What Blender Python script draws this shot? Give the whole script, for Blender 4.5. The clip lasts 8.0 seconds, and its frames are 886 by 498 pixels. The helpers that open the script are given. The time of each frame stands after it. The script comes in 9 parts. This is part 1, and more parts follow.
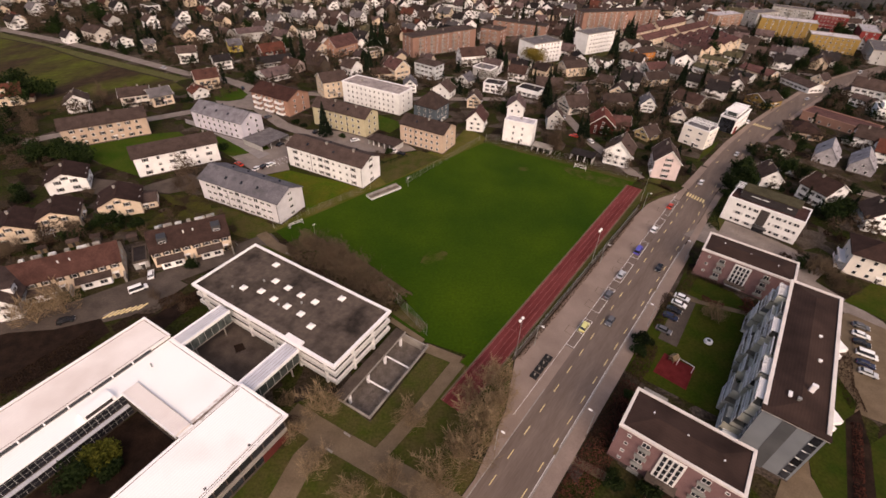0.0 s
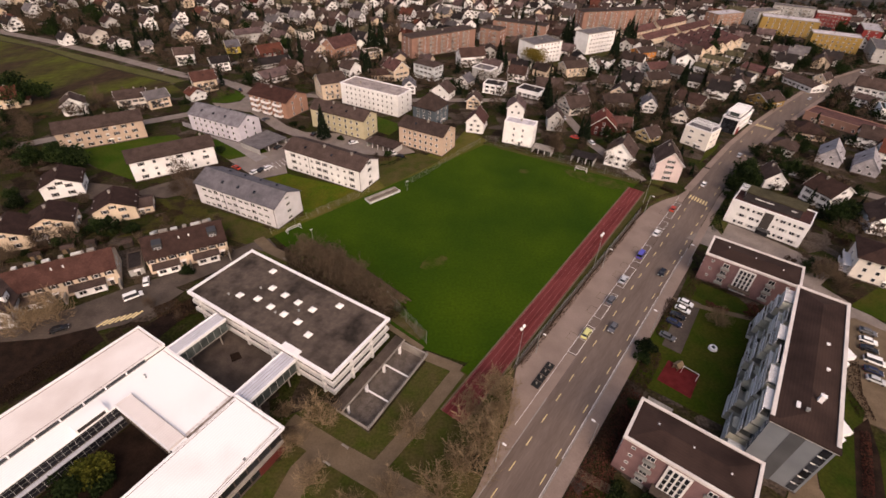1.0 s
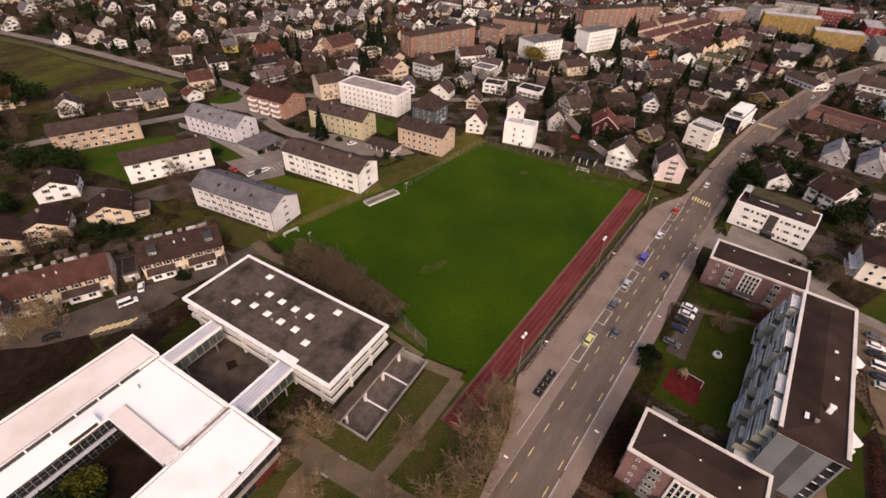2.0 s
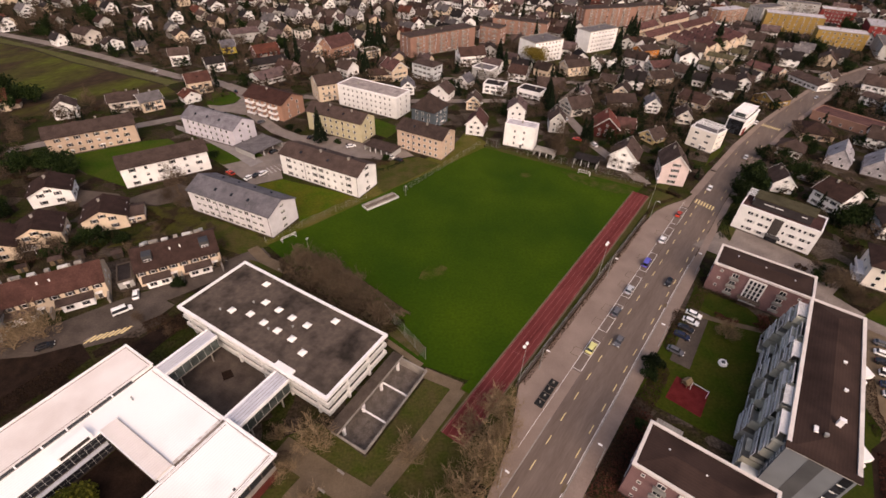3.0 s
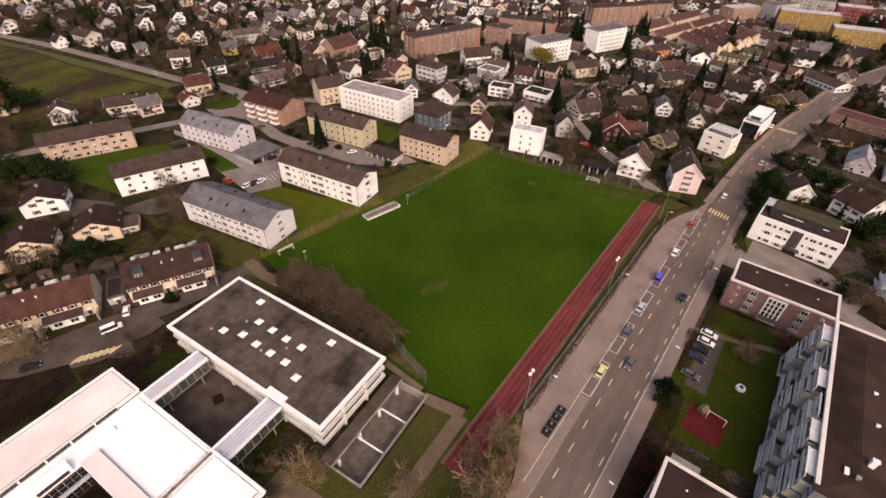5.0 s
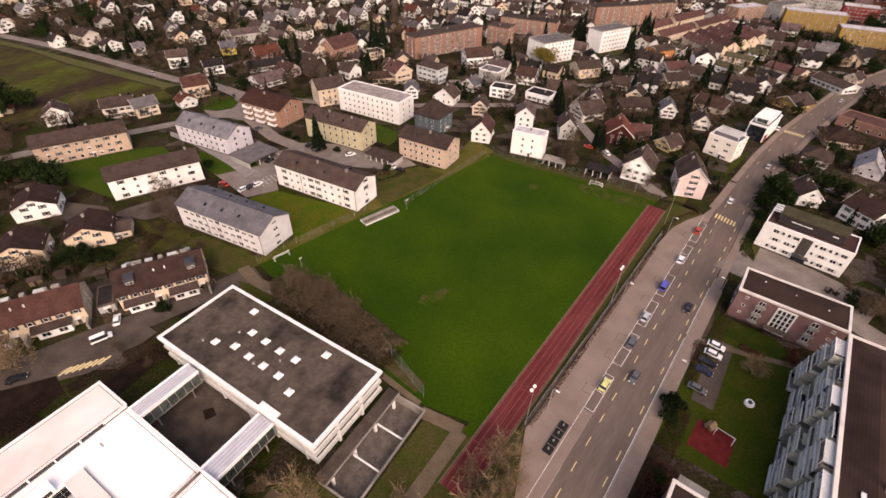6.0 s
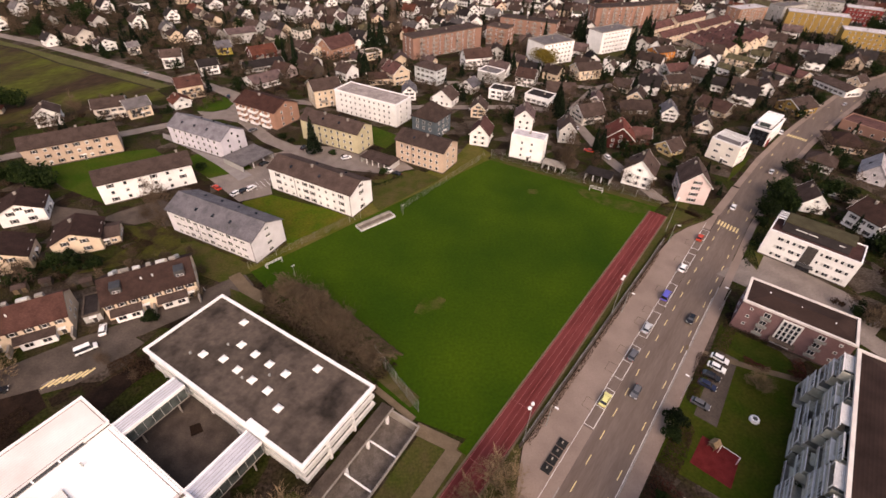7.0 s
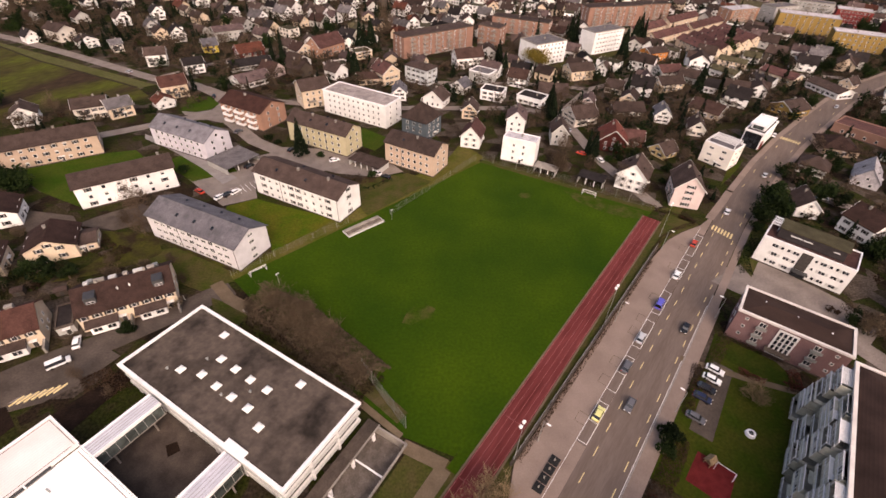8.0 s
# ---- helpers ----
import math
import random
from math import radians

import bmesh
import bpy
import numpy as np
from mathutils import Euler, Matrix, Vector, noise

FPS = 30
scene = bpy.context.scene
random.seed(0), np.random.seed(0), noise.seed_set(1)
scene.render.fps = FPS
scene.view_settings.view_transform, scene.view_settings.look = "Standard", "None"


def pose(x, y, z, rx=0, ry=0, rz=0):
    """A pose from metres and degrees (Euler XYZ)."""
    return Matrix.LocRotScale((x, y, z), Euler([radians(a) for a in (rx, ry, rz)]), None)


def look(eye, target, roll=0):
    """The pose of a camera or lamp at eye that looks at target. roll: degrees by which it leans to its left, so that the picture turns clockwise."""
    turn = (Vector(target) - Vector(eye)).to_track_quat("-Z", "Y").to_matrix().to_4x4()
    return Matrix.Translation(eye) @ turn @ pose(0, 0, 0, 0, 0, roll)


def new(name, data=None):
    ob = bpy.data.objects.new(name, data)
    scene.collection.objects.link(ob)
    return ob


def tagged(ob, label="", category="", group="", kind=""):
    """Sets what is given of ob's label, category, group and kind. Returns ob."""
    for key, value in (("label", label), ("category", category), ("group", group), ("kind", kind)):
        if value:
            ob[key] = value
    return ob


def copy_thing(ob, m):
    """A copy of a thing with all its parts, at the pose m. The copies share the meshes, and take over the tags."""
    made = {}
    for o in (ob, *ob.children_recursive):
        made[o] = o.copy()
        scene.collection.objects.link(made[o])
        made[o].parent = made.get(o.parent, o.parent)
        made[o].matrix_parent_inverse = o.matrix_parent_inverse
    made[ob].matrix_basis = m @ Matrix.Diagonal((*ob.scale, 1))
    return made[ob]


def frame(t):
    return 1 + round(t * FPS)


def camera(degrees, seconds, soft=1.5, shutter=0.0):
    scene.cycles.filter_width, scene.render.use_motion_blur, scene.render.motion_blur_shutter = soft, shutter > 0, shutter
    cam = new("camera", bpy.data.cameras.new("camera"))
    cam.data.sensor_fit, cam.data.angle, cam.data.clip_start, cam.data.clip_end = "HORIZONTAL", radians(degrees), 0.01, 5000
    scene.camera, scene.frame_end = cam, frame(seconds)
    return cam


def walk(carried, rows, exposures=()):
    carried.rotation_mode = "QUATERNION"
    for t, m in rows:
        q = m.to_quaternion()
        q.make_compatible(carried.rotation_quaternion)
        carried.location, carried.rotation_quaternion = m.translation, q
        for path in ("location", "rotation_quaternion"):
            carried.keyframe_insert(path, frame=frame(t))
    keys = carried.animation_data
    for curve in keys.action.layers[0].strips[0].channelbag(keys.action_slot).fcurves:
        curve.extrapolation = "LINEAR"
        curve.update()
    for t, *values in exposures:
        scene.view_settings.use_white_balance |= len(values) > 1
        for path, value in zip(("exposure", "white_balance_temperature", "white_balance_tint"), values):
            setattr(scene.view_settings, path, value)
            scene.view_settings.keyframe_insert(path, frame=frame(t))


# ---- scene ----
# ---------------------------------------------------------------- camera
cam = camera(87.4, 8.0, soft=1.6)
ROWS = [
    (0.0, -0.64, -0.30, 96.67, -0.30, -38.05, -2.46),
    (0.5, -0.57, 1.06, 96.70, -0.27, -37.94, -2.38),
    (1.0, -0.50, 2.53, 96.72, -0.26, -38.12, -2.23),
    (1.5, -0.49, 4.03, 96.79, -0.27, -38.30, -2.17),
    (3.0, -0.31, 8.74, 97.09, -0.20, -38.55, -1.95),
    (3.5, -0.13, 10.30, 97.19, -0.10, -38.60, -1.89),
    (4.0, 0.14, 12.21, 97.26, 0.17, -38.60, -1.72),
    (4.5, 0.38, 14.35, 97.26, 0.49, -38.72, -1.57),
    (6.0, 1.10, 21.08, 96.92, 0.95, -39.01, -1.50),
    (6.5, 1.36, 23.28, 96.79, 0.94, -39.07, -1.60),
    (7.0, 1.71, 25.52, 96.62, 0.79, -39.09, -1.79),
    (7.5, 2.12, 27.82, 96.47, 0.38, -39.16, -2.08),
    (8.0, 2.54, 30.24, 96.33, -0.38, -39.29, -2.50),
]
walk(cam, [(t, pose(x, y, z, 0, 0, yaw) @ pose(0, 0, 0, 90 + pitch, 0, 0) @ pose(0, 0, 0, 0, 0, -roll))
           for t, x, y, z, yaw, pitch, roll in ROWS], exposures=[(0.0, 0.53, 7480, 23), (4.0, 0.64, 7480, 23), (8.0, 0.86, 7480, 23)])

# ---------------------------------------------------------------- light: overcast winter day
SUN_EL, SUN_AZ = 38, 166
world = bpy.data.worlds.new("overcast_sky")
scene.world = world
world.use_nodes = True
wn = world.node_tree
sky = wn.nodes.new("ShaderNodeTexSky")
sky.sky_type, sky.sun_disc = "NISHITA", False
sky.sun_elevation, sky.sun_rotation = radians(SUN_EL), radians(SUN_AZ)
sky.dust_density, sky.air_density, sky.ozone_density = 4.5, 1.0, 1.0
wn.links.new(sky.outputs[0], wn.nodes["Background"].inputs[0])
wn.nodes["Background"].inputs[1].default_value = 0.115
sun = new("sun", bpy.data.lights.new("sun", "SUN"))
sun.data.energy, sun.data.angle, sun.data.color = 1.42, radians(75), (1.0, 0.94, 0.86)
sun.matrix_world = look((0, 0, 300), (-100 * math.sin(radians(SUN_AZ)), -100 * math.cos(radians(SUN_AZ)), 300 - 100 * math.tan(radians(SUN_EL))))


# ---------------------------------------------------------------- materials
def surf(name, c1, c2, scale=1.0, rough=0.85, bump=0.0, fine=8.0, grain=0.25, vary=0.0, metal=0.0, contrast=(0.35, 0.65), stretch=(1, 1, 1), world_space=False, island=False, spin=0.0):
    """Two colours blended by coarse noise, with a finer grain over them and a slight change from piece to piece."""
    m = bpy.data.materials.new(name)
    m.use_nodes = True
    nt = m.node_tree
    N, L = nt.nodes, nt.links
    b = N["Principled BSDF"]
    b.inputs["Roughness"].default_value, b.inputs["Metallic"].default_value = rough, metal
    b.inputs["Specular IOR Level"].default_value = 0.5 if rough < 0.55 else (0.3 if rough < 0.8 else 0.08)
    if world_space:
        geo = N.new("ShaderNodeNewGeometry")
        src = geo.outputs["Position"]
    else:
        tc = N.new("ShaderNodeTexCoord")
        src = tc.outputs["Object"]
    mp = N.new("ShaderNodeMapping")
    mp.inputs["Scale"].default_value = stretch
    if spin:
        mp.vector_type = "TEXTURE"
        mp.inputs["Rotation"].default_value = (0, 0, math.radians(spin))
    L.new(src, mp.inputs["Vector"])
    info = N.new("ShaderNodeObjectInfo")
    n1 = N.new("ShaderNodeTexNoise")
    n1.noise_dimensions = "4D"
    n1.inputs["Scale"].default_value, n1.inputs["Detail"].default_value = scale, 5
    L.new(mp.outputs[0], n1.inputs["Vector"])
    mw = N.new("ShaderNodeMath")
    mw.operation = "MULTIPLY"
    mw.inputs[1].default_value = 0 if world_space else 40
    L.new(info.outputs["Random"], mw.inputs[0])
    L.new(mw.outputs[0], n1.inputs["W"])
    ramp = N.new("ShaderNodeValToRGB")
    ramp.color_ramp.elements[0].position, ramp.color_ramp.elements[1].position = contrast
    ramp.color_ramp.elements[0].color, ramp.color_ramp.elements[1].color = (*c1, 1), (*c2, 1)
    L.new(n1.outputs["Fac"], ramp.inputs[0])
    n2 = N.new("ShaderNodeTexNoise")
    n2.inputs["Scale"].default_value, n2.inputs["Detail"].default_value = fine, 3
    L.new(mp.outputs[0], n2.inputs["Vector"])
    mr = N.new("ShaderNodeMapRange")
    mr.inputs["From Min"].default_value, mr.inputs["From Max"].default_value = 0.25, 0.75
    mr.inputs["To Min"].default_value, mr.inputs["To Max"].default_value = 1 - grain, 1 + grain
    L.new(n2.outputs["Fac"], mr.inputs["Value"])
    vr = N.new("ShaderNodeMapRange")
    vr.inputs["To Min"].default_value, vr.inputs["To Max"].default_value = 1 - vary, 1 + vary
    if island:
        isl = N.new("ShaderNodeNewGeometry")
        L.new(isl.outputs["Random Per Island"], vr.inputs["Value"])
    else:
        L.new(info.outputs["Random"], vr.inputs["Value"])
    mu = N.new("ShaderNodeMath")
    mu.operation = "MULTIPLY"
    L.new(mr.outputs[0], mu.inputs[0])
    L.new(vr.outputs[0], mu.inputs[1])
    mix = N.new("ShaderNodeVectorMath")
    mix.operation = "SCALE"
    L.new(ramp.outputs[0], mix.inputs[0])
    L.new(mu.outputs[0], mix.inputs["Scale"])
    L.new(mix.outputs[0], b.inputs["Base Color"])
    if bump:
        bp = N.new("ShaderNodeBump")
        bp.inputs["Strength"].default_value, bp.inputs["Distance"].default_value = bump, 0.05
        L.new(n2.outputs["Fac"], bp.inputs["Height"])
        L.new(bp.outputs[0], b.inputs["Normal"])
    return m


def ribbed(m, period, axis, strength=0.5, dark=0.8):
    """Adds courses to a material: a wave along one object axis, in relief and a little in tone."""
    nt = m.node_tree
    N, L = nt.nodes, nt.links
    b = N["Principled BSDF"]
    tc = N.new("ShaderNodeTexCoord")
    wv = N.new("ShaderNodeTexWave")
    wv.bands_direction, wv.wave_profile = axis, "SAW"
    wv.inputs["Scale"].default_value = 0.314 / period
    wv.inputs["Distortion"].default_value, wv.inputs["Detail"].default_value = 0.4, 1
    L.new(tc.outputs["Object"], wv.inputs["Vector"])
    old = b.inputs["Base Color"].links[0].from_socket
    mr = N.new("ShaderNodeMapRange")
    mr.inputs["To Min"].default_value, mr.inputs["To Max"].default_value = dark, 1.08
    L.new(wv.outputs["Fac"], mr.inputs["Value"])
    sc = N.new("ShaderNodeVectorMath")
    sc.operation = "SCALE"
    L.new(old, sc.inputs[0])
    L.new(mr.outputs[0], sc.inputs["Scale"])
    L.new(sc.outputs[0], b.inputs["Base Color"])
    bp = N.new("ShaderNodeBump")
    bp.inputs["Strength"].default_value, bp.inputs["Distance"].default_value = strength, 0.04
    L.new(wv.outputs["Fac"], bp.inputs["Height"])
    L.new(bp.outputs[0], b.inputs["Normal"])
    return m


def glassy(name, colour, rough=0.08):
    m = surf(name, colour, tuple(c * 2.2 for c in colour), 0.6, rough, grain=0.1, vary=0.5)
    m.node_tree.nodes["Principled BSDF"].inputs["Specular IOR Level"].default_value = 0.6
    return m


def patchwork():
    """Gardens of a built-up quarter: plots of winter lawn, soil, beds and paving."""
    m = bpy.data.materials.new("garden_ground")
    m.use_nodes = True
    N, L = m.node_tree.nodes, m.node_tree.links
    b = N["Principled BSDF"]
    b.inputs["Roughness"].default_value, b.inputs["Specular IOR Level"].default_value = 0.95, 0.05
    geo = N.new("ShaderNodeNewGeometry")
    warp = N.new("ShaderNodeTexNoise")
    warp.inputs["Scale"].default_value, warp.inputs["Detail"].default_value = 0.06, 3
    L.new(geo.outputs["Position"], warp.inputs["Vector"])
    off = N.new("ShaderNodeVectorMath")
    off.operation = "MULTIPLY_ADD"
    off.inputs[1].default_value = (9, 9, 0)
    L.new(warp.outputs["Color"], off.inputs[0])
    L.new(geo.outputs["Position"], off.inputs[2])
    vo = N.new("ShaderNodeTexVoronoi")
    vo.voronoi_dimensions = "2D"
    vo.inputs["Scale"].default_value = 0.17
    L.new(off.outputs[0], vo.inputs["Vector"])
    sep = N.new("ShaderNodeSeparateColor")
    L.new(vo.outputs["Color"], sep.inputs[0])
    n0 = N.new("ShaderNodeTexNoise")
    n0.inputs["Scale"].default_value, n0.inputs["Detail"].default_value = 0.16, 6
    L.new(geo.outputs["Position"], n0.inputs["Vector"])
    ad = N.new("ShaderNodeMath")
    ad.operation = "MULTIPLY_ADD"
    ad.inputs[1].default_value, ad.inputs[2].default_value = 0.7, 0.0
    L.new(n0.outputs["Fac"], ad.inputs[0])
    mm = N.new("ShaderNodeMath")
    mm.operation = "MULTIPLY_ADD"
    mm.inputs[1].default_value = 0.65
    L.new(sep.outputs[0], mm.inputs[0])
    L.new(ad.outputs[0], mm.inputs[2])
    ramp = N.new("ShaderNodeValToRGB")
    r = ramp.color_ramp
    stops = [(0.24, (0.008, 0.006, 0.004)), (0.42, (0.022, 0.014, 0.009)), (0.54, (0.018, 0.024, 0.004)), (0.68, (0.030, 0.026, 0.010)),
             (0.84, (0.034, 0.024, 0.017)), (0.97, (0.070, 0.055, 0.044))]
    r.elements[0].position, r.elements[0].color = stops[0][0], (*stops[0][1], 1)
    r.elements[1].position, r.elements[1].color = stops[-1][0], (*stops[-1][1], 1)
    for p, c in stops[1:-1]:
        e = r.elements.new(p)
        e.color = (*c, 1)
    L.new(mm.outputs[0], ramp.inputs[0])
    n2 = N.new("ShaderNodeTexNoise")
    n2.inputs["Scale"].default_value, n2.inputs["Detail"].default_value = 1.6, 5
    L.new(geo.outputs["Position"], n2.inputs["Vector"])
    mr = N.new("ShaderNodeMapRange")
    mr.inputs["From Min"].default_value, mr.inputs["From Max"].default_value = 0.3, 0.7
    mr.inputs["To Min"].default_value, mr.inputs["To Max"].default_value = 0.45, 1.5
    L.new(n2.outputs["Fac"], mr.inputs["Value"])
    sc = N.new("ShaderNodeVectorMath")
    sc.operation = "SCALE"
    L.new(ramp.outputs[0], sc.inputs[0])
    L.new(mr.outputs[0], sc.inputs["Scale"])
    L.new(sc.outputs[0], b.inputs["Base Color"])
    bp = N.new("ShaderNodeBump")
    bp.inputs["Strength"].default_value, bp.inputs["Distance"].default_value = 0.6, 0.15
    L.new(n2.outputs["Fac"], bp.inputs["Height"])
    L.new(bp.outputs[0], b.inputs["Normal"])
    return m


M = {}
M["garden"] = patchwork()
M["turf"] = surf("pitch_turf", (0.0140, 0.037, 0.0009), (0.032, 0.061, 0.0017), 0.045, 0.95, 0.3, 1.3, 0.22, world_space=True, contrast=(0.3, 0.7))
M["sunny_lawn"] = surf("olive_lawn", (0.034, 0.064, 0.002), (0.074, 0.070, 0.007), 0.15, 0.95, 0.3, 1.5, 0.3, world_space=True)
M["lawn"] = surf("lawn", (0.022, 0.038, 0.002), (0.042, 0.042, 0.006), 0.15, 0.95, 0.3, 1.5, 0.3, world_space=True)
M["margin_grass"] = surf("olive_grass", (0.052, 0.060, 0.006), (0.092, 0.076, 0.022), 0.12, 0.95, 0.3, 1.2, 0.3, world_space=True)
M["garden_mix"] = surf("trodden_garden", (0.024, 0.015, 0.009), (0.046, 0.046, 0.008), 0.2, 0.95, 0.3, 1.6, 0.35, world_space=True, contrast=(0.38, 0.6))
M["rank_lawn"] = surf("rank_lawn", (0.016, 0.029, 0.002), (0.032, 0.036, 0.005), 0.2, 0.95, 0.3, 1.5, 0.3, world_space=True)
M["green_lawn"] = surf("green_lawn", (0.022, 0.050, 0.002), (0.040, 0.056, 0.006), 0.12, 0.95, 0.3, 1.5, 0.3, world_space=True)
M["rough_grass"] = surf("winter_grass", (0.033, 0.044, 0.006), (0.064, 0.050, 0.019), 0.22, 0.95, 0.4, 1.8, 0.35, world_space=True)
M["meadow"] = surf("meadow", (0.034, 0.021, 0.012), (0.058, 0.063, 0.009), 0.03, 0.95, 0.3, 0.4, 0.4, world_space=True, contrast=(0.42, 0.57), stretch=(0.9, 2.2, 1), spin=-28)
M["ditch"] = surf("ditch_earth", (0.018, 0.013, 0.009), (0.030, 0.024, 0.012), 0.2, 0.95, grain=0.3, world_space=True)
M["verge"] = surf("verge_grass", (0.060, 0.062, 0.017), (0.082, 0.076, 0.030), 0.1, 0.95, 0.3, 0.8, 0.25, world_space=True)
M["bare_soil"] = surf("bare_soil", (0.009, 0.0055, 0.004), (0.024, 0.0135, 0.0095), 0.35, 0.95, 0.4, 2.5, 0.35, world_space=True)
M["mud"] = surf("worn_earth", (0.080, 0.060, 0.032), (0.040, 0.042, 0.010), 0.4, 0.95, 0.3, 2.5, 0.3, world_space=True)
M["asphalt"] = surf("asphalt", (0.116, 0.088, 0.074), (0.150, 0.115, 0.097), 0.45, 0.82, 0.15, 3.0, 0.14, world_space=True, stretch=(9, 1, 1), spin=53.3)
M["old_asphalt"] = surf("side_street_asphalt", (0.155, 0.128, 0.115), (0.212, 0.178, 0.160), 0.2, 0.85, 0.15, 2.0, 0.2, world_space=True)
M["dark_asphalt"] = surf("patched_asphalt", (0.058, 0.046, 0.038), (0.094, 0.074, 0.062), 0.2, 0.88, 0.15, 2.0, 0.2, world_space=True)
M["paving"] = surf("pavement", (0.190, 0.142, 0.119), (0.240, 0.182, 0.155), 0.15, 0.85, 0.1, 3.0, 0.12, world_space=True)
M["grey_paving"] = surf("grey_pavers", (0.19, 0.170, 0.165), (0.25, 0.228, 0.222), 0.3, 0.85, 0.1, 3, 0.12, world_space=True)
M["path"] = surf("path_paving", (0.105, 0.077, 0.050), (0.145, 0.107, 0.072), 0.3, 0.9, 0.1, 2.5, 0.15, world_space=True)
M["kerb"] = surf("kerb_granite", (0.22, 0.20, 0.18), (0.30, 0.27, 0.25), 1.0, 0.8)
M["track"] = surf("track_rubber", (0.092, 0.019, 0.018), (0.150, 0.036, 0.034), 0.35, 0.9, 0.1, 1.5, 0.2, world_space=True, stretch=(7, 1, 1), spin=54.7)
M["red_rubber"] = surf("red_play_surface", (0.085, 0.010, 0.010), (0.125, 0.018, 0.018), 0.5, 0.9)
M["white_line"] = surf("white_line_paint", (0.55, 0.52, 0.50), (0.75, 0.72, 0.70), 1.2, 0.7, grain=0.15)
M["faint_line"] = surf("worn_line_paint", (0.20, 0.06, 0.06), (0.30, 0.12, 0.12), 0.7, 0.8, grain=0.2)
M["yellow_line"] = surf("yellow_line_paint", (0.60, 0.46, 0.20), (0.72, 0.58, 0.32), 1.2, 0.7, grain=0.15)
M["worn_turf"] = surf("worn_turf", (0.022, 0.046, 0.0012), (0.066, 0.056, 0.018), 0.22, 0.95, 0.3, 1.4, 0.25, world_space=True, contrast=(0.42, 0.68))
M["rust"] = surf("rust_stained_sheet", (0.075, 0.048, 0.034), (0.30, 0.24, 0.20), 0.7, 0.8, 0.1, 2.5, 0.35, contrast=(0.38, 0.62), stretch=(1, 0.3, 1))
M["stained_deck"] = surf("stained_roof_sheet", (0.34, 0.24, 0.18), (0.76, 0.735, 0.72), 0.9, 0.65, 0.1, 3.0, 0.12, contrast=(0.22, 0.56))
M["yard_slab"] = surf("yard_slabs", (0.085, 0.070, 0.060), (0.150, 0.125, 0.108), 0.5, 0.9, 0.1, 3, 0.25)
M["pale_glass"] = surf("pale_balcony_glass", (0.46, 0.445, 0.38), (0.58, 0.56, 0.485), 0.5, 0.45, grain=0.1, vary=0.3)
M["concrete"] = surf("concrete", (0.20, 0.175, 0.155), (0.30, 0.27, 0.24), 0.35, 0.85, 0.1, 4, 0.15)
M["balcony_floor"] = surf("grey_balcony_floor", (0.36, 0.34, 0.285), (0.47, 0.445, 0.38), 0.5, 0.8, 0.05, 3, 0.2, vary=0.3)
M["roof_glass"] = surf("grey_green_roof_glass", (0.34, 0.33, 0.27), (0.47, 0.455, 0.375), 0.6, 0.3, grain=0.15, vary=0.35)
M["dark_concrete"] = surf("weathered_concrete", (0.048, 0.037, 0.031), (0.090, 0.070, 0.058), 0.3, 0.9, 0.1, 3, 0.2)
M["pale_sheet"] = ribbed(surf("pale_blue_sheet", (0.44, 0.44, 0.50), (0.58, 0.58, 0.64), 0.4, 0.5, grain=0.06), 0.5, "Y", 0.3, 0.9)
M["tinted_glass"] = glassy("grey_green_glass", (0.05, 0.058, 0.055), 0.15)
M["pink_edge"] = surf("pinkish_roof_edge", (0.54, 0.49, 0.46), (0.66, 0.61, 0.57), 0.3, 0.7, grain=0.08)
M["white_metal"] = surf("white_sheet", (0.72, 0.70, 0.70), (0.82, 0.80, 0.80), 0.5, 0.5, grain=0.04)
M["grey_metal"] = surf("grey_metal", (0.24, 0.24, 0.23), (0.34, 0.34, 0.32), 0.8, 0.45, metal=0.3, grain=0.1)
M["dark_metal"] = surf("dark_metal", (0.03, 0.03, 0.032), (0.05, 0.05, 0.05), 0.8, 0.5, grain=0.1)
M["bitumen"] = surf("bitumen_roof", (0.024, 0.019, 0.016), (0.088, 0.068, 0.056), 0.2, 0.92, 0.1, 0.9, 0.24, contrast=(0.34, 0.56))
M["brown_deck"] = ribbed(surf("brown_roof_deck", (0.021, 0.0125, 0.0105), (0.046, 0.028, 0.023), 0.16, 0.8, grain=0.16, contrast=(0.3, 0.62)), 0.6, "Y", 0.3, 0.88)
M["school_deck"] = ribbed(surf("white_roof_sheet", (0.74, 0.715, 0.705), (0.84, 0.825, 0.82), 0.10, 0.6, grain=0.04, contrast=(0.2, 0.5)), 0.6, "X", 0.1, 0.99)
M["old_deck"] = ribbed(surf("weathered_roof_sheet", (0.62, 0.555, 0.525), (0.74, 0.69, 0.665), 0.12, 0.65, grain=0.07), 0.6, "X", 0.12, 0.97)
M["glass"] = glassy("window_glass", (0.012, 0.013, 0.016))
M["school_glass"] = glassy("dark_school_glass", (0.010, 0.010, 0.013), 0.3)
M["school_glass"].node_tree.nodes["Principled BSDF"].inputs["Specular IOR Level"].default_value = 0.06
M["frame"] = surf("window_frame_white", (0.62, 0.60, 0.58), (0.74, 0.72, 0.70), 2, 0.5, grain=0.05)
M["shutter"] = surf("shutter_dark", (0.028, 0.024, 0.022), (0.05, 0.042, 0.038), 2, 0.7, vary=0.4)
M["shutter_lt"] = surf("shutter_grey", (0.42, 0.415, 0.40), (0.54, 0.53, 0.51), 2, 0.7)
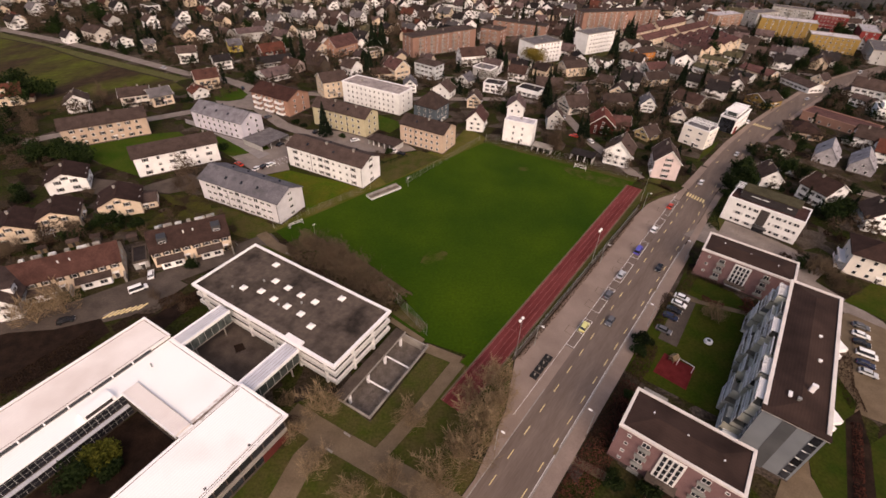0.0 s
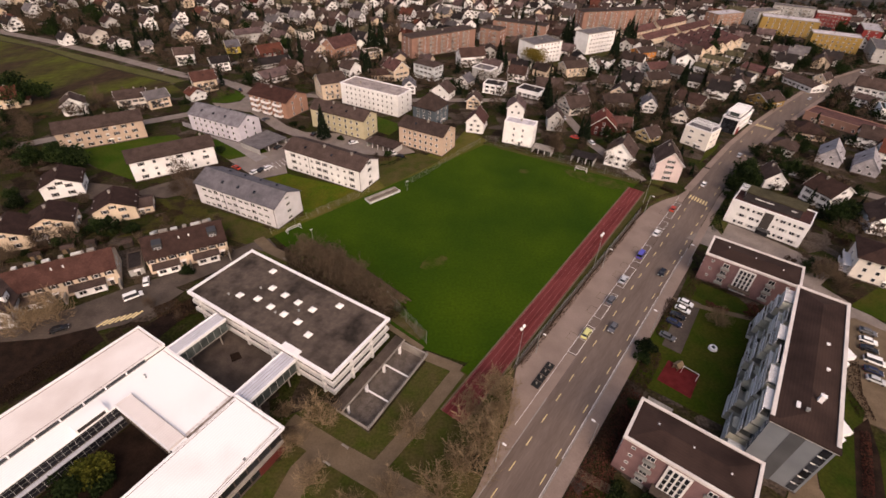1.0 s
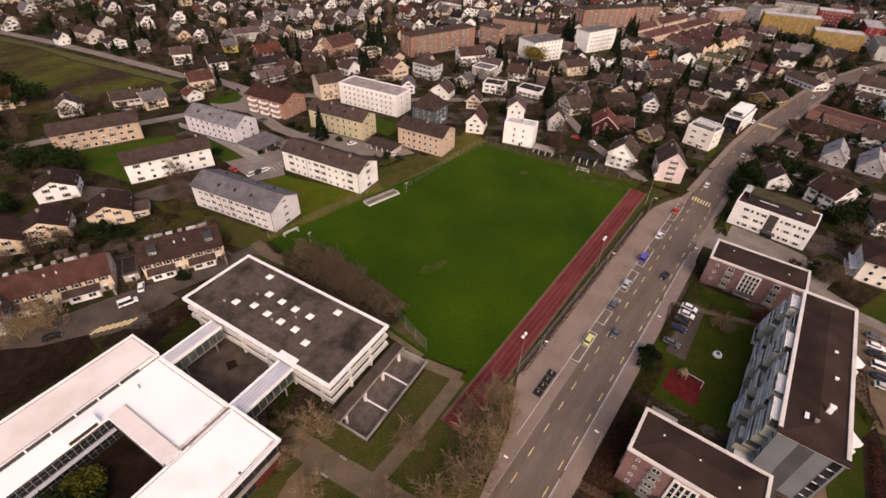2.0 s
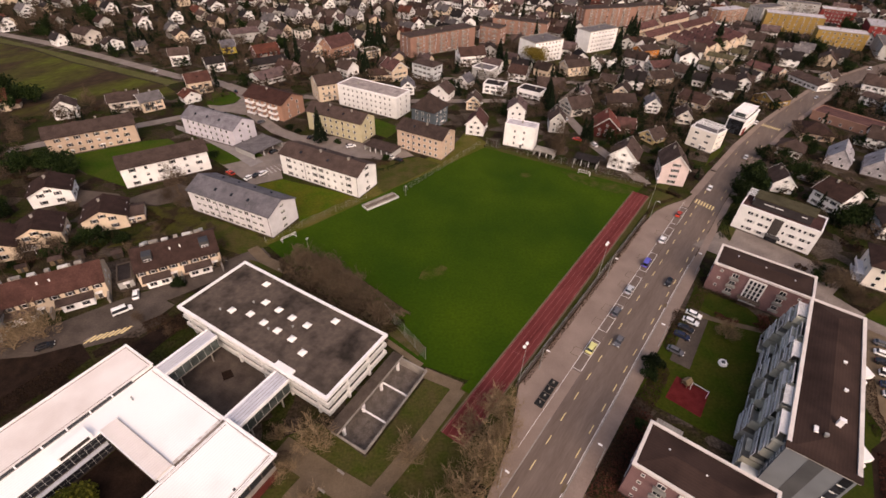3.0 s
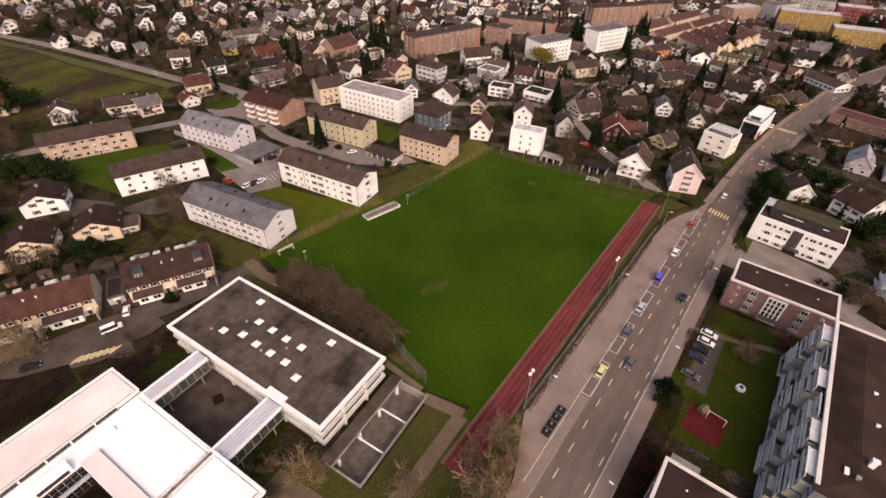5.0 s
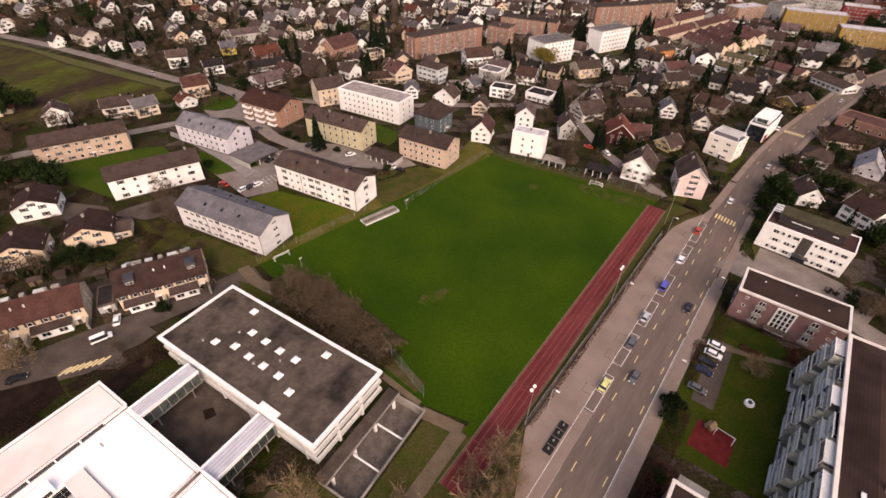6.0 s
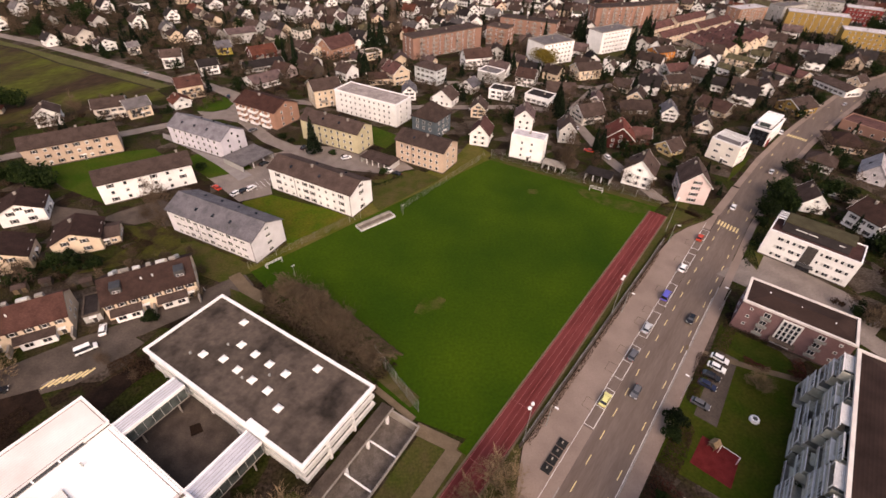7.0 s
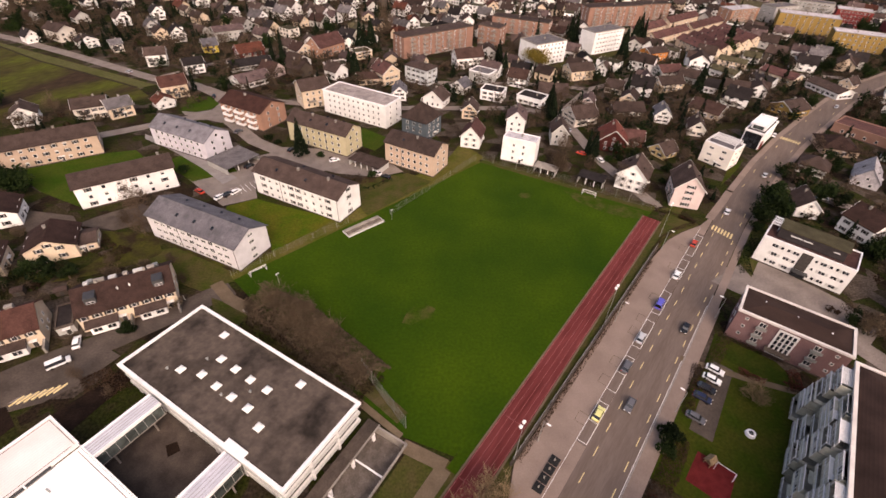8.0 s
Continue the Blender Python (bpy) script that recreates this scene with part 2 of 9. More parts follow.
M["skylight"] = surf("skylight_dome", (0.75, 0.73, 0.70), (0.85, 0.83, 0.80), 1, 0.25, grain=0.03)
M["pink_brick"] = ribbed(surf("pink_brick", (0.165, 0.094, 0.093), (0.215, 0.128, 0.127), 0.3, 0.85, grain=0.15, fine=6), 0.25, "Z", 0.3, 0.85)
M["blue_render"] = surf("blue_grey_render", (0.138, 0.150, 0.164), (0.168, 0.182, 0.198), 0.2, 0.8, grain=0.05)
# the end wall's grey render with its shading put into the colour
M["blue_shaded"] = surf("dark_grey_render", (0.062, 0.064, 0.068), (0.085, 0.088, 0.092), 0.2, 0.8, grain=0.05)
M["bark"] = surf("winter_bark", (0.055, 0.038, 0.026), (0.095, 0.067, 0.046), 1.5, 0.95, grain=0.3, vary=0.35)
M["brush_bark"] = surf("brush_twigs", (0.075, 0.054, 0.036), (0.125, 0.092, 0.062), 1.0, 0.95, grain=0.35, vary=0.2)
M["pale_bark"] = surf("pale_twigs", (0.135, 0.096, 0.058), (0.235, 0.168, 0.104), 1.5, 0.95, grain=0.3, vary=0.2)
M["needles"] = surf("conifer_needles", (0.004, 0.008, 0.004), (0.011, 0.018, 0.008), 0.8, 0.9, grain=0.4, vary=0.4)
M["leaves"] = surf("evergreen_leaves", (0.005, 0.011, 0.003), (0.016, 0.026, 0.006), 0.8, 0.8, grain=0.4, vary=0.45)
M["bright_leaves"] = surf("yellow_green_leaves", (0.030, 0.038, 0.005), (0.085, 0.082, 0.012), 0.8, 0.8, grain=0.4)
M["willow_leaves"] = surf("willow_twigs", (0.10, 0.072, 0.014), (0.18, 0.135, 0.03), 0.8, 0.85, grain=0.4)
M["brown_leaves"] = surf("winter_shrub", (0.024, 0.0135, 0.008), (0.050, 0.030, 0.018), 0.8, 0.9, grain=0.4, vary=0.4)
M["red_leaves"] = surf("reddish_shrub", (0.050, 0.016, 0.012), (0.085, 0.03, 0.02), 0.8, 0.9, grain=0.4, vary=0.3)
M["tyre"] = surf("tyre_rubber", (0.015, 0.015, 0.015), (0.025, 0.025, 0.025), 3, 0.9)
M["lens"] = surf("lamp_lens", (0.7, 0.68, 0.62), (0.8, 0.78, 0.72), 3, 0.2, grain=0.02)
M["red_lens"] = surf("tail_lens", (0.3, 0.01, 0.01), (0.4, 0.02, 0.02), 3, 0.3)
WALLS = {"white": (0.77, 0.755, 0.74), "cream": (0.60, 0.48, 0.36), "yellow": (0.46, 0.405, 0.265), "grey": (0.38, 0.37, 0.355), "orange": (0.31, 0.175, 0.125),
         "darkred": (0.10, 0.025, 0.02), "oxblood": (0.055, 0.014, 0.012), "straw": (0.62, 0.47, 0.24), "ash": (0.60, 0.575, 0.59), "dark": (0.08, 0.062, 0.05), "black": (0.020, 0.022, 0.028), "pink": (0.58, 0.47, 0.45), "beige": (0.60, 0.545, 0.49), "lilac": (0.56, 0.53, 0.58), "brick": (0.265, 0.150, 0.115),
         "ochre": (0.27, 0.175, 0.055), "signal": (0.18, 0.032, 0.030), "blue": (0.085, 0.105, 0.12), "lemon": (0.55, 0.43, 0.09), "pale": (0.47, 0.49, 0.50), "tangerine": (0.52, 0.20, 0.05), "peach": (0.46, 0.345, 0.265), "offwhite": (0.69, 0.64, 0.58)}
ROOFS = {"brown": (0.053, 0.036, 0.031), "red": (0.072, 0.026, 0.018), "dark": (0.022, 0.018, 0.018), "grey": (0.105, 0.095, 0.098), "slate": (0.122, 0.114, 0.126),
         "sheet": (0.36, 0.34, 0.36), "terrace": (0.082, 0.040, 0.036), "chestnut": (0.042, 0.024, 0.020), "russet": (0.054, 0.025, 0.020), "olive": (0.060, 0.052, 0.030), "mauve": (0.085, 0.058, 0.056), "putty": (0.23, 0.195, 0.185), "brick": (0.115, 0.036, 0.028)}
for key, c in WALLS.items():
    M["wall_" + key] = surf("render_" + key, tuple(v * 0.88 for v in c), tuple(min(v * 1.06, 0.82) for v in c), 0.25, 0.85, 0.05, 3, 0.07, vary=0.10)
for key, c in ROOFS.items():
    M["roof_" + key] = ribbed(surf("tiles_" + key, tuple(v * 0.75 for v in c), tuple(v * 1.25 for v in c), 0.35, 0.85, 0, 2.5, 0.25, vary=0.28), 0.34, "Y", 0.5, 0.82)
for key, c in WALLS.items():
    M["far_wall_" + key] = surf("far_render_" + key, tuple(v * 0.88 for v in c), tuple(min(v * 1.06, 0.82) for v in c), 0.25, 0.85, 0, 3, 0.07, vary=0.16, island=True)
for key, c in ROOFS.items():
    M["far_roof_" + key] = surf("far_tiles_" + key, tuple(v * 0.62 for v in c), tuple(v * 1.08 for v in c), 0.35, 0.85, 0, 1.2, 0.2, vary=0.42, island=True)
PAINT = {"white": (0.75, 0.75, 0.75), "black": (0.012, 0.012, 0.014), "silver": (0.42, 0.43, 0.45), "blue": (0.09, 0.09, 0.42), "red": (0.45, 0.05, 0.025),
         "lime": (0.60, 0.58, 0.24), "navy": (0.015, 0.02, 0.05), "grey": (0.10, 0.10, 0.11)}
for key, c in PAINT.items():
    M["paint_" + key] = surf("car_paint_" + key, c, tuple(v * 1.08 for v in c), 0.5, 0.25, grain=0.02)


# ---------------------------------------------------------------- mesh helpers
def box(bm, x0, y0, z0, x1, y1, z1, mi=0):
    vs = [bm.verts.new(p) for p in ((x0, y0, z0), (x1, y0, z0), (x1, y1, z0), (x0, y1, z0), (x0, y0, z1), (x1, y0, z1), (x1, y1, z1), (x0, y1, z1))]
    for f in ((3, 2, 1, 0), (4, 5, 6, 7), (0, 1, 5, 4), (1, 2, 6, 5), (2, 3, 7, 6), (3, 0, 4, 7)):
        bm.faces.new([vs[i] for i in f]).material_index = mi
    return vs


def prism(bm, pts, z0, z1, mi=0):
    """A slab with the given outline."""
    lo = [bm.verts.new((x, y, z0)) for x, y in pts]
    hi = [bm.verts.new((x, y, z1)) for x, y in pts]
    faces = [bm.faces.new(hi), bm.faces.new(lo[::-1])]
    n = len(pts)
    for i in range(n):
        faces.append(bm.faces.new((lo[i], lo[(i + 1) % n], hi[(i + 1) % n], hi[i])))
    for f in faces:
        f.material_index = mi


def tube(bm, a, b, r0, r1, sides=5, mi=0):
    a, b = Vector(a), Vector(b)
    q = (b - a).to_track_quat("Z", "Y")
    r = [[bm.verts.new(p + q @ Vector((rr * math.cos(2 * math.pi * i / sides), rr * math.sin(2 * math.pi * i / sides), 0))) for i in range(sides)] for p, rr in ((a, r0), (b, r1))]
    for i in range(sides):
        bm.faces.new((r[0][i], r[0][(i + 1) % sides], r[1][(i + 1) % sides], r[1][i])).material_index = mi
    bm.faces.new(r[1]).material_index = mi
    bm.faces.new(r[0][::-1]).material_index = mi


def meshed(name, bm, *mats):
    bmesh.ops.recalc_face_normals(bm, faces=bm.faces)
    me = bpy.data.meshes.new(name)
    bm.to_mesh(me)
    bm.free()
    for m in mats:
        me.materials.append(m)
    return me


def put(name, me, parent, m=None, label=""):
    ob = new(name, me)
    ob.parent = parent
    if m is not None:
        ob.matrix_basis = m
    if label:
        tagged(ob, label)
    return ob


def part(name, bm, material, parent, label="", m=None):
    mats = material if isinstance(material, (list, tuple)) else [material]
    return put(name, meshed(name, bm, *mats), parent, m, label)


def thing(name, label, category, m, group="", kind=""):
    ob = new(name)
    ob.matrix_basis = m
    ob.empty_display_size = 0.5
    return tagged(ob, label, category, group, kind)


def slab(name, pts, z0, z1, material, label, parent=None, category="ground"):
    bm = bmesh.new()
    prism(bm, pts, z0, z1)
    if parent:
        return part(name, bm, material, parent, label)
    ob = new(name, meshed(name, bm, material))
    return tagged(ob, label, category, kind="structure")


UX, UY = 0.5970, 0.8022          # the main road's direction


def R(s, n):
    """A place by its way along the main road and its way to the right of it."""
    return (s * UX + n * UY, s * UY - n * UX)


ROAD_ROT = math.degrees(math.atan2(UY, UX))


def ribbon(pts, half):
    """The outline of a strip along a line of points; half: its half width."""
    left, right = [], []
    for i, p in enumerate(pts):
        a, b = Vector(pts[max(i - 1, 0)]), Vector(pts[min(i + 1, len(pts) - 1)])
        d = (b - a).normalized()
        left.append((p[0] - d.y * half, p[1] + d.x * half))
        right.append((p[0] + d.y * half, p[1] - d.x * half))
    return left + right[::-1]


def strip(name, pts, half, z0, z1, material, label, category="street"):
    """A street, path or hedge base along a line, in one mesh of quads."""
    o = ribbon(pts, half)
    n = len(pts)
    bm = bmesh.new()
    lo = [bm.verts.new((*p, z0)) for p in o]
    hi = [bm.verts.new((*p, z1)) for p in o]
    for i in range(n - 1):
        j = 2 * n - 1 - i
        bm.faces.new((hi[i], hi[i + 1], hi[j - 1], hi[j]))
    for i in range(2 * n):
        bm.faces.new((lo[i], lo[(i + 1) % (2 * n)], hi[(i + 1) % (2 * n)], hi[i]))
    ob = new(name, meshed(name, bm, material))
    return tagged(ob, label, category, kind="structure")


# ---------------------------------------------------------------- ground, pitch, roads
# the sheet has one opening, for the sunken yard beside the sports hall
YARD = pose(-13.3, 72.2, 0, 0, 0, 60.3)
YL, YW = 25.2, 9.6
bm = bmesh.new()
outer = [bm.verts.new(q) for q in ((-2600, -900, -0.06), (2600, -900, -0.06), (2600, 3200, -0.06), (-2600, 3200, -0.06))]
hole = [bm.verts.new(YARD @ Vector((sx * YL / 2, sy * YW / 2, -0.06))) for sx, sy in ((-1, -1), (1, -1), (1, 1), (-1, 1))]
first = min(range(4), key=lambda i: hole[i].co.x + hole[i].co.y)
hole = hole[first:] + hole[:first]
for i in range(4):
    bm.faces.new((outer[i], outer[(i + 1) % 4], hole[(i + 1) % 4], hole[i]))
tagged(new("ground", meshed("ground", bm, M["garden"])), "winter gardens, beds and lawns between houses", "ground", kind="structure")

slab("pitch", [(18.2, 207.5), (80.5, 174.5), (7.2, 78.6), (-4.0, 82.5), (-40, 112), (-58.5, 129.6)], -0.05, 0.02, M["turf"], "wide deep green football pitch of mown turf", category="pitch")
slab("pitch_margin", [(-60.5, 131.6), (-58.5, 129.6), (18.2, 207.5), (15, 213), (-4, 200), (-30, 168)], -0.05, 0.01, M["margin_grass"], "worn earth and thin grass margin of the pitch", category="ground")
slab("pitch_verge", [(18.2, 207.5), (20, 212), (84, 179), (82, 176), (80.5, 174.5)], -0.05, 0.01, M["rough_grass"], "rough grass end verge of the pitch", category="ground")

TRACK_A, TRACK_B = Vector((3.4, 62.9)), Vector((79.4, 170.3))
td = (TRACK_B - TRACK_A).normalized()
tn = Vector((td.y, -td.x))
track = tagged(slab("track", ribbon([TRACK_A, TRACK_B], 3.0), -0.05, 0.04, M["track"], "red rubber sprint track with worn lane lines", category="running track"))
for k in range(5):
    bm = bmesh.new()
    o = -2.8 + 1.4 * k
    prism(bm, ribbon([TRACK_A + tn * o, TRACK_B + tn * o], 0.035 if 0 < k < 4 else 0.06), 0.03, 0.046)
    part("lane_line", bm, M["faint_line"], track)
for d, nm in ((12, "start_line"), (30, "start_line"), (112, "finish_line")):
    bm = bmesh.new()
    c = TRACK_A + td * d
    prism(bm, ribbon([c - tn * 2.6, c + tn * 2.6], 0.04), 0.03, 0.047)
    part(nm, bm, M["faint_line"], track)
slab("track_side", ribbon([TRACK_A + td * 12 - tn * 4.6, TRACK_B - tn * 4.6], 1.25), -0.05, 0.0145, M["turf"], "grass strip between pitch and running track", category="ground")
for o, nm in ((-3.25, "edging"), (3.25, "edging")):
    bm = bmesh.new()
    prism(bm, ribbon([TRACK_A + tn * o, TRACK_B + tn * o], 0.22), -0.04, 0.07)
    part(nm, bm, M["path"], track, "sandy edging strip")

# the main road: straight, then bending to the right
ROAD = [R(s, -15.0) for s in (-60, 0, 60, 120, 180, 204)] + [(123, 188.5), (144.8, 214), (168, 238.5), (204, 273), (239, 305), (270, 328.5), (306, 352), (380, 396), (470, 440), (600, 495)]
road = strip("road", ROAD, 5.0, -0.06, 0.0, M["asphalt"], "grey asphalt main road with yellow cycle lanes", "road")
slab("pavement_wide", [R(74, -30.4), R(60, -24.5), R(42, -21.0), R(20, -21.0), R(-60, -21.0), R(-60, -20.0), R(80, -20.0), R(90, -20.0), R(193, -20.2), R(204, -20.2), R(191, -23.0), R(182.5, -26.9), R(174.5, -29.3), R(160, -30.3)], -0.06, 0.012, M["paving"],
     "wide beige pavement with parking bays beside the road", category="pavement")
slab("pavement_narrow", [R(-60, -9.9), R(-60, -6.6), R(150, -6.8), R(156, -9.9)], -0.06, 0.10, M["paving"], "raised pinkish pavement along the road", category="pavement")
for s0, s1, n in ((-60, 156, -10.05), (-60, 71, -20.1)):
    bm = bmesh.new()
    prism(bm, [R(s0, n - 0.12), R(s0, n + 0.12), R(s1, n + 0.12), R(s1, n - 0.12)], -0.05, 0.125)
    tagged(new("kerb", meshed("kerb", bm, M["kerb"])), "pale granite kerb edging the pavement", "kerb", kind="structure")
edge = ribbon(ROAD[6:13], 6.1)
for pts in (edge[:7], edge[7:][::-1]):
    strip("pavement", pts, 1.15, -0.05, 0.08, M["paving"], "narrow pavement along the far road", "pavement")

me_dash = {}
for nm, n, s_first in (("left", -17.96, -13.6), ("right", -11.45, -18.1)):
    for k in range(36):
        s = s_first + k * (7.22 if nm == "left" else 7.1)
        if 190 < s < 198 or s > 214:
            continue
        if "d" not in me_dash:
            b2 = bmesh.new()
            box(b2, -1.35, -0.09, -0.004, 1.35, 0.09, 0.006)
            me_dash["d"] = meshed("dash", b2, M["yellow_line"])
        put("dash", me_dash["d"], road, pose(*R(s, n), 0.004, 0, 0, ROAD_ROT))
for k in range(9):
    t = (k + 0.5) / 9
    a, b = Vector(ROAD[6 + k // 2]), Vector(ROAD[7 + k // 2])
    f = 0.25 + 0.5 * (k % 2)
    p, d = a.lerp(b, f), (b - a).normalized()
    for off in (-3.2, 3.2):
        put("dash", me_dash["d"], road, pose(p.x + d.y * off, p.y - d.x * off, 0.004, 0, 0, math.degrees(math.atan2(d.y, d.x))))
for s0, cnt, rot in ((193.2, 7, 0), (268.0, 8, 8)):
    for k in range(cnt):
        b2 = bmesh.new()
        box(b2, -1.7, -0.28, -0.004, 1.7, 0.28, 0.008)
        if rot == 0:
            m = pose(*R(s0 - 0.25 * k, -19.0 + 1.08 * k), 0.004, 0, 0, ROAD_ROT)
        else:
            m = pose(167.6 + 0.78 * k, 244.6 - 0.80 * k, 0.004, 0, 0, 44)
        part("zebra_bar", b2, M["yellow_line"], road, m=m)
b2 = bmesh.new()
box(b2, -105, -0.06, -0.004, 105, 0.06, 0.006)
part("edge_line", b2, M["white_line"], road, m=pose(*R(45, -10.35), 0.004, 0, 0, ROAD_ROT))

# parking bays on the wide pavement
bays = tagged(slab("parking_lane", [R(87, -22.6), R(87, -20.06), R(186, -20.2), R(186, -22.7)], -0.05, 0.016, M["asphalt"], "asphalt parking lane with white bay outlines", category="parking lane"))
for s0, s1 in ((87.6, 99.9), (104.3, 117.1), (121.5, 133.1), (137.0, 148.4), (156.6, 167.5), (171.0, 184.6)):
    mid = (s0 + s1) / 2
    for a, b in (((s0, -22.45), (s1, -22.45)), ((s0, -20.15), (s1, -20.15)), ((s0, -22.45), (s0, -20.15)), ((mid, -22.45), (mid, -20.15)), ((s1, -22.45), (s1, -20.15))):
        b2 = bmesh.new()
        prism(b2, ribbon([R(*a), R(*b)], 0.07), 0.01, 0.024)
        part("bay_line", b2, M["white_line"], bays)
b2 = bmesh.new()
prism(b2, ribbon([R(60, -22.45), R(190, -22.5)], 0.05), 0.01, 0.022)
part("bay_line", b2, M["white_line"], bays)
for s0 in (91.5, 104.8, 112, 125, 131, 142, 160, 172):
    for a, b in (((s0, -22.6), (s0, -24.9)), ((s0 + 3, -22.6), (s0 + 3, -24.9)), ((s0, -24.9), (s0 + 3, -24.9))):
        b2 = bmesh.new()
        prism(b2, ribbon([R(*a), R(*b)], 0.04), 0.005, 0.019)
        part("bay_line", b2, M["mud"], bays)

# boundary wall with coping and planted strip between the track and the pavement
slab("planted_strip", [R(72, -33.2), R(72, -30.6), R(200, -30.8), R(200, -35.0)], -0.05, 0.015, M["rough_grass"], "grass strip between running track and wall", category="ground")
slab("corner_grass", [R(165, -30.6), R(174.5, -29.5), R(182.5, -27.1), R(191, -23.3), (95, 169), (90, 173), (82.5, 176.5), R(196, -35)], -0.05, 0.0112, M["rough_grass"], "rough grass corner at the end of the track", category="ground")
strip("pavement", [R(198, -21.4), (112.0, 184.5), (117.6, 191.5)], 1.4, -0.05, 0.05, M["paving"], "pavement round the pink house corner", "pavement")
strip("pavement", [R(150, -8.6), R(175, -8.7), R(198, -8.8), (128.0, 184.6)], 1.1, -0.05, 0.05, M["paving"], "narrow pavement past the office", "pavement")
wall_b = thing("boundary_wall", "low grey concrete boundary wall beside the pavement", "wall", pose(*R(135, -30.7), 0, 0, 0, ROAD_ROT))
b2 = bmesh.new()
box(b2, -62, -0.13, -0.05, 32, 0.13, 0.95)
part("wall_body", b2, M["dark_concrete"], wall_b)
b2 = bmesh.new()
box(b2, -62.1, -0.3, 0.95, 32.1, 0.35, 1.07)
part("coping", b2, M["dark_concrete"], wall_b, "weathered concrete coping")
b2 = bmesh.new()
for k in range(33):
    tube(b2, (-61 + k * 2.9, 0.2, 1.0), (-61 + k * 2.9, 0.2, 2.6), 0.03, 0.03, 4)
for z in (1.5, 2.05, 2.6):
    tube(b2, (-61, 0.2, z), (31.8, 0.2, z), 0.02, 0.02, 4)
part("fence_rail", b2, M["grey_metal"], wall_b, "thin grey wire fence on the wall")

# side streets, paths, lawns
STREETS = []


def street(nm, pts, half):
    STREETS.append((nm, pts, half))
    strip("street", pts, half, -0.06, -0.005, M["dark_asphalt" if nm == "street_c" else "old_asphalt"], "narrow worn asphalt residential street", "street")


street("street_a", [(-420, 400), (-342, 372), (-285, 350), (-228, 322.5), (-161, 288.5), (-138, 283), (-117, 269), (-105, 243), (-82, 218.5), (-62, 206), (-45, 197)], 3.2)
street("street_b", [(-105, 243), (-120, 240), (-142, 224), (-162, 210), (-197, 184), (-240, 155)], 3.0)
street("street_c", [(-150, 66), (-125, 78), (-106, 86.5), (-91, 99), (-80, 106.5), (-66, 119), (-58, 126.5)], 3.6)
street("street_d", [(88, 140.5), (97, 141.5), (106, 133), (118, 112), (127, 96), (126, 80), (116, 62), (108, 45)], 3.4)
street("street_e", [(133, 200), (151, 191.5), (164, 181), (185, 169), (230, 140)], 2.6)
street("street_f", [(84, 178), (70, 215), (62, 262), (85, 300), (130, 330), (190, 350), (260, 340)], 2.6)
street("street_g", [(-117, 269), (-70, 262), (-20, 262), (40, 268), (62, 262)], 2.6)
street("street_h", [(-161, 289), (-120, 345), (-60, 420), (-20, 520), (20, 640)], 2.8)
street("street_i", [(-20, 300), (60, 305), (85, 300)], 2.4)
street("street_j", [(190, 350), (160, 430), (190, 520), (240, 640)], 2.8)
street("street_k", [(-342, 372), (-300, 440), (-260, 540), (-240, 660)], 2.6)
slab("parking_court", [(-99, 187), (-76.5, 167.5), (-66, 173.5), (-71, 185), (-58, 200), (-66, 212), (-84, 200)], -0.06, 0.0, M["old_asphalt"], "asphalt yard with parking between apartment blocks", category="yard")
slab("street_bend", [(-128, 281), (-113, 271.5), (-103.5, 258), (-100.5, 247), (-94, 239), (-104, 236), (-124, 243), (-127.5, 247), (-120, 246.5), (-114, 250), (-112.7, 258), (-121, 267.2), (-131, 275)], -0.06, -0.003, M["old_asphalt"], "pale asphalt bend of the residential street", category="street")
slab("garage_court", [(-70, 214), (-58, 200), (-40, 193.5), (-24, 192), (-14, 197), (-20, 204), (-40, 214)], -0.06, 0.003, M["old_asphalt"], "asphalt garage yard behind the white block", category="yard")
slab("east_parking", [(108, 96), (122, 100), (131, 92), (112, 60), (100, 66)], -0.06, 0.004, M["path"], "beige parking ground beside the long apartment block", category="yard")
slab("office_forecourt", [(87, 137.5), (98, 128.5), (117, 111), (127, 119), (124, 131), (107.3, 149.5), (101, 146.5)], -0.06, 0.006, M["old_asphalt"], "asphalt forecourt of the white office", category="yard")
slab("west_verge", [(-157, 280), (-335, 363), (-420, 396), (-420, 383), (-330, 351), (-283, 334), (-241, 310), (-205, 294), (-163, 274)], -0.06, -0.012, M["verge"], "pale green grass verge beside the field road", category="ground")
strip("ditch", [(-420, 383), (-330, 351), (-283, 334), (-241, 310), (-205, 294), (-164, 275)], 0.7, -0.06, -0.004, M["ditch"], "dark grassy ditch along the meadow", "ditch")
slab("field_meadow", [(-163, 274), (-205, 294), (-241, 310), (-283, 334), (-330, 351), (-420, 383), (-520, 300), (-330, 190), (-225, 219), (-189, 231), (-150, 262)], -0.06, -0.02, M["meadow"], "open meadow with brown and green stripes", category="ground")
LAID = []


def lawn(pts, mk, lab):
    slab("lawn", pts, -0.05, 0.0063 + 0.00045 * len(LAID), M[mk], lab)
    LAID.append(lab)


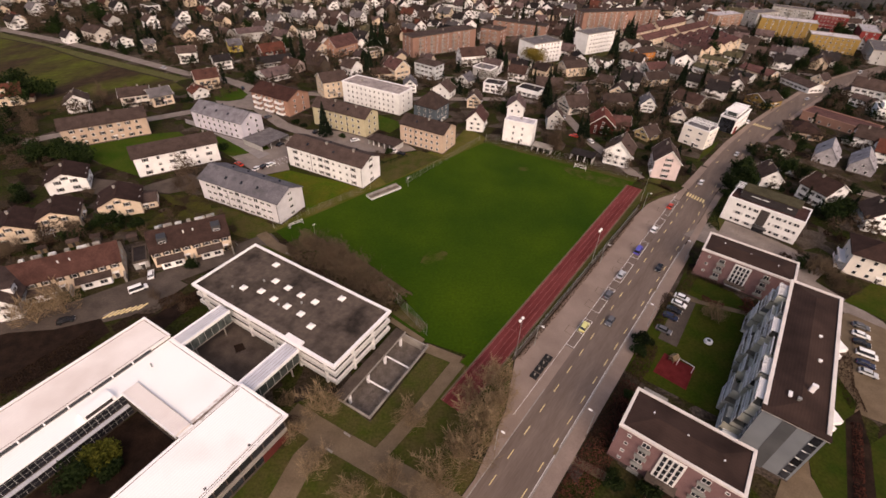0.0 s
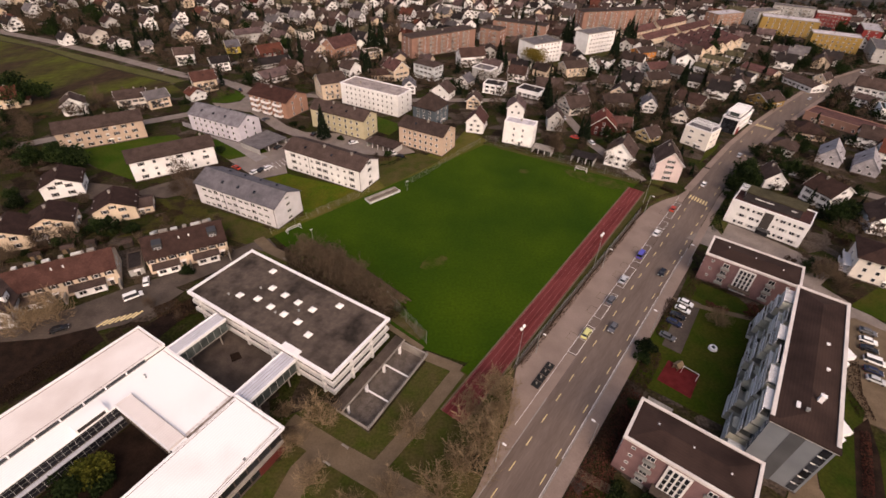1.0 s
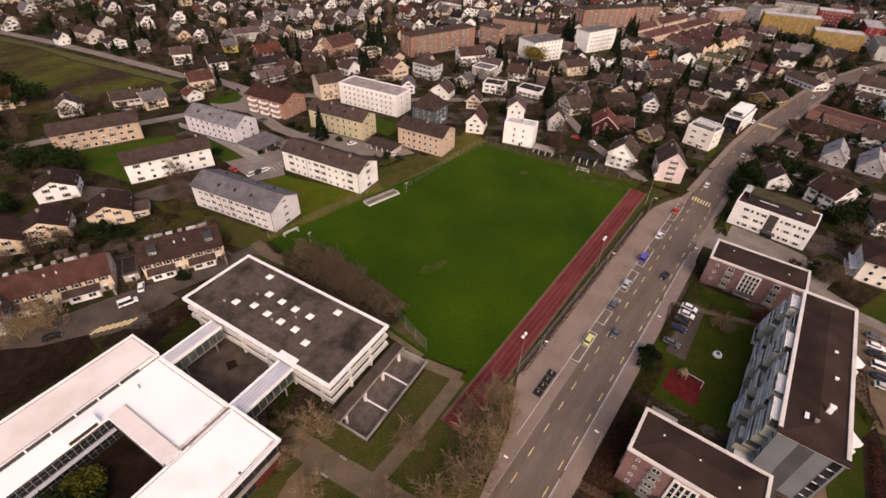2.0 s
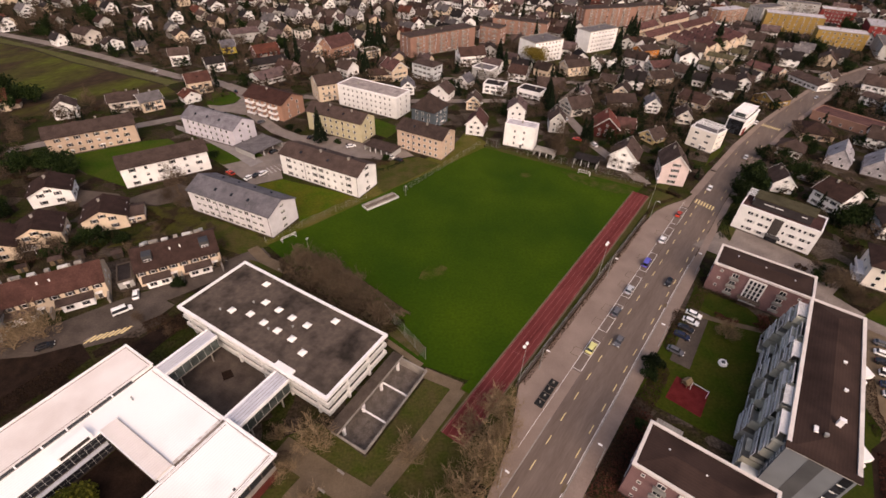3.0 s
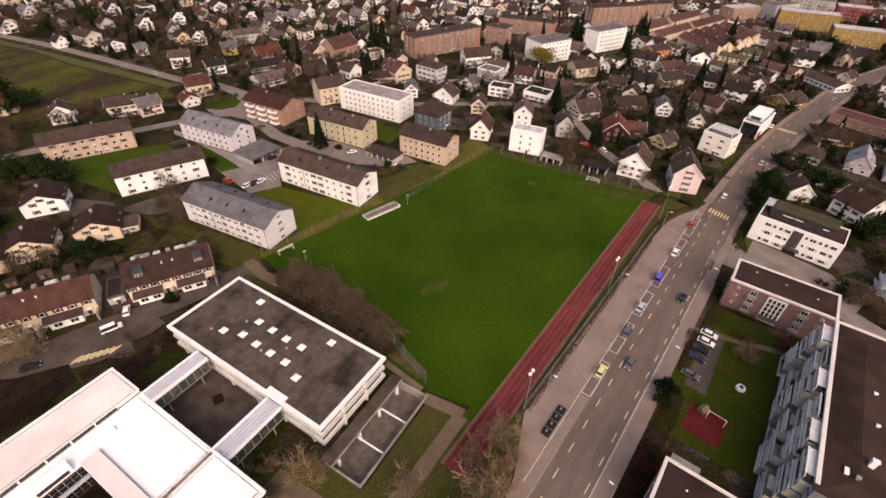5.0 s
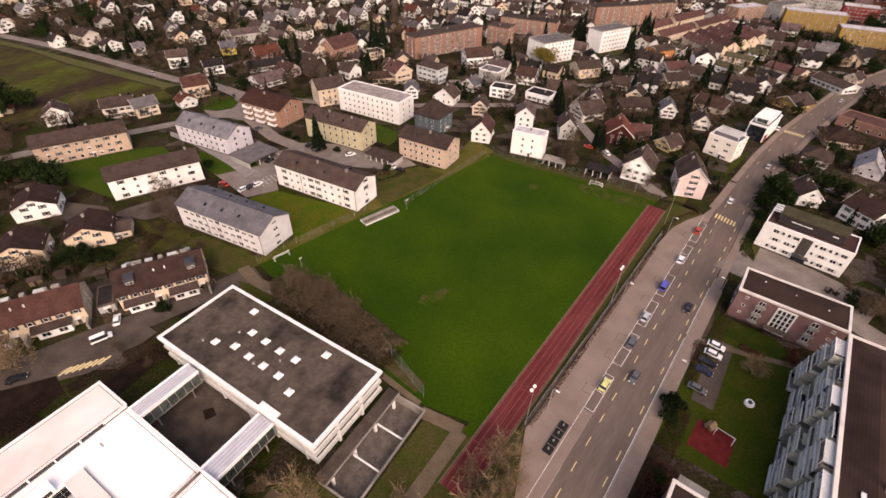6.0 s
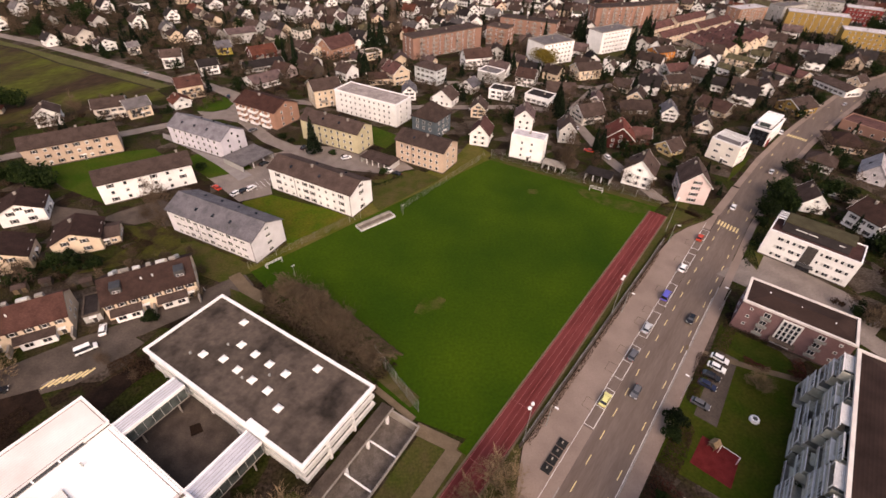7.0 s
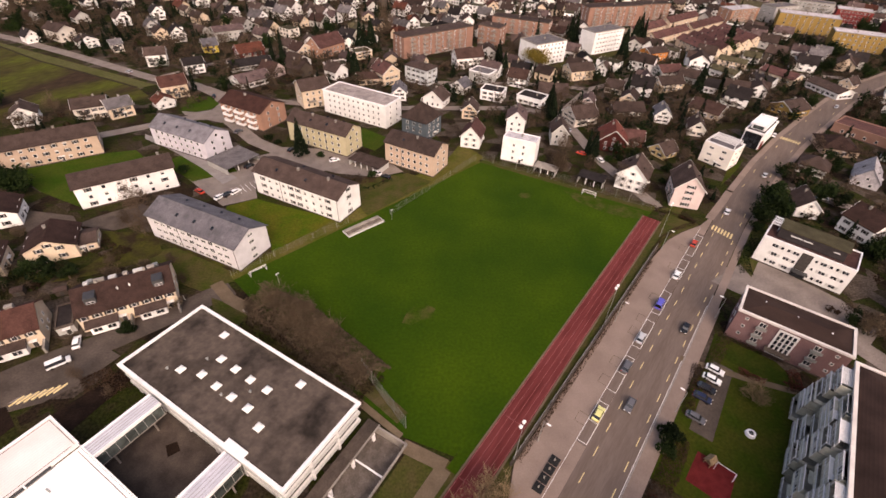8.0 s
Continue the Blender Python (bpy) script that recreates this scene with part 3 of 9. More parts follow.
lawn([(-46, 28), (-44, 56), (-34, 62), (-27, 66), (-15.2, 58.2), (-2.6, 79.9), (6, 77.5), R(73, -32), R(60, -24.9), R(42, -21.4), R(20, -21.3), R(-10, -21.3), (-22, 18)], "rough_grass", "patchy winter grass under bare trees before the school")
lawn([(46, 77), (70, 103), (76, 108), (93, 96.5), (68, 62)], "lawn", "green lawn between pink apartment houses")
lawn([(71, 104.5), (79, 116), (84, 112), (91, 107), (94, 98.5), (93, 96.5), (76, 108)], "rank_lawn", "garden grass before the pink brick house")
lawn([(-101, 158), (-67, 132), (-56, 133), (-40, 156), (-46, 160), (-62, 155), (-94, 172)], "garden_mix", "patchy lawn round the grey-roofed block")
lawn([(-75, 167.5), (-66.2, 173), (-61, 171), (-28, 160), (-23, 157), (-44, 138), (-50, 140), (-54, 150), (-66, 159), (-74, 164)], "sunny_lawn", "olive-green lawn in front of the white block")
lawn([(-36, 184), (-24, 166), (-3, 187), (16, 207), (20, 212), (10, 225), (5, 212), (-2, 197), (-14, 192)], "margin_grass", "trodden olive grass beside the peach block")
lawn([(-172, 190), (-145, 172), (-124, 163), (-108, 188), (-128, 206)], "green_lawn", "green lawn between cream apartment blocks")
lawn([(-93, 139), (-84, 131.5), (-66, 124.5), (-55, 131), (-62, 134), (-82, 143.5)], "rough_grass", "green strip of lawn along the grey-roofed block")
lawn([(-112, 196), (-94, 183), (-80, 192), (-100, 215)], "green_lawn", "lawn beside the lilac block")
lawn([(-38, 186), (-24, 165), (-2, 190), (-12, 196)], "rough_grass", "garden lawn beyond the white block")
lawn([(-45, 226), (-28, 214), (-22, 226), (-36, 236)], "green_lawn", "small lawn before the long white building")
lawn([(-127.5, 247.5), (-132.5, 258), (-131, 268), (-121.5, 266.5), (-113.2, 258), (-114.5, 250.5), (-120, 247)], "green_lawn", "grass island at the street bend")
lawn([(20, 330), (60, 330), (100, 350), (140, 392), (100, 374), (50, 345)], "rough_grass", "lawn before the white apartment towers")
lawn([(100, 150), (106, 158), (116, 168), (119, 163), (101, 140)], "rough_grass", "shrubby grass corner beside the office")
lawn([(124, 105), (146, 118), (150, 108), (133, 96)], "lawn", "lawn beside a villa")
lawn([(116, 196), (123, 203), (131, 212), (138, 221), (126, 211)], "lawn", "grass strip at the roadside house")
lawn([(80, 44), (80.5, 49.5), (82.5, 54), (104, 84), (103, 68), (97.5, 62.5), (85.5, 44)], "rank_lawn", "grass strip behind the long block")
lawn([(90, 44), (98, 57), (104.4, 60.2), (112, 60), (100, 38)], "rank_lawn", "dark lawn beyond the hedge")
lawn([(84.5, 44), (97, 63.5), (102.5, 66.5), (98.5, 57), (90, 43)], "bare_soil", "bare soil bed along the fence")
lawn([(-14.6, 57.6), (-2.6, 78.8), (2.5, 76.5), (-11.5, 51.5)], "rough_grass", "grass beside the sunken yard")
lawn([(-24.5, 64.0), (-15.6, 58.4), (-14.6, 57.0), (-19, 53.8), (-27, 58.5)], "rough_grass", "rough grass at the yard corner")
lawn([(-26, 50), (-9, 41), (-14, 30), (-34, 36)], "rough_grass", "school lawn with bare shrubs")
lawn([R(73, -36.5), R(73.5, -30.6), R(60, -24.8), R(42, -21.3), R(20, -21.2), (-14, 30), (-1, 47)], "rough_grass", "rough grass under bare roadside trees")
lawn([(-95, 60), (-84, 82), (-76, 93), (-70, 104), (-62, 110), (-70, 94), (-76, 80)], "bare_soil", "planted slope beside the school")
lawn([(-12, 100), (-5, 84), (-14.5, 89.5), (-26, 96), (-58, 114), (-62, 122), (-50, 118)], "rough_grass", "grass and brush behind the sports hall")
for i, (pts, half) in enumerate((([(-31, 38), (-28, 49), (-24.5, 54)], 2.6), ([(-34, 60), (-22, 53.5), (-11, 48), (2, 41.5), (22, 30)], 2.7), ([(-13, 49.5), (-4, 62), (5, 76)], 1.7), ([(-4, 80.6), (5.4, 76.4)], 1.5),
                  ([(-63, 128), (-57, 122), (-47, 116.5)], 1.8), ([(66, 107), (80, 101.5), (94, 97)], 0.9), ([(26, 53.2), (37.2, 46.9)], 1.1), ([(-50, 118), (-4.5, 82.6)], 0.8))):
    strip("path", pts, half, -0.05, 0.026 + 0.005 * i, M["path"], "beige paved footpath through the grass", "path")
slab("block_forecourt", [(68.5, 43), (73.4, 48.5), (82.2, 53.6), (80.2, 49.3), (81.4, 46.5), (79, 42)], -0.05, 0.012, M["path"], "beige paved corner at the long block", category="yard")
slab("drain_bed", [(-54, 78.6), (-52, 79.6), (-50.4, 77.6), (-52.4, 76.2)], 0.0, 0.045, M["bare_soil"], "small square planting bed in the yard", category="ground")
slab("block_path", [(-132, 221), (-129.5, 216.5), (-112.4, 206.5), (-94.4, 193), (-82, 182.2), (-78.5, 187), (-88, 195), (-112, 212)], -0.05, 0.03, M["grey_paving"], "pale paved path beside the lilac block", category="path")
slab("block_forecourt", [(-120, 153), (-106, 151), (-97, 156), (-96, 163), (-105.8, 167), (-116, 158)], -0.05, 0.024, M["dark_asphalt"], "asphalt forecourt of the cream block", category="yard")
slab("house_court", [(-139, 150), (-122, 146), (-118, 152), (-124, 158), (-140, 160)], -0.05, 0.026, M["dark_asphalt"], "dark asphalt court between small houses", category="yard")
court_lines = tagged(slab("court_parking", [(-79, 180), (-71.5, 186.2), (-66.5, 182), (-74, 174)], -0.05, 0.03, M["old_asphalt"], "parking places with white lines between the blocks", category="parking lane"))
for k in range(6):
    b2 = bmesh.new()
    p0, d0 = Vector((-77.8, 179.2)).lerp(Vector((-71.3, 185.2)), k / 5), Vector((4.0, -4.4))
    prism(b2, ribbon([p0, p0 + d0], 0.07), 0.02, 0.036)
    part("bay_line", b2, M["white_line"], court_lines)
strip("pitch_edge", [(-44, 117.5), (-28, 105.5), (-12, 93.2), (-4.5, 87.0)], 1.8, -0.05, 0.0228, M["mud"], "worn grass edge of the pitch by the sports hall", "ground")
slab("lawn_parking", [(74.5, 106.5), (60.5, 87.0), (64.5, 84.0), (78.3, 103.5)], -0.05, 0.017, M["dark_asphalt"], "asphalt parking bay beside the lawn", category="parking lane")
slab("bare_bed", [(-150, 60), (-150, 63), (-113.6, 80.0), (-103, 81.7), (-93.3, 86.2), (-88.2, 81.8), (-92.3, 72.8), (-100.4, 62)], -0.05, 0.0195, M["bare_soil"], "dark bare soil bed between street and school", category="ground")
slab("kitchen_garden", [(-114.5, 151), (-104, 150), (-92, 151), (-85, 140.5), (-88, 136), (-101, 129), (-110, 125.6), (-104, 133), (-101, 142)], -0.05, 0.0185, M["garden_mix"], "trodden brown garden between the houses", category="ground")
slab("yard_paving", [(-66, 72.5), (-45, 60), (-36, 75), (-57, 90)], -0.05, 0.02, M["dark_concrete"], "dark paved yard between school and sports hall", category="yard")
slab("street_bay", [(-112, 77), (-96, 83), (-86, 87.5), (-80, 94), (-76, 101), (-84, 105), (-96, 97), (-112, 88)], -0.05, 0.003, M["dark_asphalt"], "worn asphalt street bay before the row houses", category="street")
slab("play_surface", [(55.2, 75.5), (60.4, 81.8), (66.6, 77), (61.6, 70.2)], -0.04, 0.05, M["red_rubber"], "red rubber play surface on the lawn", category="play area")
slab("bare_patch", [(-7.2, 115.5), (-6.4, 118.6), (-4.4, 121.6), (-0.6, 122.6), (1.8, 121), (0.6, 117.6), (-2.2, 116.4), (-4.8, 114.6)], 0.0, 0.026, M["worn_turf"], "bare earth patch in the turf", category="ground")
slab("bare_patch", [(31.5, 182.6), (33, 184.4), (35.8, 184.2), (36.6, 182.2), (35, 180.6), (32.6, 180.8)], 0.0, 0.026, M["worn_turf"], "bare earth patch in the turf", category="ground")
slab("bare_patch", [(50, 187.5), (62, 183), (78, 174.5), (76.5, 170.5), (70, 170), (62, 173.5), (54, 179.5)], 0.0, 0.024, M["worn_turf"], "worn earth before the goal", category="ground")

# wooded slope far behind the town
bm = bmesh.new()
far = [(270, 618, 0), (400, 612, 0), (560, 590, 0), (760, 560, 0), (1100, 500, 0)]
top = [(x * 1.25, y * 1.35, 70 + 20 * math.sin(i * 2.1)) for i, (x, y, z) in enumerate(far)]
vl, vt = [bm.verts.new(p) for p in far], [bm.verts.new(p) for p in top]
for i in range(len(far) - 1):
    bm.faces.new((vl[i], vl[i + 1], vt[i + 1], vt[i]))
tagged(new("backdrop", meshed("backdrop", bm, surf("far_wood", (0.020, 0.020, 0.020), (0.045, 0.042, 0.040), 0.02, 0.95, fine=0.15, grain=0.4, world_space=True))), "dark wooded slope beyond the town", "hill", kind="structure")

# ---------------------------------------------------------------- leaf clumps
def leaf_cloud(n, shape, size, seed, flat=0.0, slim=0.55, rise=0.0):
    """Many small leaf clumps, each a bent pair of triangles, spread through a shape: arrays of corners and faces."""
    r = np.random.RandomState(seed)
    pts = shape(r, n)
    a = r.normal(size=(n, 3))
    a[:, 2] *= 1 - flat
    if rise:
        out = pts * np.array([1, 1, 1.1])
        a = out / (np.linalg.norm(out, axis=1)[:, None] + 0.01) + a * (0.35 / rise)
    a /= np.linalg.norm(a, axis=1)[:, None]
    c = r.normal(size=(n, 3))
    c = np.cross(a, c)
    c /= np.linalg.norm(c, axis=1)[:, None]
    s = size * r.uniform(0.5, 1.3, (n, 1))
    v = np.stack([pts - a * s, pts + c * s * slim, pts + a * s, pts - c * s * slim + np.array([0, 0, 0.2]) * s], 1).reshape(-1, 3)
    return v, (np.arange(n * 4).reshape(-1, 4))


def cloud_mesh(name, v, f, mat):
    me = bpy.data.meshes.new(name)
    me.from_pydata(v.tolist(), [], f.tolist())
    me.materials.append(mat)
    return me


def bush_shape(w, h, lumps, seed):
    rr = np.random.RandomState(seed + 100)
    cen = np.stack([rr.uniform(-w * 0.3, w * 0.3, lumps), rr.uniform(-w * 0.3, w * 0.3, lumps), rr.uniform(h * 0.3, h * 0.7, lumps)], 1)
    rad = rr.uniform(0.22, 0.34, lumps)

    def shape(r, n):
        i = r.randint(0, lumps, n)
        d = r.normal(size=(n, 3))
        d /= np.linalg.norm(d, axis=1)[:, None]
        d *= (r.uniform(0, 1, (n, 1)) ** 0.35)
        p = cen[i] + d * rad[i][:, None] * np.array([w, w, h])
        p[:, 2] = np.maximum(p[:, 2], 0.05)
        return p
    return shape


# ---------------------------------------------------------------- windows, doors
CACHE = {}


def window_mesh(w, h, style):
    key = (w, h, style)
    if key in CACHE:
        return CACHE[key]
    b = bmesh.new()
    t, sw = 0.09, (min(0.55, w / 2) if style in ("shutter", "shutter_lt") else 0)
    n = max(1, min(3, round(w / 0.8)))
    cols = [(-w / 2 - sw, -w / 2, 2)] if sw else []
    pw = (w - t * (n + 1)) / n
    for k in range(n):
        x = -w / 2 + k * (pw + t)
        cols += [(x, x + t, 0), (x + t, x + t + pw, 1)]
    cols += [(w / 2 - t, w / 2, 0)] + ([(w / 2, w / 2 + sw, 2)] if sw else [])
    xs, zs = [c[0] for c in cols] + [cols[-1][1]], [0, t, h - t, h]
    if style == "blind":
        zs = [0, t, h * 0.55, h - t, h]
    fr = [[b.verts.new((x, -0.1, z)) for z in zs] for x in xs]
    nz = len(zs) - 1
    for i, (x0, x1, mi) in enumerate(cols):
        for j in range(nz):
            if mi == 1 and j == 1:
                q = [b.verts.new((x, -0.02, z)) for x, z in ((x0, zs[j]), (x1, zs[j]), (x1, zs[j + 1]), (x0, zs[j + 1]))]
                f4 = [fr[i][j], fr[i + 1][j], fr[i + 1][j + 1], fr[i][j + 1]]
                b.faces.new(q).material_index = 1
                for k in range(4):
                    b.faces.new((f4[k], f4[(k + 1) % 4], q[(k + 1) % 4], q[k])).material_index = 0
            else:
                b.faces.new((fr[i][j], fr[i + 1][j], fr[i + 1][j + 1], fr[i][j + 1])).material_index = 2 if mi == 2 or (mi == 1 and style == "blind" and j == 2) else 0
    edge = [fr[i][0] for i in range(len(xs))] + [fr[-1][j] for j in range(1, nz + 1)] + [fr[i][-1] for i in range(len(xs) - 2, -1, -1)] + [fr[0][j] for j in range(nz - 1, 0, -1)]
    back = [b.verts.new((v.co.x, 0.06, v.co.z)) for v in edge]
    for k in range(len(edge)):
        b.faces.new((edge[k], back[k], back[(k + 1) % len(edge)], edge[(k + 1) % len(edge)])).material_index = 2 if sw and (abs(edge[k].co.x) > w / 2 + 0.01 or abs(edge[(k + 1) % len(edge)].co.x) > w / 2 + 0.01) else 0
    b.faces.new(back[::-1])
    me = meshed("window", b, M["frame"], M["glass"], M["shutter_lt"] if style in ("shutter_lt", "blind") else M["shutter"])
    CACHE[key] = me
    return me


def door_mesh():
    if "door" not in CACHE:
        b = bmesh.new()
        box(b, -0.6, -0.06, 0, 0.6, 0.05, 2.2, 0)
        box(b, -0.5, -0.08, 0.05, 0.5, 0.05, 2.1, 1)
        box(b, -0.9, -1.0, 2.35, 0.9, 0.05, 2.5, 0)
        CACHE["door"] = meshed("door", b, M["frame"], M["shutter"])
    return CACHE["door"]


def face(side, L, W):
    """The pose of a wall's middle foot: windows put there look outwards. side: s, n (long walls), e, w (ends)."""
    return {"s": pose(0, -W / 2, 0), "n": pose(0, W / 2, 0, 0, 0, 180), "e": pose(L / 2, 0, 0, 0, 0, 90), "w": pose(-L / 2, 0, 0, 0, 0, -90)}[side]


def windows(root, side, L, W, n, levels, w=1.2, h=1.4, style="plain", span=0.86, sill=0.95, storey=2.85, skip=(), shift=0.0):
    run = L if side in "sn" else W
    for lv in range(levels):
        for k in range(n):
            if (lv, k) in skip:
                continue
            x = shift + (k - (n - 1) / 2) * (run * span / max(n, 1))
            put("window", window_mesh(w, h, style if isinstance(style, str) else style[(k + (lv == 1 and len(style) != n)) % len(style)]), root, face(side, L, W) @ pose(x, 0, sill + lv * storey))


def gable_wall(bm, L, W, eave, rise):
    x, y = L / 2, W / 2
    pr = [(-y, 0), (y, 0), (y, eave), (0, eave + rise), (-y, eave)]
    a, b = [bm.verts.new((-x, p, z)) for p, z in pr], [bm.verts.new((x, p, z)) for p, z in pr]
    bm.faces.new(a[::-1])
    bm.faces.new(b)
    for i in range(5):
        bm.faces.new((a[i], a[(i + 1) % 5], b[(i + 1) % 5], b[i]))


def gable_roof(bm, L, W, eave, rise, over=0.6, thick=0.22):
    x, k = L / 2 + over, rise / (W / 2)
    yo, zo = W / 2 + over, eave - k * over
    pr = [(-yo, zo + 0.02), (0, eave + rise + 0.02), (yo, zo + 0.02), (yo, zo + thick + 0.02), (0, eave + rise + thick + 0.06), (-yo, zo + thick + 0.02)]
    a, b = [bm.verts.new((-x, p, z)) for p, z in pr], [bm.verts.new((x, p, z)) for p, z in pr]
    for i in range(6):
        bm.faces.new((a[i], a[(i + 1) % 6], b[(i + 1) % 6], b[i]))
    for v in (a, b):
        bm.faces.new((v[0], v[1], v[4], v[5]))
        bm.faces.new((v[1], v[2], v[3], v[4]))


def hip_roof(bm, L, W, eave, rise, over=0.6):
    x, y, r = L / 2 + over, W / 2 + over, max(L / 2 - W / 2, 0.05)
    lo = [bm.verts.new(p) for p in ((-x, -y, eave - 0.1), (x, -y, eave - 0.1), (x, y, eave - 0.1), (-x, y, eave - 0.1))]
    hi = [bm.verts.new(p) for p in ((-x, -y, eave + 0.12), (x, -y, eave + 0.12), (x, y, eave + 0.12), (-x, y, eave + 0.12))]
    t0, t1 = bm.verts.new((-r, 0, eave + rise)), bm.verts.new((r, 0, eave + rise))
    bm.faces.new(lo[::-1])
    for i in range(4):
        bm.faces.new((lo[i], lo[(i + 1) % 4], hi[(i + 1) % 4], hi[i]))
    bm.faces.new((hi[0], hi[1], t1, t0))
    bm.faces.new((hi[2], hi[3], t0, t1))
    bm.faces.new((hi[1], hi[2], t1))
    bm.faces.new((hi[3], hi[0], t0))


def ring(bm, x0, y0, x1, y1, z0, z1, t):
    """A rectangular frame of thickness t."""
    box(bm, x0, y0, z0, x1, y0 + t, z1)
    box(bm, x0, y1 - t, z0, x1, y1, z1)
    box(bm, x0, y0 + t, z0, x0 + t, y1 - t, z1)
    box(bm, x1 - t, y0 + t, z0, x1, y1 - t, z1)


def building(name, label, x, y, rot, L, W, eave, wallm, roofm, roof="gable", rise=3.0, over=0.6, levels=2, storey=2.85, long_n=4, end_n=2, win=(1.2, 1.4), style="plain",
             chimneys=((0.2, 0.8),), category="house", group="", parapet="white_metal", skip=(), span=0.86, sill=1.0, attic=True, door="s", hatches=0, pipes=(), plinth=True, sides="sn", ends="ew"):
    root = thing(name, label, category, pose(x, y, -0.03, 0, 0, rot), group)
    b = bmesh.new()
    if roof == "gable":
        gable_wall(b, L, W, eave, rise)
    else:
        box(b, -L / 2, -W / 2, 0, L / 2, W / 2, eave)
    part("wall", b, M[wallm], root)
    if plinth:
        b = bmesh.new()
        box(b, -L / 2 - 0.05, -W / 2 - 0.05, 0, L / 2 + 0.05, W / 2 + 0.05, 0.45)
        part("plinth", b, M["dark_concrete"], root)
    b = bmesh.new()
    if roof == "gable":
        gable_roof(b, L, W, eave, rise, over)
    elif roof == "hip":
        hip_roof(b, L, W, eave, rise, over)
    else:
        box(b, -L / 2 + 0.25, -W / 2 + 0.25, eave, L / 2 - 0.25, W / 2 - 0.25, eave + 0.12)
    part("roof", b, M[roofm], root)
    if roof == "flat":
        b = bmesh.new()
        ring(b, -L / 2 - over, -W / 2 - over, L / 2 + over, W / 2 + over, eave - 0.15, eave + 0.42, 0.38 + over)
        part("parapet", b, M[parapet], root, "pale metal roof edge")
    for cx, cy in chimneys:
        px, py = cx * L / 2, cy * 1.2
        zt = eave + (rise * (1 - abs(py) / (W / 2)) if roof != "flat" else 0)
        b = bmesh.new()
        box(b, px - 0.35, py - 0.35, zt - 0.5, px + 0.35, py + 0.35, zt + 1.1)
        box(b, px - 0.45, py - 0.45, zt + 1.1, px + 0.45, py + 0.45, zt + 1.22)
        part("chimney", b, M["concrete"], root)
    for k in range(hatches):
        sy = -1 if k % 2 == 0 else 1
        sx = (k - (hatches - 1) / 2) * L * 0.7 / max(hatches, 1)
        kk = rise / (W / 2)
        b = bmesh.new()
        box(b, -0.45, -0.6, 0, 0.45, 0.6, 0.14)
        part("roof_window", b, M["glass"], root, m=pose(sx, sy * W * 0.27, eave + rise - kk * W * 0.27 + 0.26, sy * -math.degrees(math.atan(kk)) * -1 if sy < 0 else -math.degrees(math.atan(kk))))
    for sd in sides:
        windows(root, sd, L, W, long_n, levels, *win, style, span, sill, storey, skip)
    for sd in ends:
        windows(root, sd, L, W, end_n, levels, *win, style, 0.8, sill, storey)
        if roof == "gable" and attic and rise > 2.2:
            put("window", window_mesh(win[0], min(win[1], 1.2), style if isinstance(style, str) else style[0]), root, face(sd, L, W) @ pose(0, 0, eave + 0.3))
    if door:
        put("door", door_mesh(), root, face(door, L, W) @ pose(L * 0.08 if door in "sn" else 0, 0, 0.1))
    for side, px in pipes:
        b = bmesh.new()
        tube(b, (px, -0.12, 0.1), (px, -0.12, eave - 0.1), 0.09, 0.09, 6)
        part("downpipe", b, M["dark_metal"], root, m=face(side, L, W))
    return root


# ---------------------------------------------------------------- apartment blocks west of the pitch
building("apartment_block", "white three-storey apartment block with brown gable roof and dark shutters", -47.0, 174.1, 153.4, 38.0, 12.3, 9.4, "wall_white", "roof_brown", rise=2.7, over=0.5,
         levels=3, long_n=10, end_n=1, style=("shutter", "blind", "blind", "blind", "shutter", "shutter", "blind", "blind", "blind", "shutter"), category="apartment block", chimneys=((0.1, 0.6), (-0.6, 0.5)), hatches=4, pipes=(("n", -6.5), ("n", 18.7), ("s", 5)), storey=2.9)
building("apartment_block", "white three-storey apartment block with blue-grey gable roof", -71.7, 147.0, 155.6, 36.8, 13.2, 8.8, "wall_ash", "roof_slate", rise=3.0, over=0.5,
         levels=3, long_n=11, end_n=1, win=(2.0, 1.6), style=("blind", "blind", "plain", "blind", "blind", "plain", "blind", "blind", "plain", "blind", "blind"), category="apartment block", chimneys=(), hatches=7, pipes=(("n", -5), ("n", 18)), storey=2.75)
building("apartment_block", "cream apartment block with wide dark brown roof", -113.2, 175.2, 34.5, 31.0, 12.0, 8.6, "wall_white", "roof_brown", rise=2.6, over=0.7,
         levels=3, long_n=6, end_n=2, style=("shutter", "plain", "blind"), category="apartment block", chimneys=((0.8, 0.8),), storey=2.7, span=0.9)
building("apartment_block", "peach apartment block with long brown gable roof", -156.0, 198.0, 33.5, 33.0, 12.0, 8.6, "wall_peach", "roof_brown", rise=2.8, over=0.7,
         levels=3, long_n=8, end_n=1, style=("shutter", "blind", "shutter", "plain"), category="apartment block", storey=2.7)
building("apartment_block", "pale lilac apartment block with blue-grey roof", -105.6, 211.3, 155.5, 31.3, 13.0, 8.2, "wall_lilac", "roof_slate", rise=3.4, over=0.4,
         levels=3, long_n=8, end_n=2, style="plain", category="apartment block", chimneys=(), hatches=6, storey=2.6)
building("apartment_block", "pale yellow apartment block with dark brown roof", -50.3, 219.0, 154.0, 31.0, 11.0, 9.6, "wall_yellow", "roof_brown", rise=2.9, over=0.6,
         levels=3, long_n=8, end_n=2, style="plain", category="apartment block", chimneys=((0.3, 0.6), (-0.5, 0.8)), hatches=5, pipes=(("n", -5), ("n", 5)), storey=2.95)
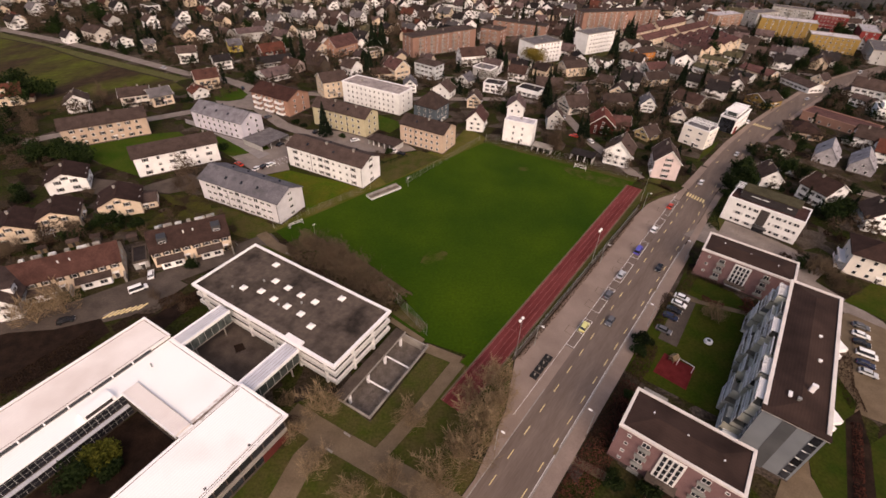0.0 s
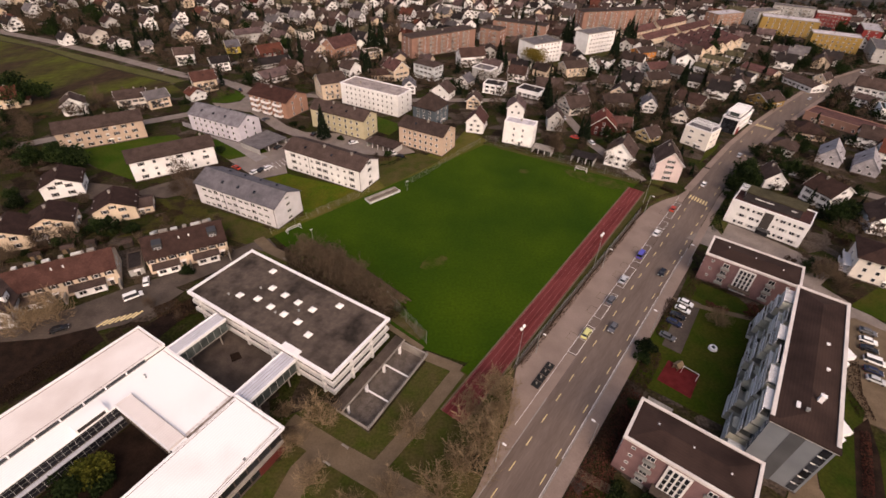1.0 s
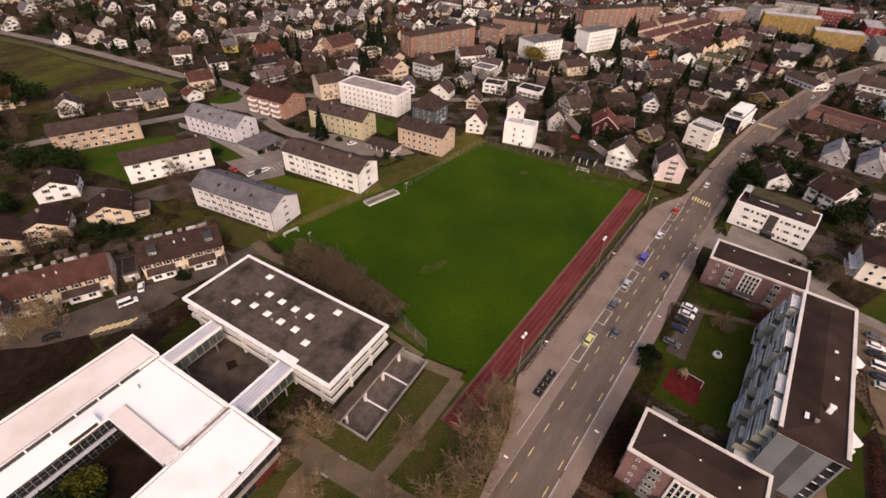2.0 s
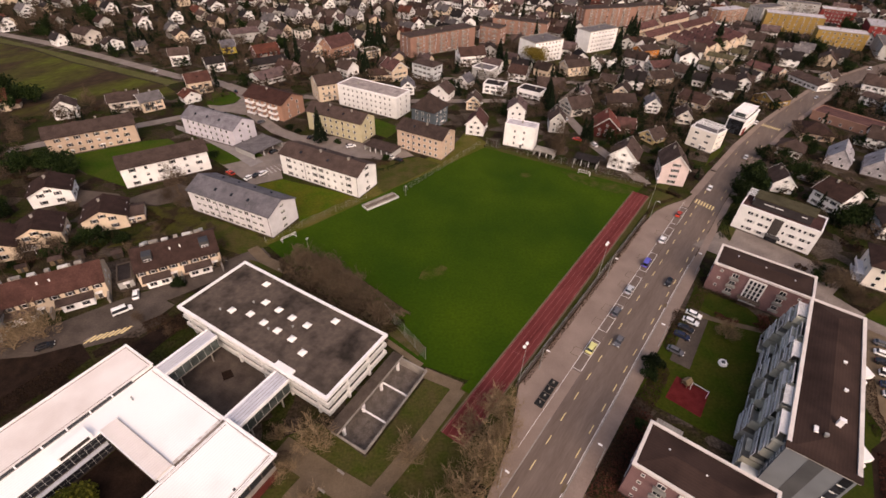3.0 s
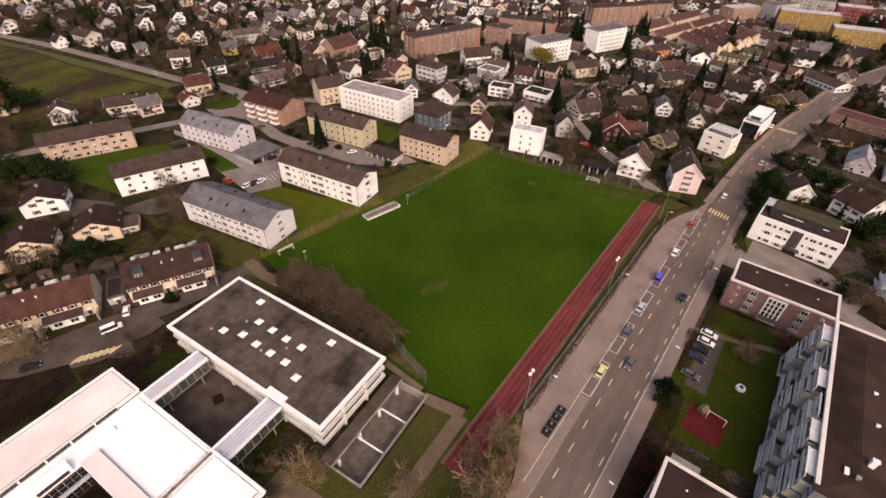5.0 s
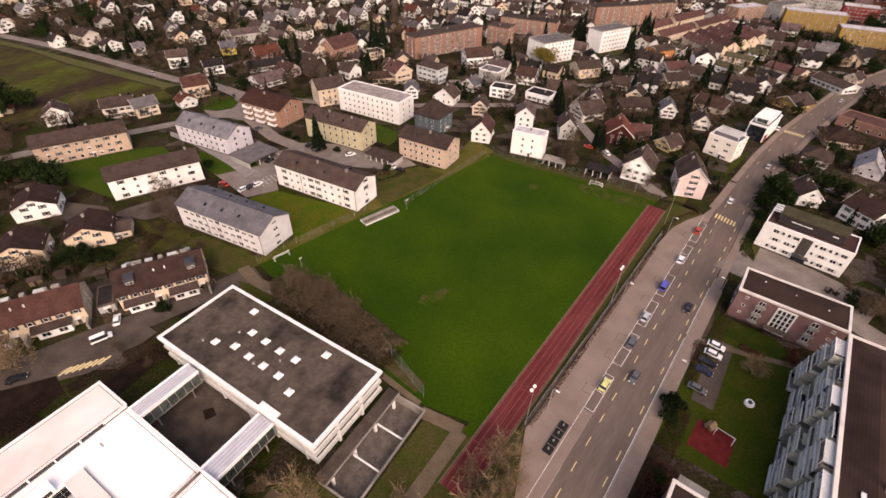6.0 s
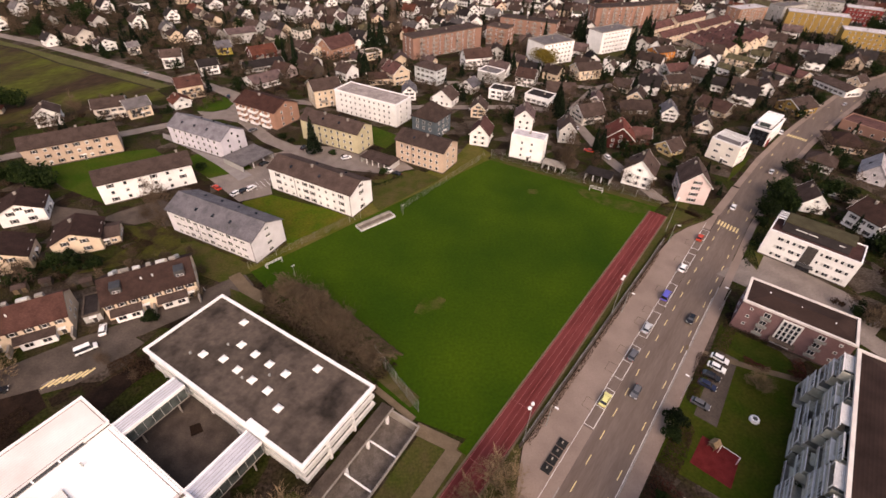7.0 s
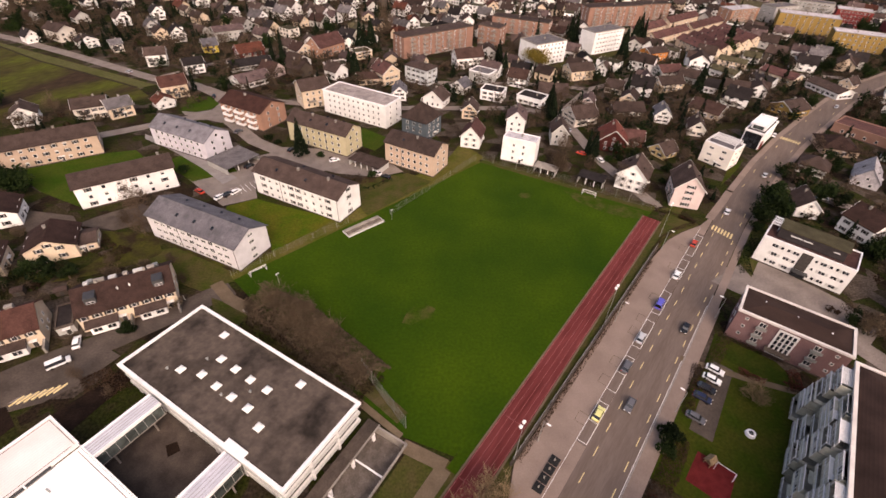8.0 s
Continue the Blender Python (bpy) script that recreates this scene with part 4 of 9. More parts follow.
building("apartment_block", "peach-coloured apartment block with brown roof beside the pitch", -9.0, 204.0, 152.0, 23.0, 12.0, 9.6, "wall_peach", "roof_brown", rise=2.9, over=0.6,
         levels=3, long_n=7, end_n=2, style="plain", category="apartment block", chimneys=((-0.1, 0.8),), hatches=2, pipes=(("n", -3.5),), storey=2.9)
building("long_house", "long white flat-roofed residence with rows of small windows", -38.7, 250.1, 152.0, 37.0, 13.0, 11.2, "wall_white", "roof_putty", roof="flat", over=0.2,
         levels=4, long_n=11, end_n=2, win=(0.9, 1.2), category="residence", chimneys=((0.5, 0.5),), storey=2.7)
orange = building("apartment_block", "orange-brown block with white balconies and brown roof", -88.7, 240.7, 153.0, 25.0, 15.5, 8.8, "wall_orange", "roof_russet", rise=3.2, over=0.7,
                  levels=3, long_n=6, end_n=2, category="apartment block", storey=2.8)
for lv in range(3):
    for k in range(3):
        b = bmesh.new()
        box(b, -2.4, -1.7, -0.15, 2.4, 0.1, 0.0)
        box(b, -2.4, -1.7, 0, 2.4, -1.6, 1.0)
        box(b, -2.4, -1.6, 0, -2.3, 0, 1.0)
        box(b, 2.3, -1.6, 0, 2.4, 0, 1.0)
        part("balcony", b, M["white_metal"], orange, "white balcony", m=face("n", 25, 15.5) @ pose(-8 + 7.6 * k, 0, 0.9 + 2.8 * lv))

# carport and garages
def open_shed(label, x, y, rot, L, W, h, bays_n, top="concrete"):
    root = thing("carport", label, "carport", pose(x, y, 0, 0, 0, rot))
    b = bmesh.new()
    box(b, -L / 2 - 0.3, -W / 2 - 0.3, h, L / 2 + 0.3, W / 2 + 0.3, h + 0.3)
    part("roof", b, M[top], root)
    b = bmesh.new()
    box(b, -L / 2, W / 2 - 0.2, 0, L / 2, W / 2, h)
    box(b, -L / 2, -W / 2, 0, -L / 2 + 0.2, W / 2 - 0.2, h)
    box(b, L / 2 - 0.2, -W / 2, 0, L / 2, W / 2 - 0.2, h)
    part("wall", b, M["wall_grey"], root)
    for k in range(bays_n - 1):
        b = bmesh.new()
        box(b, -0.12, -0.12, 0, 0.12, 0.12, h)
        part("post", b, M["white_metal"], root, m=pose(-L / 2 + L * (k + 1) / bays_n, -W / 2 + 0.2, 0))
    return root


open_shed("low grey flat-roofed carport beside the lilac block", -83.6, 198.4, 57, 15.0, 13.0, 2.6, 3, "roof_grey")
open_shed("low brown garage row behind the yellow block", -28.5, 200.5, 332, 15, 7, 2.6, 5, "roof_brown")
open_shed("low carport beside the white box house", 45, 201.5, 332, 9, 4.5, 2.4, 3)
open_shed("low dark-roofed shed at the end of the pitch", 62.5, 194.5, 332, 10, 6, 2.8, 3, "roof_dark")


# ---------------------------------------------------------------- row houses west of the sports hall
def row_house(label, x, y, rot, L, W, eave, rise, roofm, cols, dormers):
    root = thing("row_house", label, "row houses", pose(x, y, -0.03, 0, 0, rot))
    b = bmesh.new()
    gable_wall(b, L, W, eave, rise)
    part("wall", b, M["wall_cream"], root)
    b = bmesh.new()
    gable_roof(b, L, W, eave, rise, 0.4)
    part("roof", b, M[roofm], root)
    step = L / cols
    for k in range(cols):
        cx = -L / 2 + step * (k + 0.5)
        b = bmesh.new()
        box(b, cx - step * 0.34, -W / 2 - 1.9, 0, cx + step * 0.22, -W / 2 + 0.1, 2.6)
        part("bay", b, M["wall_white"], root, "white ground-floor bay")
        b = bmesh.new()
        vs = [b.verts.new(p) for p in ((cx - step * 0.42, -W / 2 - 2.4, 2.55), (cx + step * 0.26, -W / 2 - 2.4, 2.55), (cx + step * 0.26, -W / 2 + 0.05, 3.5), (cx - step * 0.42, -W / 2 + 0.05, 3.5))]
        vt = [b.verts.new((v.co.x, v.co.y, v.co.z + 0.2)) for v in vs]
        b.faces.new(vs[::-1])
        b.faces.new(vt)
        for i in range(4):
            b.faces.new((vs[i], vs[(i + 1) % 4], vt[(i + 1) % 4], vt[i]))
        part("canopy", b, M["roof_brown"], root)
        for xw in (-0.2, 0.08):
            put("window", window_mesh(2.0, 1.4, "plain"), root, pose(cx + step * xw, -W / 2 - 1.9, 0.7))
        for xw in (-0.38, -0.12, 0.12, 0.36):
            put("window", window_mesh(1.2, 1.2, "shutter"), root, pose(cx + step * xw, -W / 2, 3.9))
        put("door", door_mesh(), root, pose(cx + step * 0.33, -W / 2, 0.1))
        put("window", window_mesh(1.2, 1.2, "shutter"), root, pose(cx, W / 2, 3.6, 0, 0, 180))
        b = bmesh.new()
        box(b, cx + step * 0.46, -W / 2 - 3.4, 0, cx + step * 0.5, -W / 2, 1.9)
        part("partition", b, M["concrete"], root)
        b = bmesh.new()
        box(b, cx - 0.3, 0.1, eave + rise - 0.5, cx + 0.3, 0.7, eave + rise + 1.0)
        part("chimney", b, M["concrete"], root)
    for k in range(6):
        b = bmesh.new()
        cx, wv = -L * 0.36 + L * 0.135 * k, 0.55 + 0.35 * ((k * 5) % 3)
        box(b, cx - wv, 0.9, eave + rise * 0.72, cx + wv, 2.1, eave + rise + 0.12 + 0.15 * (k % 2))
        part("roof_box", b, M["concrete" if k % 2 else "shutter_lt"], root, "pale box dormer behind the ridge")
    for cx in (-1.2, 1.6):
        b = bmesh.new()
        tube(b, (cx, -W * 0.2, eave + rise * 0.55), (cx, -W * 0.2, eave + rise * 0.6 + 0.9), 0.2, 0.2, 7)
        part("roof_vent", b, M["frame"], root)
    for f0 in dormers:
        cx = -L / 2 + L * f0
        b = bmesh.new()
        box(b, cx - 1.3, -W * 0.34, eave + rise * 0.3, cx + 1.3, -W * 0.05, eave + rise * 0.86)
        part("dormer", b, M["dark_metal"], root, "dark sheet-clad dormer")
        put("window", window_mesh(1.8, 0.8, "plain"), root, pose(cx, -W * 0.34, eave + rise * 0.36))
        b = bmesh.new()
        box(b, cx - 0.6, 2.2, eave + rise * 0.62, cx + 0.6, 3.4, eave + rise * 0.9)
        part("vent", b, M["grey_metal"], root)
    for sd in "ew":
        windows(root, sd, L, W, 2, 2, 0.9, 1.2, "plain", 0.5, 1.0, 2.7)
    return root


row_house("cream row of terraced houses with brown roof and dormers", -82.4, 119.3, 29.5, 22.6, 13.4, 5.5, 3.8, "roof_chestnut", 2, (0.17, 0.86))
row_house("cream terraced houses with reddish-brown tiled roof", -110.3, 102.1, 30.5, 27.0, 11.2, 5.6, 3.6, "roof_russet", 2, ())
shed = building("outbuilding", "small dark-roofed link building between row houses", -94.8, 111.0, 30.0, 4.0, 9.0, 2.9, "wall_grey", "roof_dark", roof="flat", over=0.1, levels=0, long_n=1, end_n=0, chimneys=(), door="s", category="outbuilding", parapet="dark_concrete")

# ---------------------------------------------------------------- sports hall
GYM = pose(-40.9, 88.9, 0, 0, 0, 149.6)
gym = thing("sports_hall", "flat-roofed sports hall with white roof edge and dark window bands", "sports hall", GYM)
GL, GW, GH = 51.6, 22.0, 8.1
b = bmesh.new()
box(b, -GL / 2 + 1.2, -GW / 2 + 1.2, 0, GL / 2 - 1.2, GW / 2 - 1.2, GH)
part("wall", b, M["dark_concrete"], gym)
b = bmesh.new()
box(b, -GL / 2 + 0.5, -GW / 2 + 0.5, GH, GL / 2 - 0.5, GW / 2 - 0.5, GH + 0.12)
part("roof", b, M["bitumen"], gym, "weathered dark bitumen roof")
b = bmesh.new()
ring(b, -GL / 2, -GW / 2, GL / 2, GW / 2, GH - 0.45, GH + 0.42, 0.75)
part("parapet", b, M["white_metal"], gym, "bright white roof edge")
for z, h, d, mk in ((4.35, 0.72, 0.30, "shutter_lt"), (5.35, 0.13, 0.42, "frame"), (1.3, 0.72, 0.36, "shutter_lt"), (2.3, 0.13, 0.46, "frame")):
    b = bmesh.new()
    ring(b, -GL / 2 + d, -GW / 2 + d, GL / 2 - d, GW / 2 - d, z, z + h, 0.45)
    part("spandrel_band", b, M[mk], gym, "white parapet band")
for z, h in ((2.3, 1.9), (5.65, 1.95)):
    for sd in "snew":
        run = GL if sd in "sn" else GW
        n = 12 if sd in "sn" else 5
        for k in range(n):
            w = run * 0.92 / n
            b = bmesh.new()
            box(b, -w / 2 + 0.08, -0.05, 0, w / 2 - 0.08, 0.1, h)
            part("pane", b, M["glass"], gym, m=face(sd, GL - 2.3, GW - 2.3) @ pose((k - (n - 1) / 2) * w, 0, z))
for sd in "snew":
    run = GL if sd in "sn" else GW
    n = 6 if sd in "sn" else 2
    for k in range(n):
        b = bmesh.new()
        box(b, -0.28, -0.3, 0, 0.28, 0.35, GH - 0.45)
        part("pillar", b, M["frame"], gym, m=face(sd, GL - 1.3, GW - 1.3) @ pose((k - (n - 1) / 2) * run * (0.86 / (n - 1) if n > 2 else 0.34), 0, 0))
gi = GYM.inverted()
for x, y, w in ((-35.6, 74.2, 2.7),):
    p = gi @ Vector((x, y, 0))
    b = bmesh.new()
    box(b, -w, -0.9, GH - 0.6, w, 0.7, GH + 0.56)
    part("bridge_head", b, M["white_metal"], gym, "white box where the covered bridge meets the roof edge", m=pose(p.x, p.y, 0))
SKY = [(-48.4, 102.0), (-46.4, 95.1), (-54.2, 91.9), (-49.0, 90.8), (-42.2, 92.5), (-38.0, 89.9), (-44.7, 88.0), (-33.6, 87.5), (-40.5, 85.5), (-36.2, 83.0), (-26.8, 89.2), (-32.6, 78.9)]
for x, y in SKY:
    p = gi @ Vector((x, y, 0))
    b = bmesh.new()
    box(b, -0.85, -0.85, 0, 0.85, 0.85, 0.28)
    lo = [b.verts.new(q) for q in ((-0.85, -0.85, 0.28), (0.85, -0.85, 0.28), (0.85, 0.85, 0.28), (-0.85, 0.85, 0.28))]
    hi = [b.verts.new(q) for q in ((-0.45, -0.45, 0.55), (0.45, -0.45, 0.55), (0.45, 0.45, 0.55), (-0.45, 0.45, 0.55))]
    b.faces.new(hi)
    for i in range(4):
        b.faces.new((lo[i], lo[(i + 1) % 4], hi[(i + 1) % 4], hi[i]))
    part("skylight", b, M["skylight"], gym, "square white skylight dome", m=pose(p.x, p.y, GH + 0.1))
for x, y in ((-57.2, 92.0), (-49.5, 94.9), (-42.8, 85.9), (-37.0, 86.9)):
    p = gi @ Vector((x, y, 0))
    b = bmesh.new()
    tube(b, (0, 0, 0), (0, 0, 0.5), 0.22, 0.22, 8)
    tube(b, (0, 0, 0.5), (0, 0, 0.62), 0.34, 0.2, 8)
    part("roof_vent", b, M["grey_metal"], gym, m=pose(p.x, p.y, GH + 0.1))
# the sunken light yard at the east end: its local x runs towards the school side
yard = thing("light_yard", "sunken concrete yard beside the sports hall with white beams", "yard", YARD)
YD = -2.3
b = bmesh.new()
box(b, -YL / 2, -YW / 2, YD - 0.2, YL / 2, YW / 2, YD)
part("floor", b, M["yard_slab"], yard)
for i in range(14):
    for j in range(5):
        if (i * 7 + j * 5) % 4 == 0:
            continue
        b = bmesh.new()
        box(b, 0.05, 0.05, 0, 0.85, 0.85, 0.05)
        part("slab", b, M["yard_slab"], yard, m=pose(-YL / 2 + 0.6 + 0.92 * i, -YW / 2 + 0.8 + 0.95 * j, YD))
b = bmesh.new()
box(b, -YL / 2, -YW / 2, YD, YL / 2, -YW / 2 + 0.4, 0.45)
box(b, -YL / 2, -YW / 2 + 0.4, YD, -YL / 2 + 0.4, YW / 2, 0.45)
box(b, YL / 2 - 0.4, -YW / 2 + 0.4, YD, YL / 2, YW / 2, 0.45)
part("retaining_wall", b, M["concrete"], yard, "stained concrete retaining wall")
for k in range(2):
    b = bmesh.new()
    box(b, -0.16, -YW / 2 + 0.4, -0.35, 0.16, YW / 2 - 2.0, -0.05)
    part("beam", b, M["white_metal"], yard, "white beam", m=pose(-4.2 + 8.4 * k, 0, 0))
b = bmesh.new()
box(b, -YL / 2, YW / 2 - 2.0, 1.0, YL / 2, YW / 2 + 0.9, 1.25)
part("canopy", b, M["dark_concrete"], yard, "dark gravelled canopy roof")
b = bmesh.new()
box(b, -YL / 2 - 0.1, YW / 2 - 2.25, 0.95, YL / 2 + 0.1, YW / 2 - 2.0, 1.4)
part("canopy_edge", b, M["concrete"], yard)
for k in range(4):
    b = bmesh.new()
    box(b, -0.3, -0.3, YD, 0.3, 0.3, 1.0)
    part("pillar", b, M["white_metal"], yard, m=pose(-10.5 + 7 * k, YW / 2 - 1.9, 0))
b = bmesh.new()
box(b, -YL / 2 + 0.4, YW / 2 - 0.6, YD, YL / 2 - 0.4, YW / 2 - 0.4, 0.95)
part("dark_glazing", b, M["glass"], yard)
for k in range(40):
    b = bmesh.new()
    box(b, -0.03, -0.03, 0, 0.03, 0.03, 0.9)
    part("railing_post", b, M["grey_metal"], yard, m=pose(-YL / 2 + 0.3 + k * (YL - 0.6) / 39, -YW / 2 + 0.2, 0.43))

# ---------------------------------------------------------------- school: white roofs round a court
SCH = pose(-74.8, 79.5, 0, 0, 0, -30.4)          # x along the north-east edge, -y into the site
school = thing("school", "white flat-roofed two-storey school round a planted court", "school", SCH)


def sch_box(name, x0, y0, z0, x1, y1, z1, mat, label=""):
    b = bmesh.new()
    box(b, x0, y0, z0, x1, y1, z1)
    return part(name, b, M[mat], school, label)


SH = 8.0
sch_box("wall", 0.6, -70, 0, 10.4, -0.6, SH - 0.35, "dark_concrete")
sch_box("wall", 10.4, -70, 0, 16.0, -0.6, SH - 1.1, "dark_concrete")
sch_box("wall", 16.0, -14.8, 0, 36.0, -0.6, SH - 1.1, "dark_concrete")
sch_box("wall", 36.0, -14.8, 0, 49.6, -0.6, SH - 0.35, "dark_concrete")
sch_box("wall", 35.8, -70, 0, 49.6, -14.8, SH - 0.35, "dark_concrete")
sch_box("roof", 0, -70, SH - 0.35, 10.4, 0, SH + 0.30, "old_deck", "white roof sheet of the north wing")
DK = SH - 0.72                                   # the low deck between the wings
sch_box("roof", 10.4, -70, DK - 0.3, 16.25, -0.2, DK, "school_deck")
sch_box("roof", 16.25, -15.0, DK - 0.3, 36.0, -0.2, DK, "school_deck")
sch_box("roof", 36.0, -70, SH - 0.45, 50.2, 0, SH + 0.22, "school_deck", "bright white roof sheet of the south wing")
sch_box("raised_strip", 16.4, -15.2, DK, 34.7, -11.9, DK + 0.62, "old_deck", "raised white roof strip along the court")
sch_box("strip_edge", 16.2, -15.4, DK - 0.45, 34.7, -15.2, DK + 0.68, "white_metal")
sch_box("strip_edge", 16.2, -15.2, DK, 16.4, -11.7, DK + 0.68, "white_metal")
sch_box("strip_edge", 16.4, -11.9, DK, 34.7, -11.75, DK + 0.30, "concrete")
sch_box("roof_edge", -0.2, -70, SH + 0.30, 0.15, 0.2, SH + 0.5, "white_metal")
sch_box("roof_edge", 0.15, -0.15, SH + 0.30, 10.4, 0.2, SH + 0.5, "white_metal")
sch_box("roof_edge", 10.4, -0.15, DK - 0.2, 36.0, 0.2, DK + 0.2, "white_metal")
sch_box("roof_edge", 36.0, -0.1, SH + 0.2, 50.4, 0.2, SH + 0.36, "white_metal")
sch_box("roof_edge", 50.1, -70, SH + 0.2, 50.4, -0.1, SH + 0.36, "white_metal")
for x0, y0, x1, y1, z0 in ((0.55, -70, 0.67, -0.4, SH + 0.3), (0.67, -0.52, 10.0, -0.4, SH + 0.3), (49.3, -70, 49.42, -0.6, SH + 0.22), (49.75, -70, 49.82, -0.4, SH + 0.22), (36.7, -0.62, 49.3, -0.5, SH + 0.22), (10.9, -0.9, 34.6, -0.78, DK),
                           (9.8, -70, 9.9, -1.0, SH + 0.3), (36.7, -70, 36.8, -1.0, SH + 0.22)):
    sch_box("roof_seam", x0, y0, z0 - 0.02, x1, y1, z0 + 0.05, "rust")
for k in range(6):
    sch_box("roof_outlet", 48.6, -9 - 10 * k, SH + 0.2, 49.1, -8.5 - 10 * k, SH + 0.3, "dark_metal")
sch_box("gutter", 34.75, -11.7, DK - 0.02, 35.3, -0.3, DK + 0.05, "rust", "brown rust-stained roof gutter")
sch_box("roof_stain", 34.0, -11.7, DK - 0.02, 34.75, -0.3, DK + 0.03, "stained_deck", "dirty wet strip beside the gutter")
sch_box("gutter", 35.3, -15.2, DK - 0.02, 35.98, -0.3, DK + 0.045, "bitumen", "dark wet bottom of the roof gutter")
sch_box("roof_stain", 36.0, -15.2, SH + 0.2, 36.5, -0.4, SH + 0.226, "stained_deck", "dirty joint along the roof edge")
sch_box("roof_stain", 40.0, -0.86, SH + 0.2, 49.28, -0.64, SH + 0.226, "stained_deck", "rust stains along the roof edge")
sch_box("roof_stain", 48.95, -14.0, SH + 0.2, 49.28, -0.86, SH + 0.225, "stained_deck", "rust stains along the roof edge")
sch_box("clerestory_sill", 10.4, -70, DK, 10.62, -4.6, DK + 0.2, "grey_metal")
for k in range(14):
    sch_box("clerestory_window", 10.43, -5.0 - 4.6 * (k + 1) + 0.3, DK + 0.2, 10.56, -5.0 - 4.6 * k, SH + 0.22, "glass")
    sch_box("clerestory_post", 10.4, -5.0 - 4.6 * (k + 1), DK + 0.2, 10.66, -4.7 - 4.6 * (k + 1), SH + 0.28, "white_metal")
sch_box("roof_hatch", 13.6, -23.0, DK, 16.1, -16.6, DK + 1.15, "school_deck", "white roof box with a dark louvre")
for k in range(5):
    sch_box("louvre", 16.1, -22.6, DK + 0.15 + 0.18 * k, 16.2, -17.2, DK + 0.29 + 0.18 * k, "shutter")
b = bmesh.new()
tube(b, (14.6, -7.5, DK), (14.6, -7.5, DK + 1.1), 0.16, 0.16, 8)
tube(b, (14.6, -7.5, DK + 1.1), (15.1, -7.5, DK + 1.4), 0.2, 0.14, 8)
part("roof_vent", b, M["grey_metal"], school)
for lv in range(2):
    for k in range(22):
        y0 = -15.2 - 2.5 * (k + 1)
        sch_box("pane", 16.02, y0 + 0.04, 0.5 + 3.75 * lv, 16.06, y0 + 2.46, 3.6 + 3.35 * lv, "school_glass")
        sch_box("mullion", 16.03, y0 + 1.22, 0.45 + 3.75 * lv, 16.09, y0 + 1.27, 3.62 + 3.33 * lv, "frame")
        sch_box("mullion", 16.0, y0 - 0.04, 0.4 + 3.75 * lv, 16.11, y0 + 0.04, 3.65 + 3.33 * lv, "grey_metal")
    for z in (1.5, 2.6):
        sch_box("transom", 16.0, -70, z + 3.75 * lv, 16.1, -15.25, z + 0.05 + 3.75 * lv, "grey_metal")
sch_box("walkway", 16.12, -70, 3.75, 17.1, -15.45, 3.95, "pale_sheet", "pale metal walkway along the court")
sch_box("walkway_rail", 17.0, -70, 4.72, 17.05, -15.45, 4.79, "grey_metal")
sch_box("court_band", 16.5, -15.25, 3.6, 35.6, -14.85, 4.5, "dark_concrete")
for k in range(7):
    sch_box("pane", 17 + 2.65 * k, -14.95, 0.5, 19.45 + 2.65 * k, -14.84, 3.4, "glass")
for lv in range(2):
    for k in range(20):
        y0 = -0.9 - 2.9 * (k + 1)
        sch_box("pane", 49.62, y0 + 0.15, 1.0 + 3.6 * lv, 49.7, y0 + 2.75, 3.1 + 3.6 * lv, "glass")
sch_box("red_panel", 49.62, -7.5, 0.1, 49.72, -0.8, 2.8, "wall_darkred", "dark red wall panel")
sch_box("band", 49.6, -70, 3.4, 50.0, -0.8, 4.3, "concrete")
sch_box("wall_foot", -0.05, -70, 0, 0.6, -0.7, 2.2, "wall_grey")
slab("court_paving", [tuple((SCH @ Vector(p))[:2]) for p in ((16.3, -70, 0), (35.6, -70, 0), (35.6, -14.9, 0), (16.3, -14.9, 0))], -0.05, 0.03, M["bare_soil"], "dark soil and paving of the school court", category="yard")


def bridge(label, x, y, rot, L, W, z):
    root = thing("covered_bridge", label, "covered walkway", pose(x, y, 0, 0, 0, rot))
    b = bmesh.new()
    box(b, -L / 2, -W / 2 + 0.35, z - 0.15, L / 2, W / 2 - 0.35, z)
    part("roof", b, M["pale_sheet"], root)
    b = bmesh.new()
    box(b, -L / 2, -W / 2 + 0.1, 3.3, L / 2, W / 2 - 0.1, 3.6)
    part("floor_slab", b, M["concrete"], root)
    for sy in (-1, 1):
        b = bmesh.new()
        box(b, -L / 2, sy * W / 2 - 0.35 * (sy > 0), z - 0.55, L / 2, sy * W / 2 + 0.35 * (sy < 0), z + 0.25)
        part("edge_beam", b, M["white_metal"], root)
        b = bmesh.new()
        box(b, -L / 2 + 0.2, sy * (W / 2 - 0.2) - 0.05, 3.6, L / 2 - 0.2, sy * (W / 2 - 0.2) + 0.05, z - 0.55)
        part("glazing", b, M["tinted_glass"], root)
        for k in range(8):
            b = bmesh.new()
            xm = -L / 2 + 0.3 + (L - 0.6) * k / 7
            box(b, xm - 0.05, sy * (W / 2 - 0.2) - 0.1, 3.6, xm + 0.05, sy * (W / 2 - 0.2) + 0.1, z - 0.55)
            part("mullion", b, M["grey_metal"], root)
        for xm in (-L * 0.3, L * 0.3):
            b = bmesh.new()
            tube(b, (xm, sy * (W / 2 - 0.6), -0.05), (xm, sy * (W / 2 - 0.6), 3.3), 0.2, 0.2, 8)
            part("column", b, M["concrete"], root)
    for k in range(5):
        b = bmesh.new()
        box(b, -L / 2 + 0.1, -W / 2 + 0.36 + (W - 0.72) * k / 5 + 0.12, z, L / 2 - 0.1, -W / 2 + 0.36 + (W - 0.72) * k / 5 + 0.18, z + 0.09)
        part("seam", b, M["grey_metal"], root)
    return root


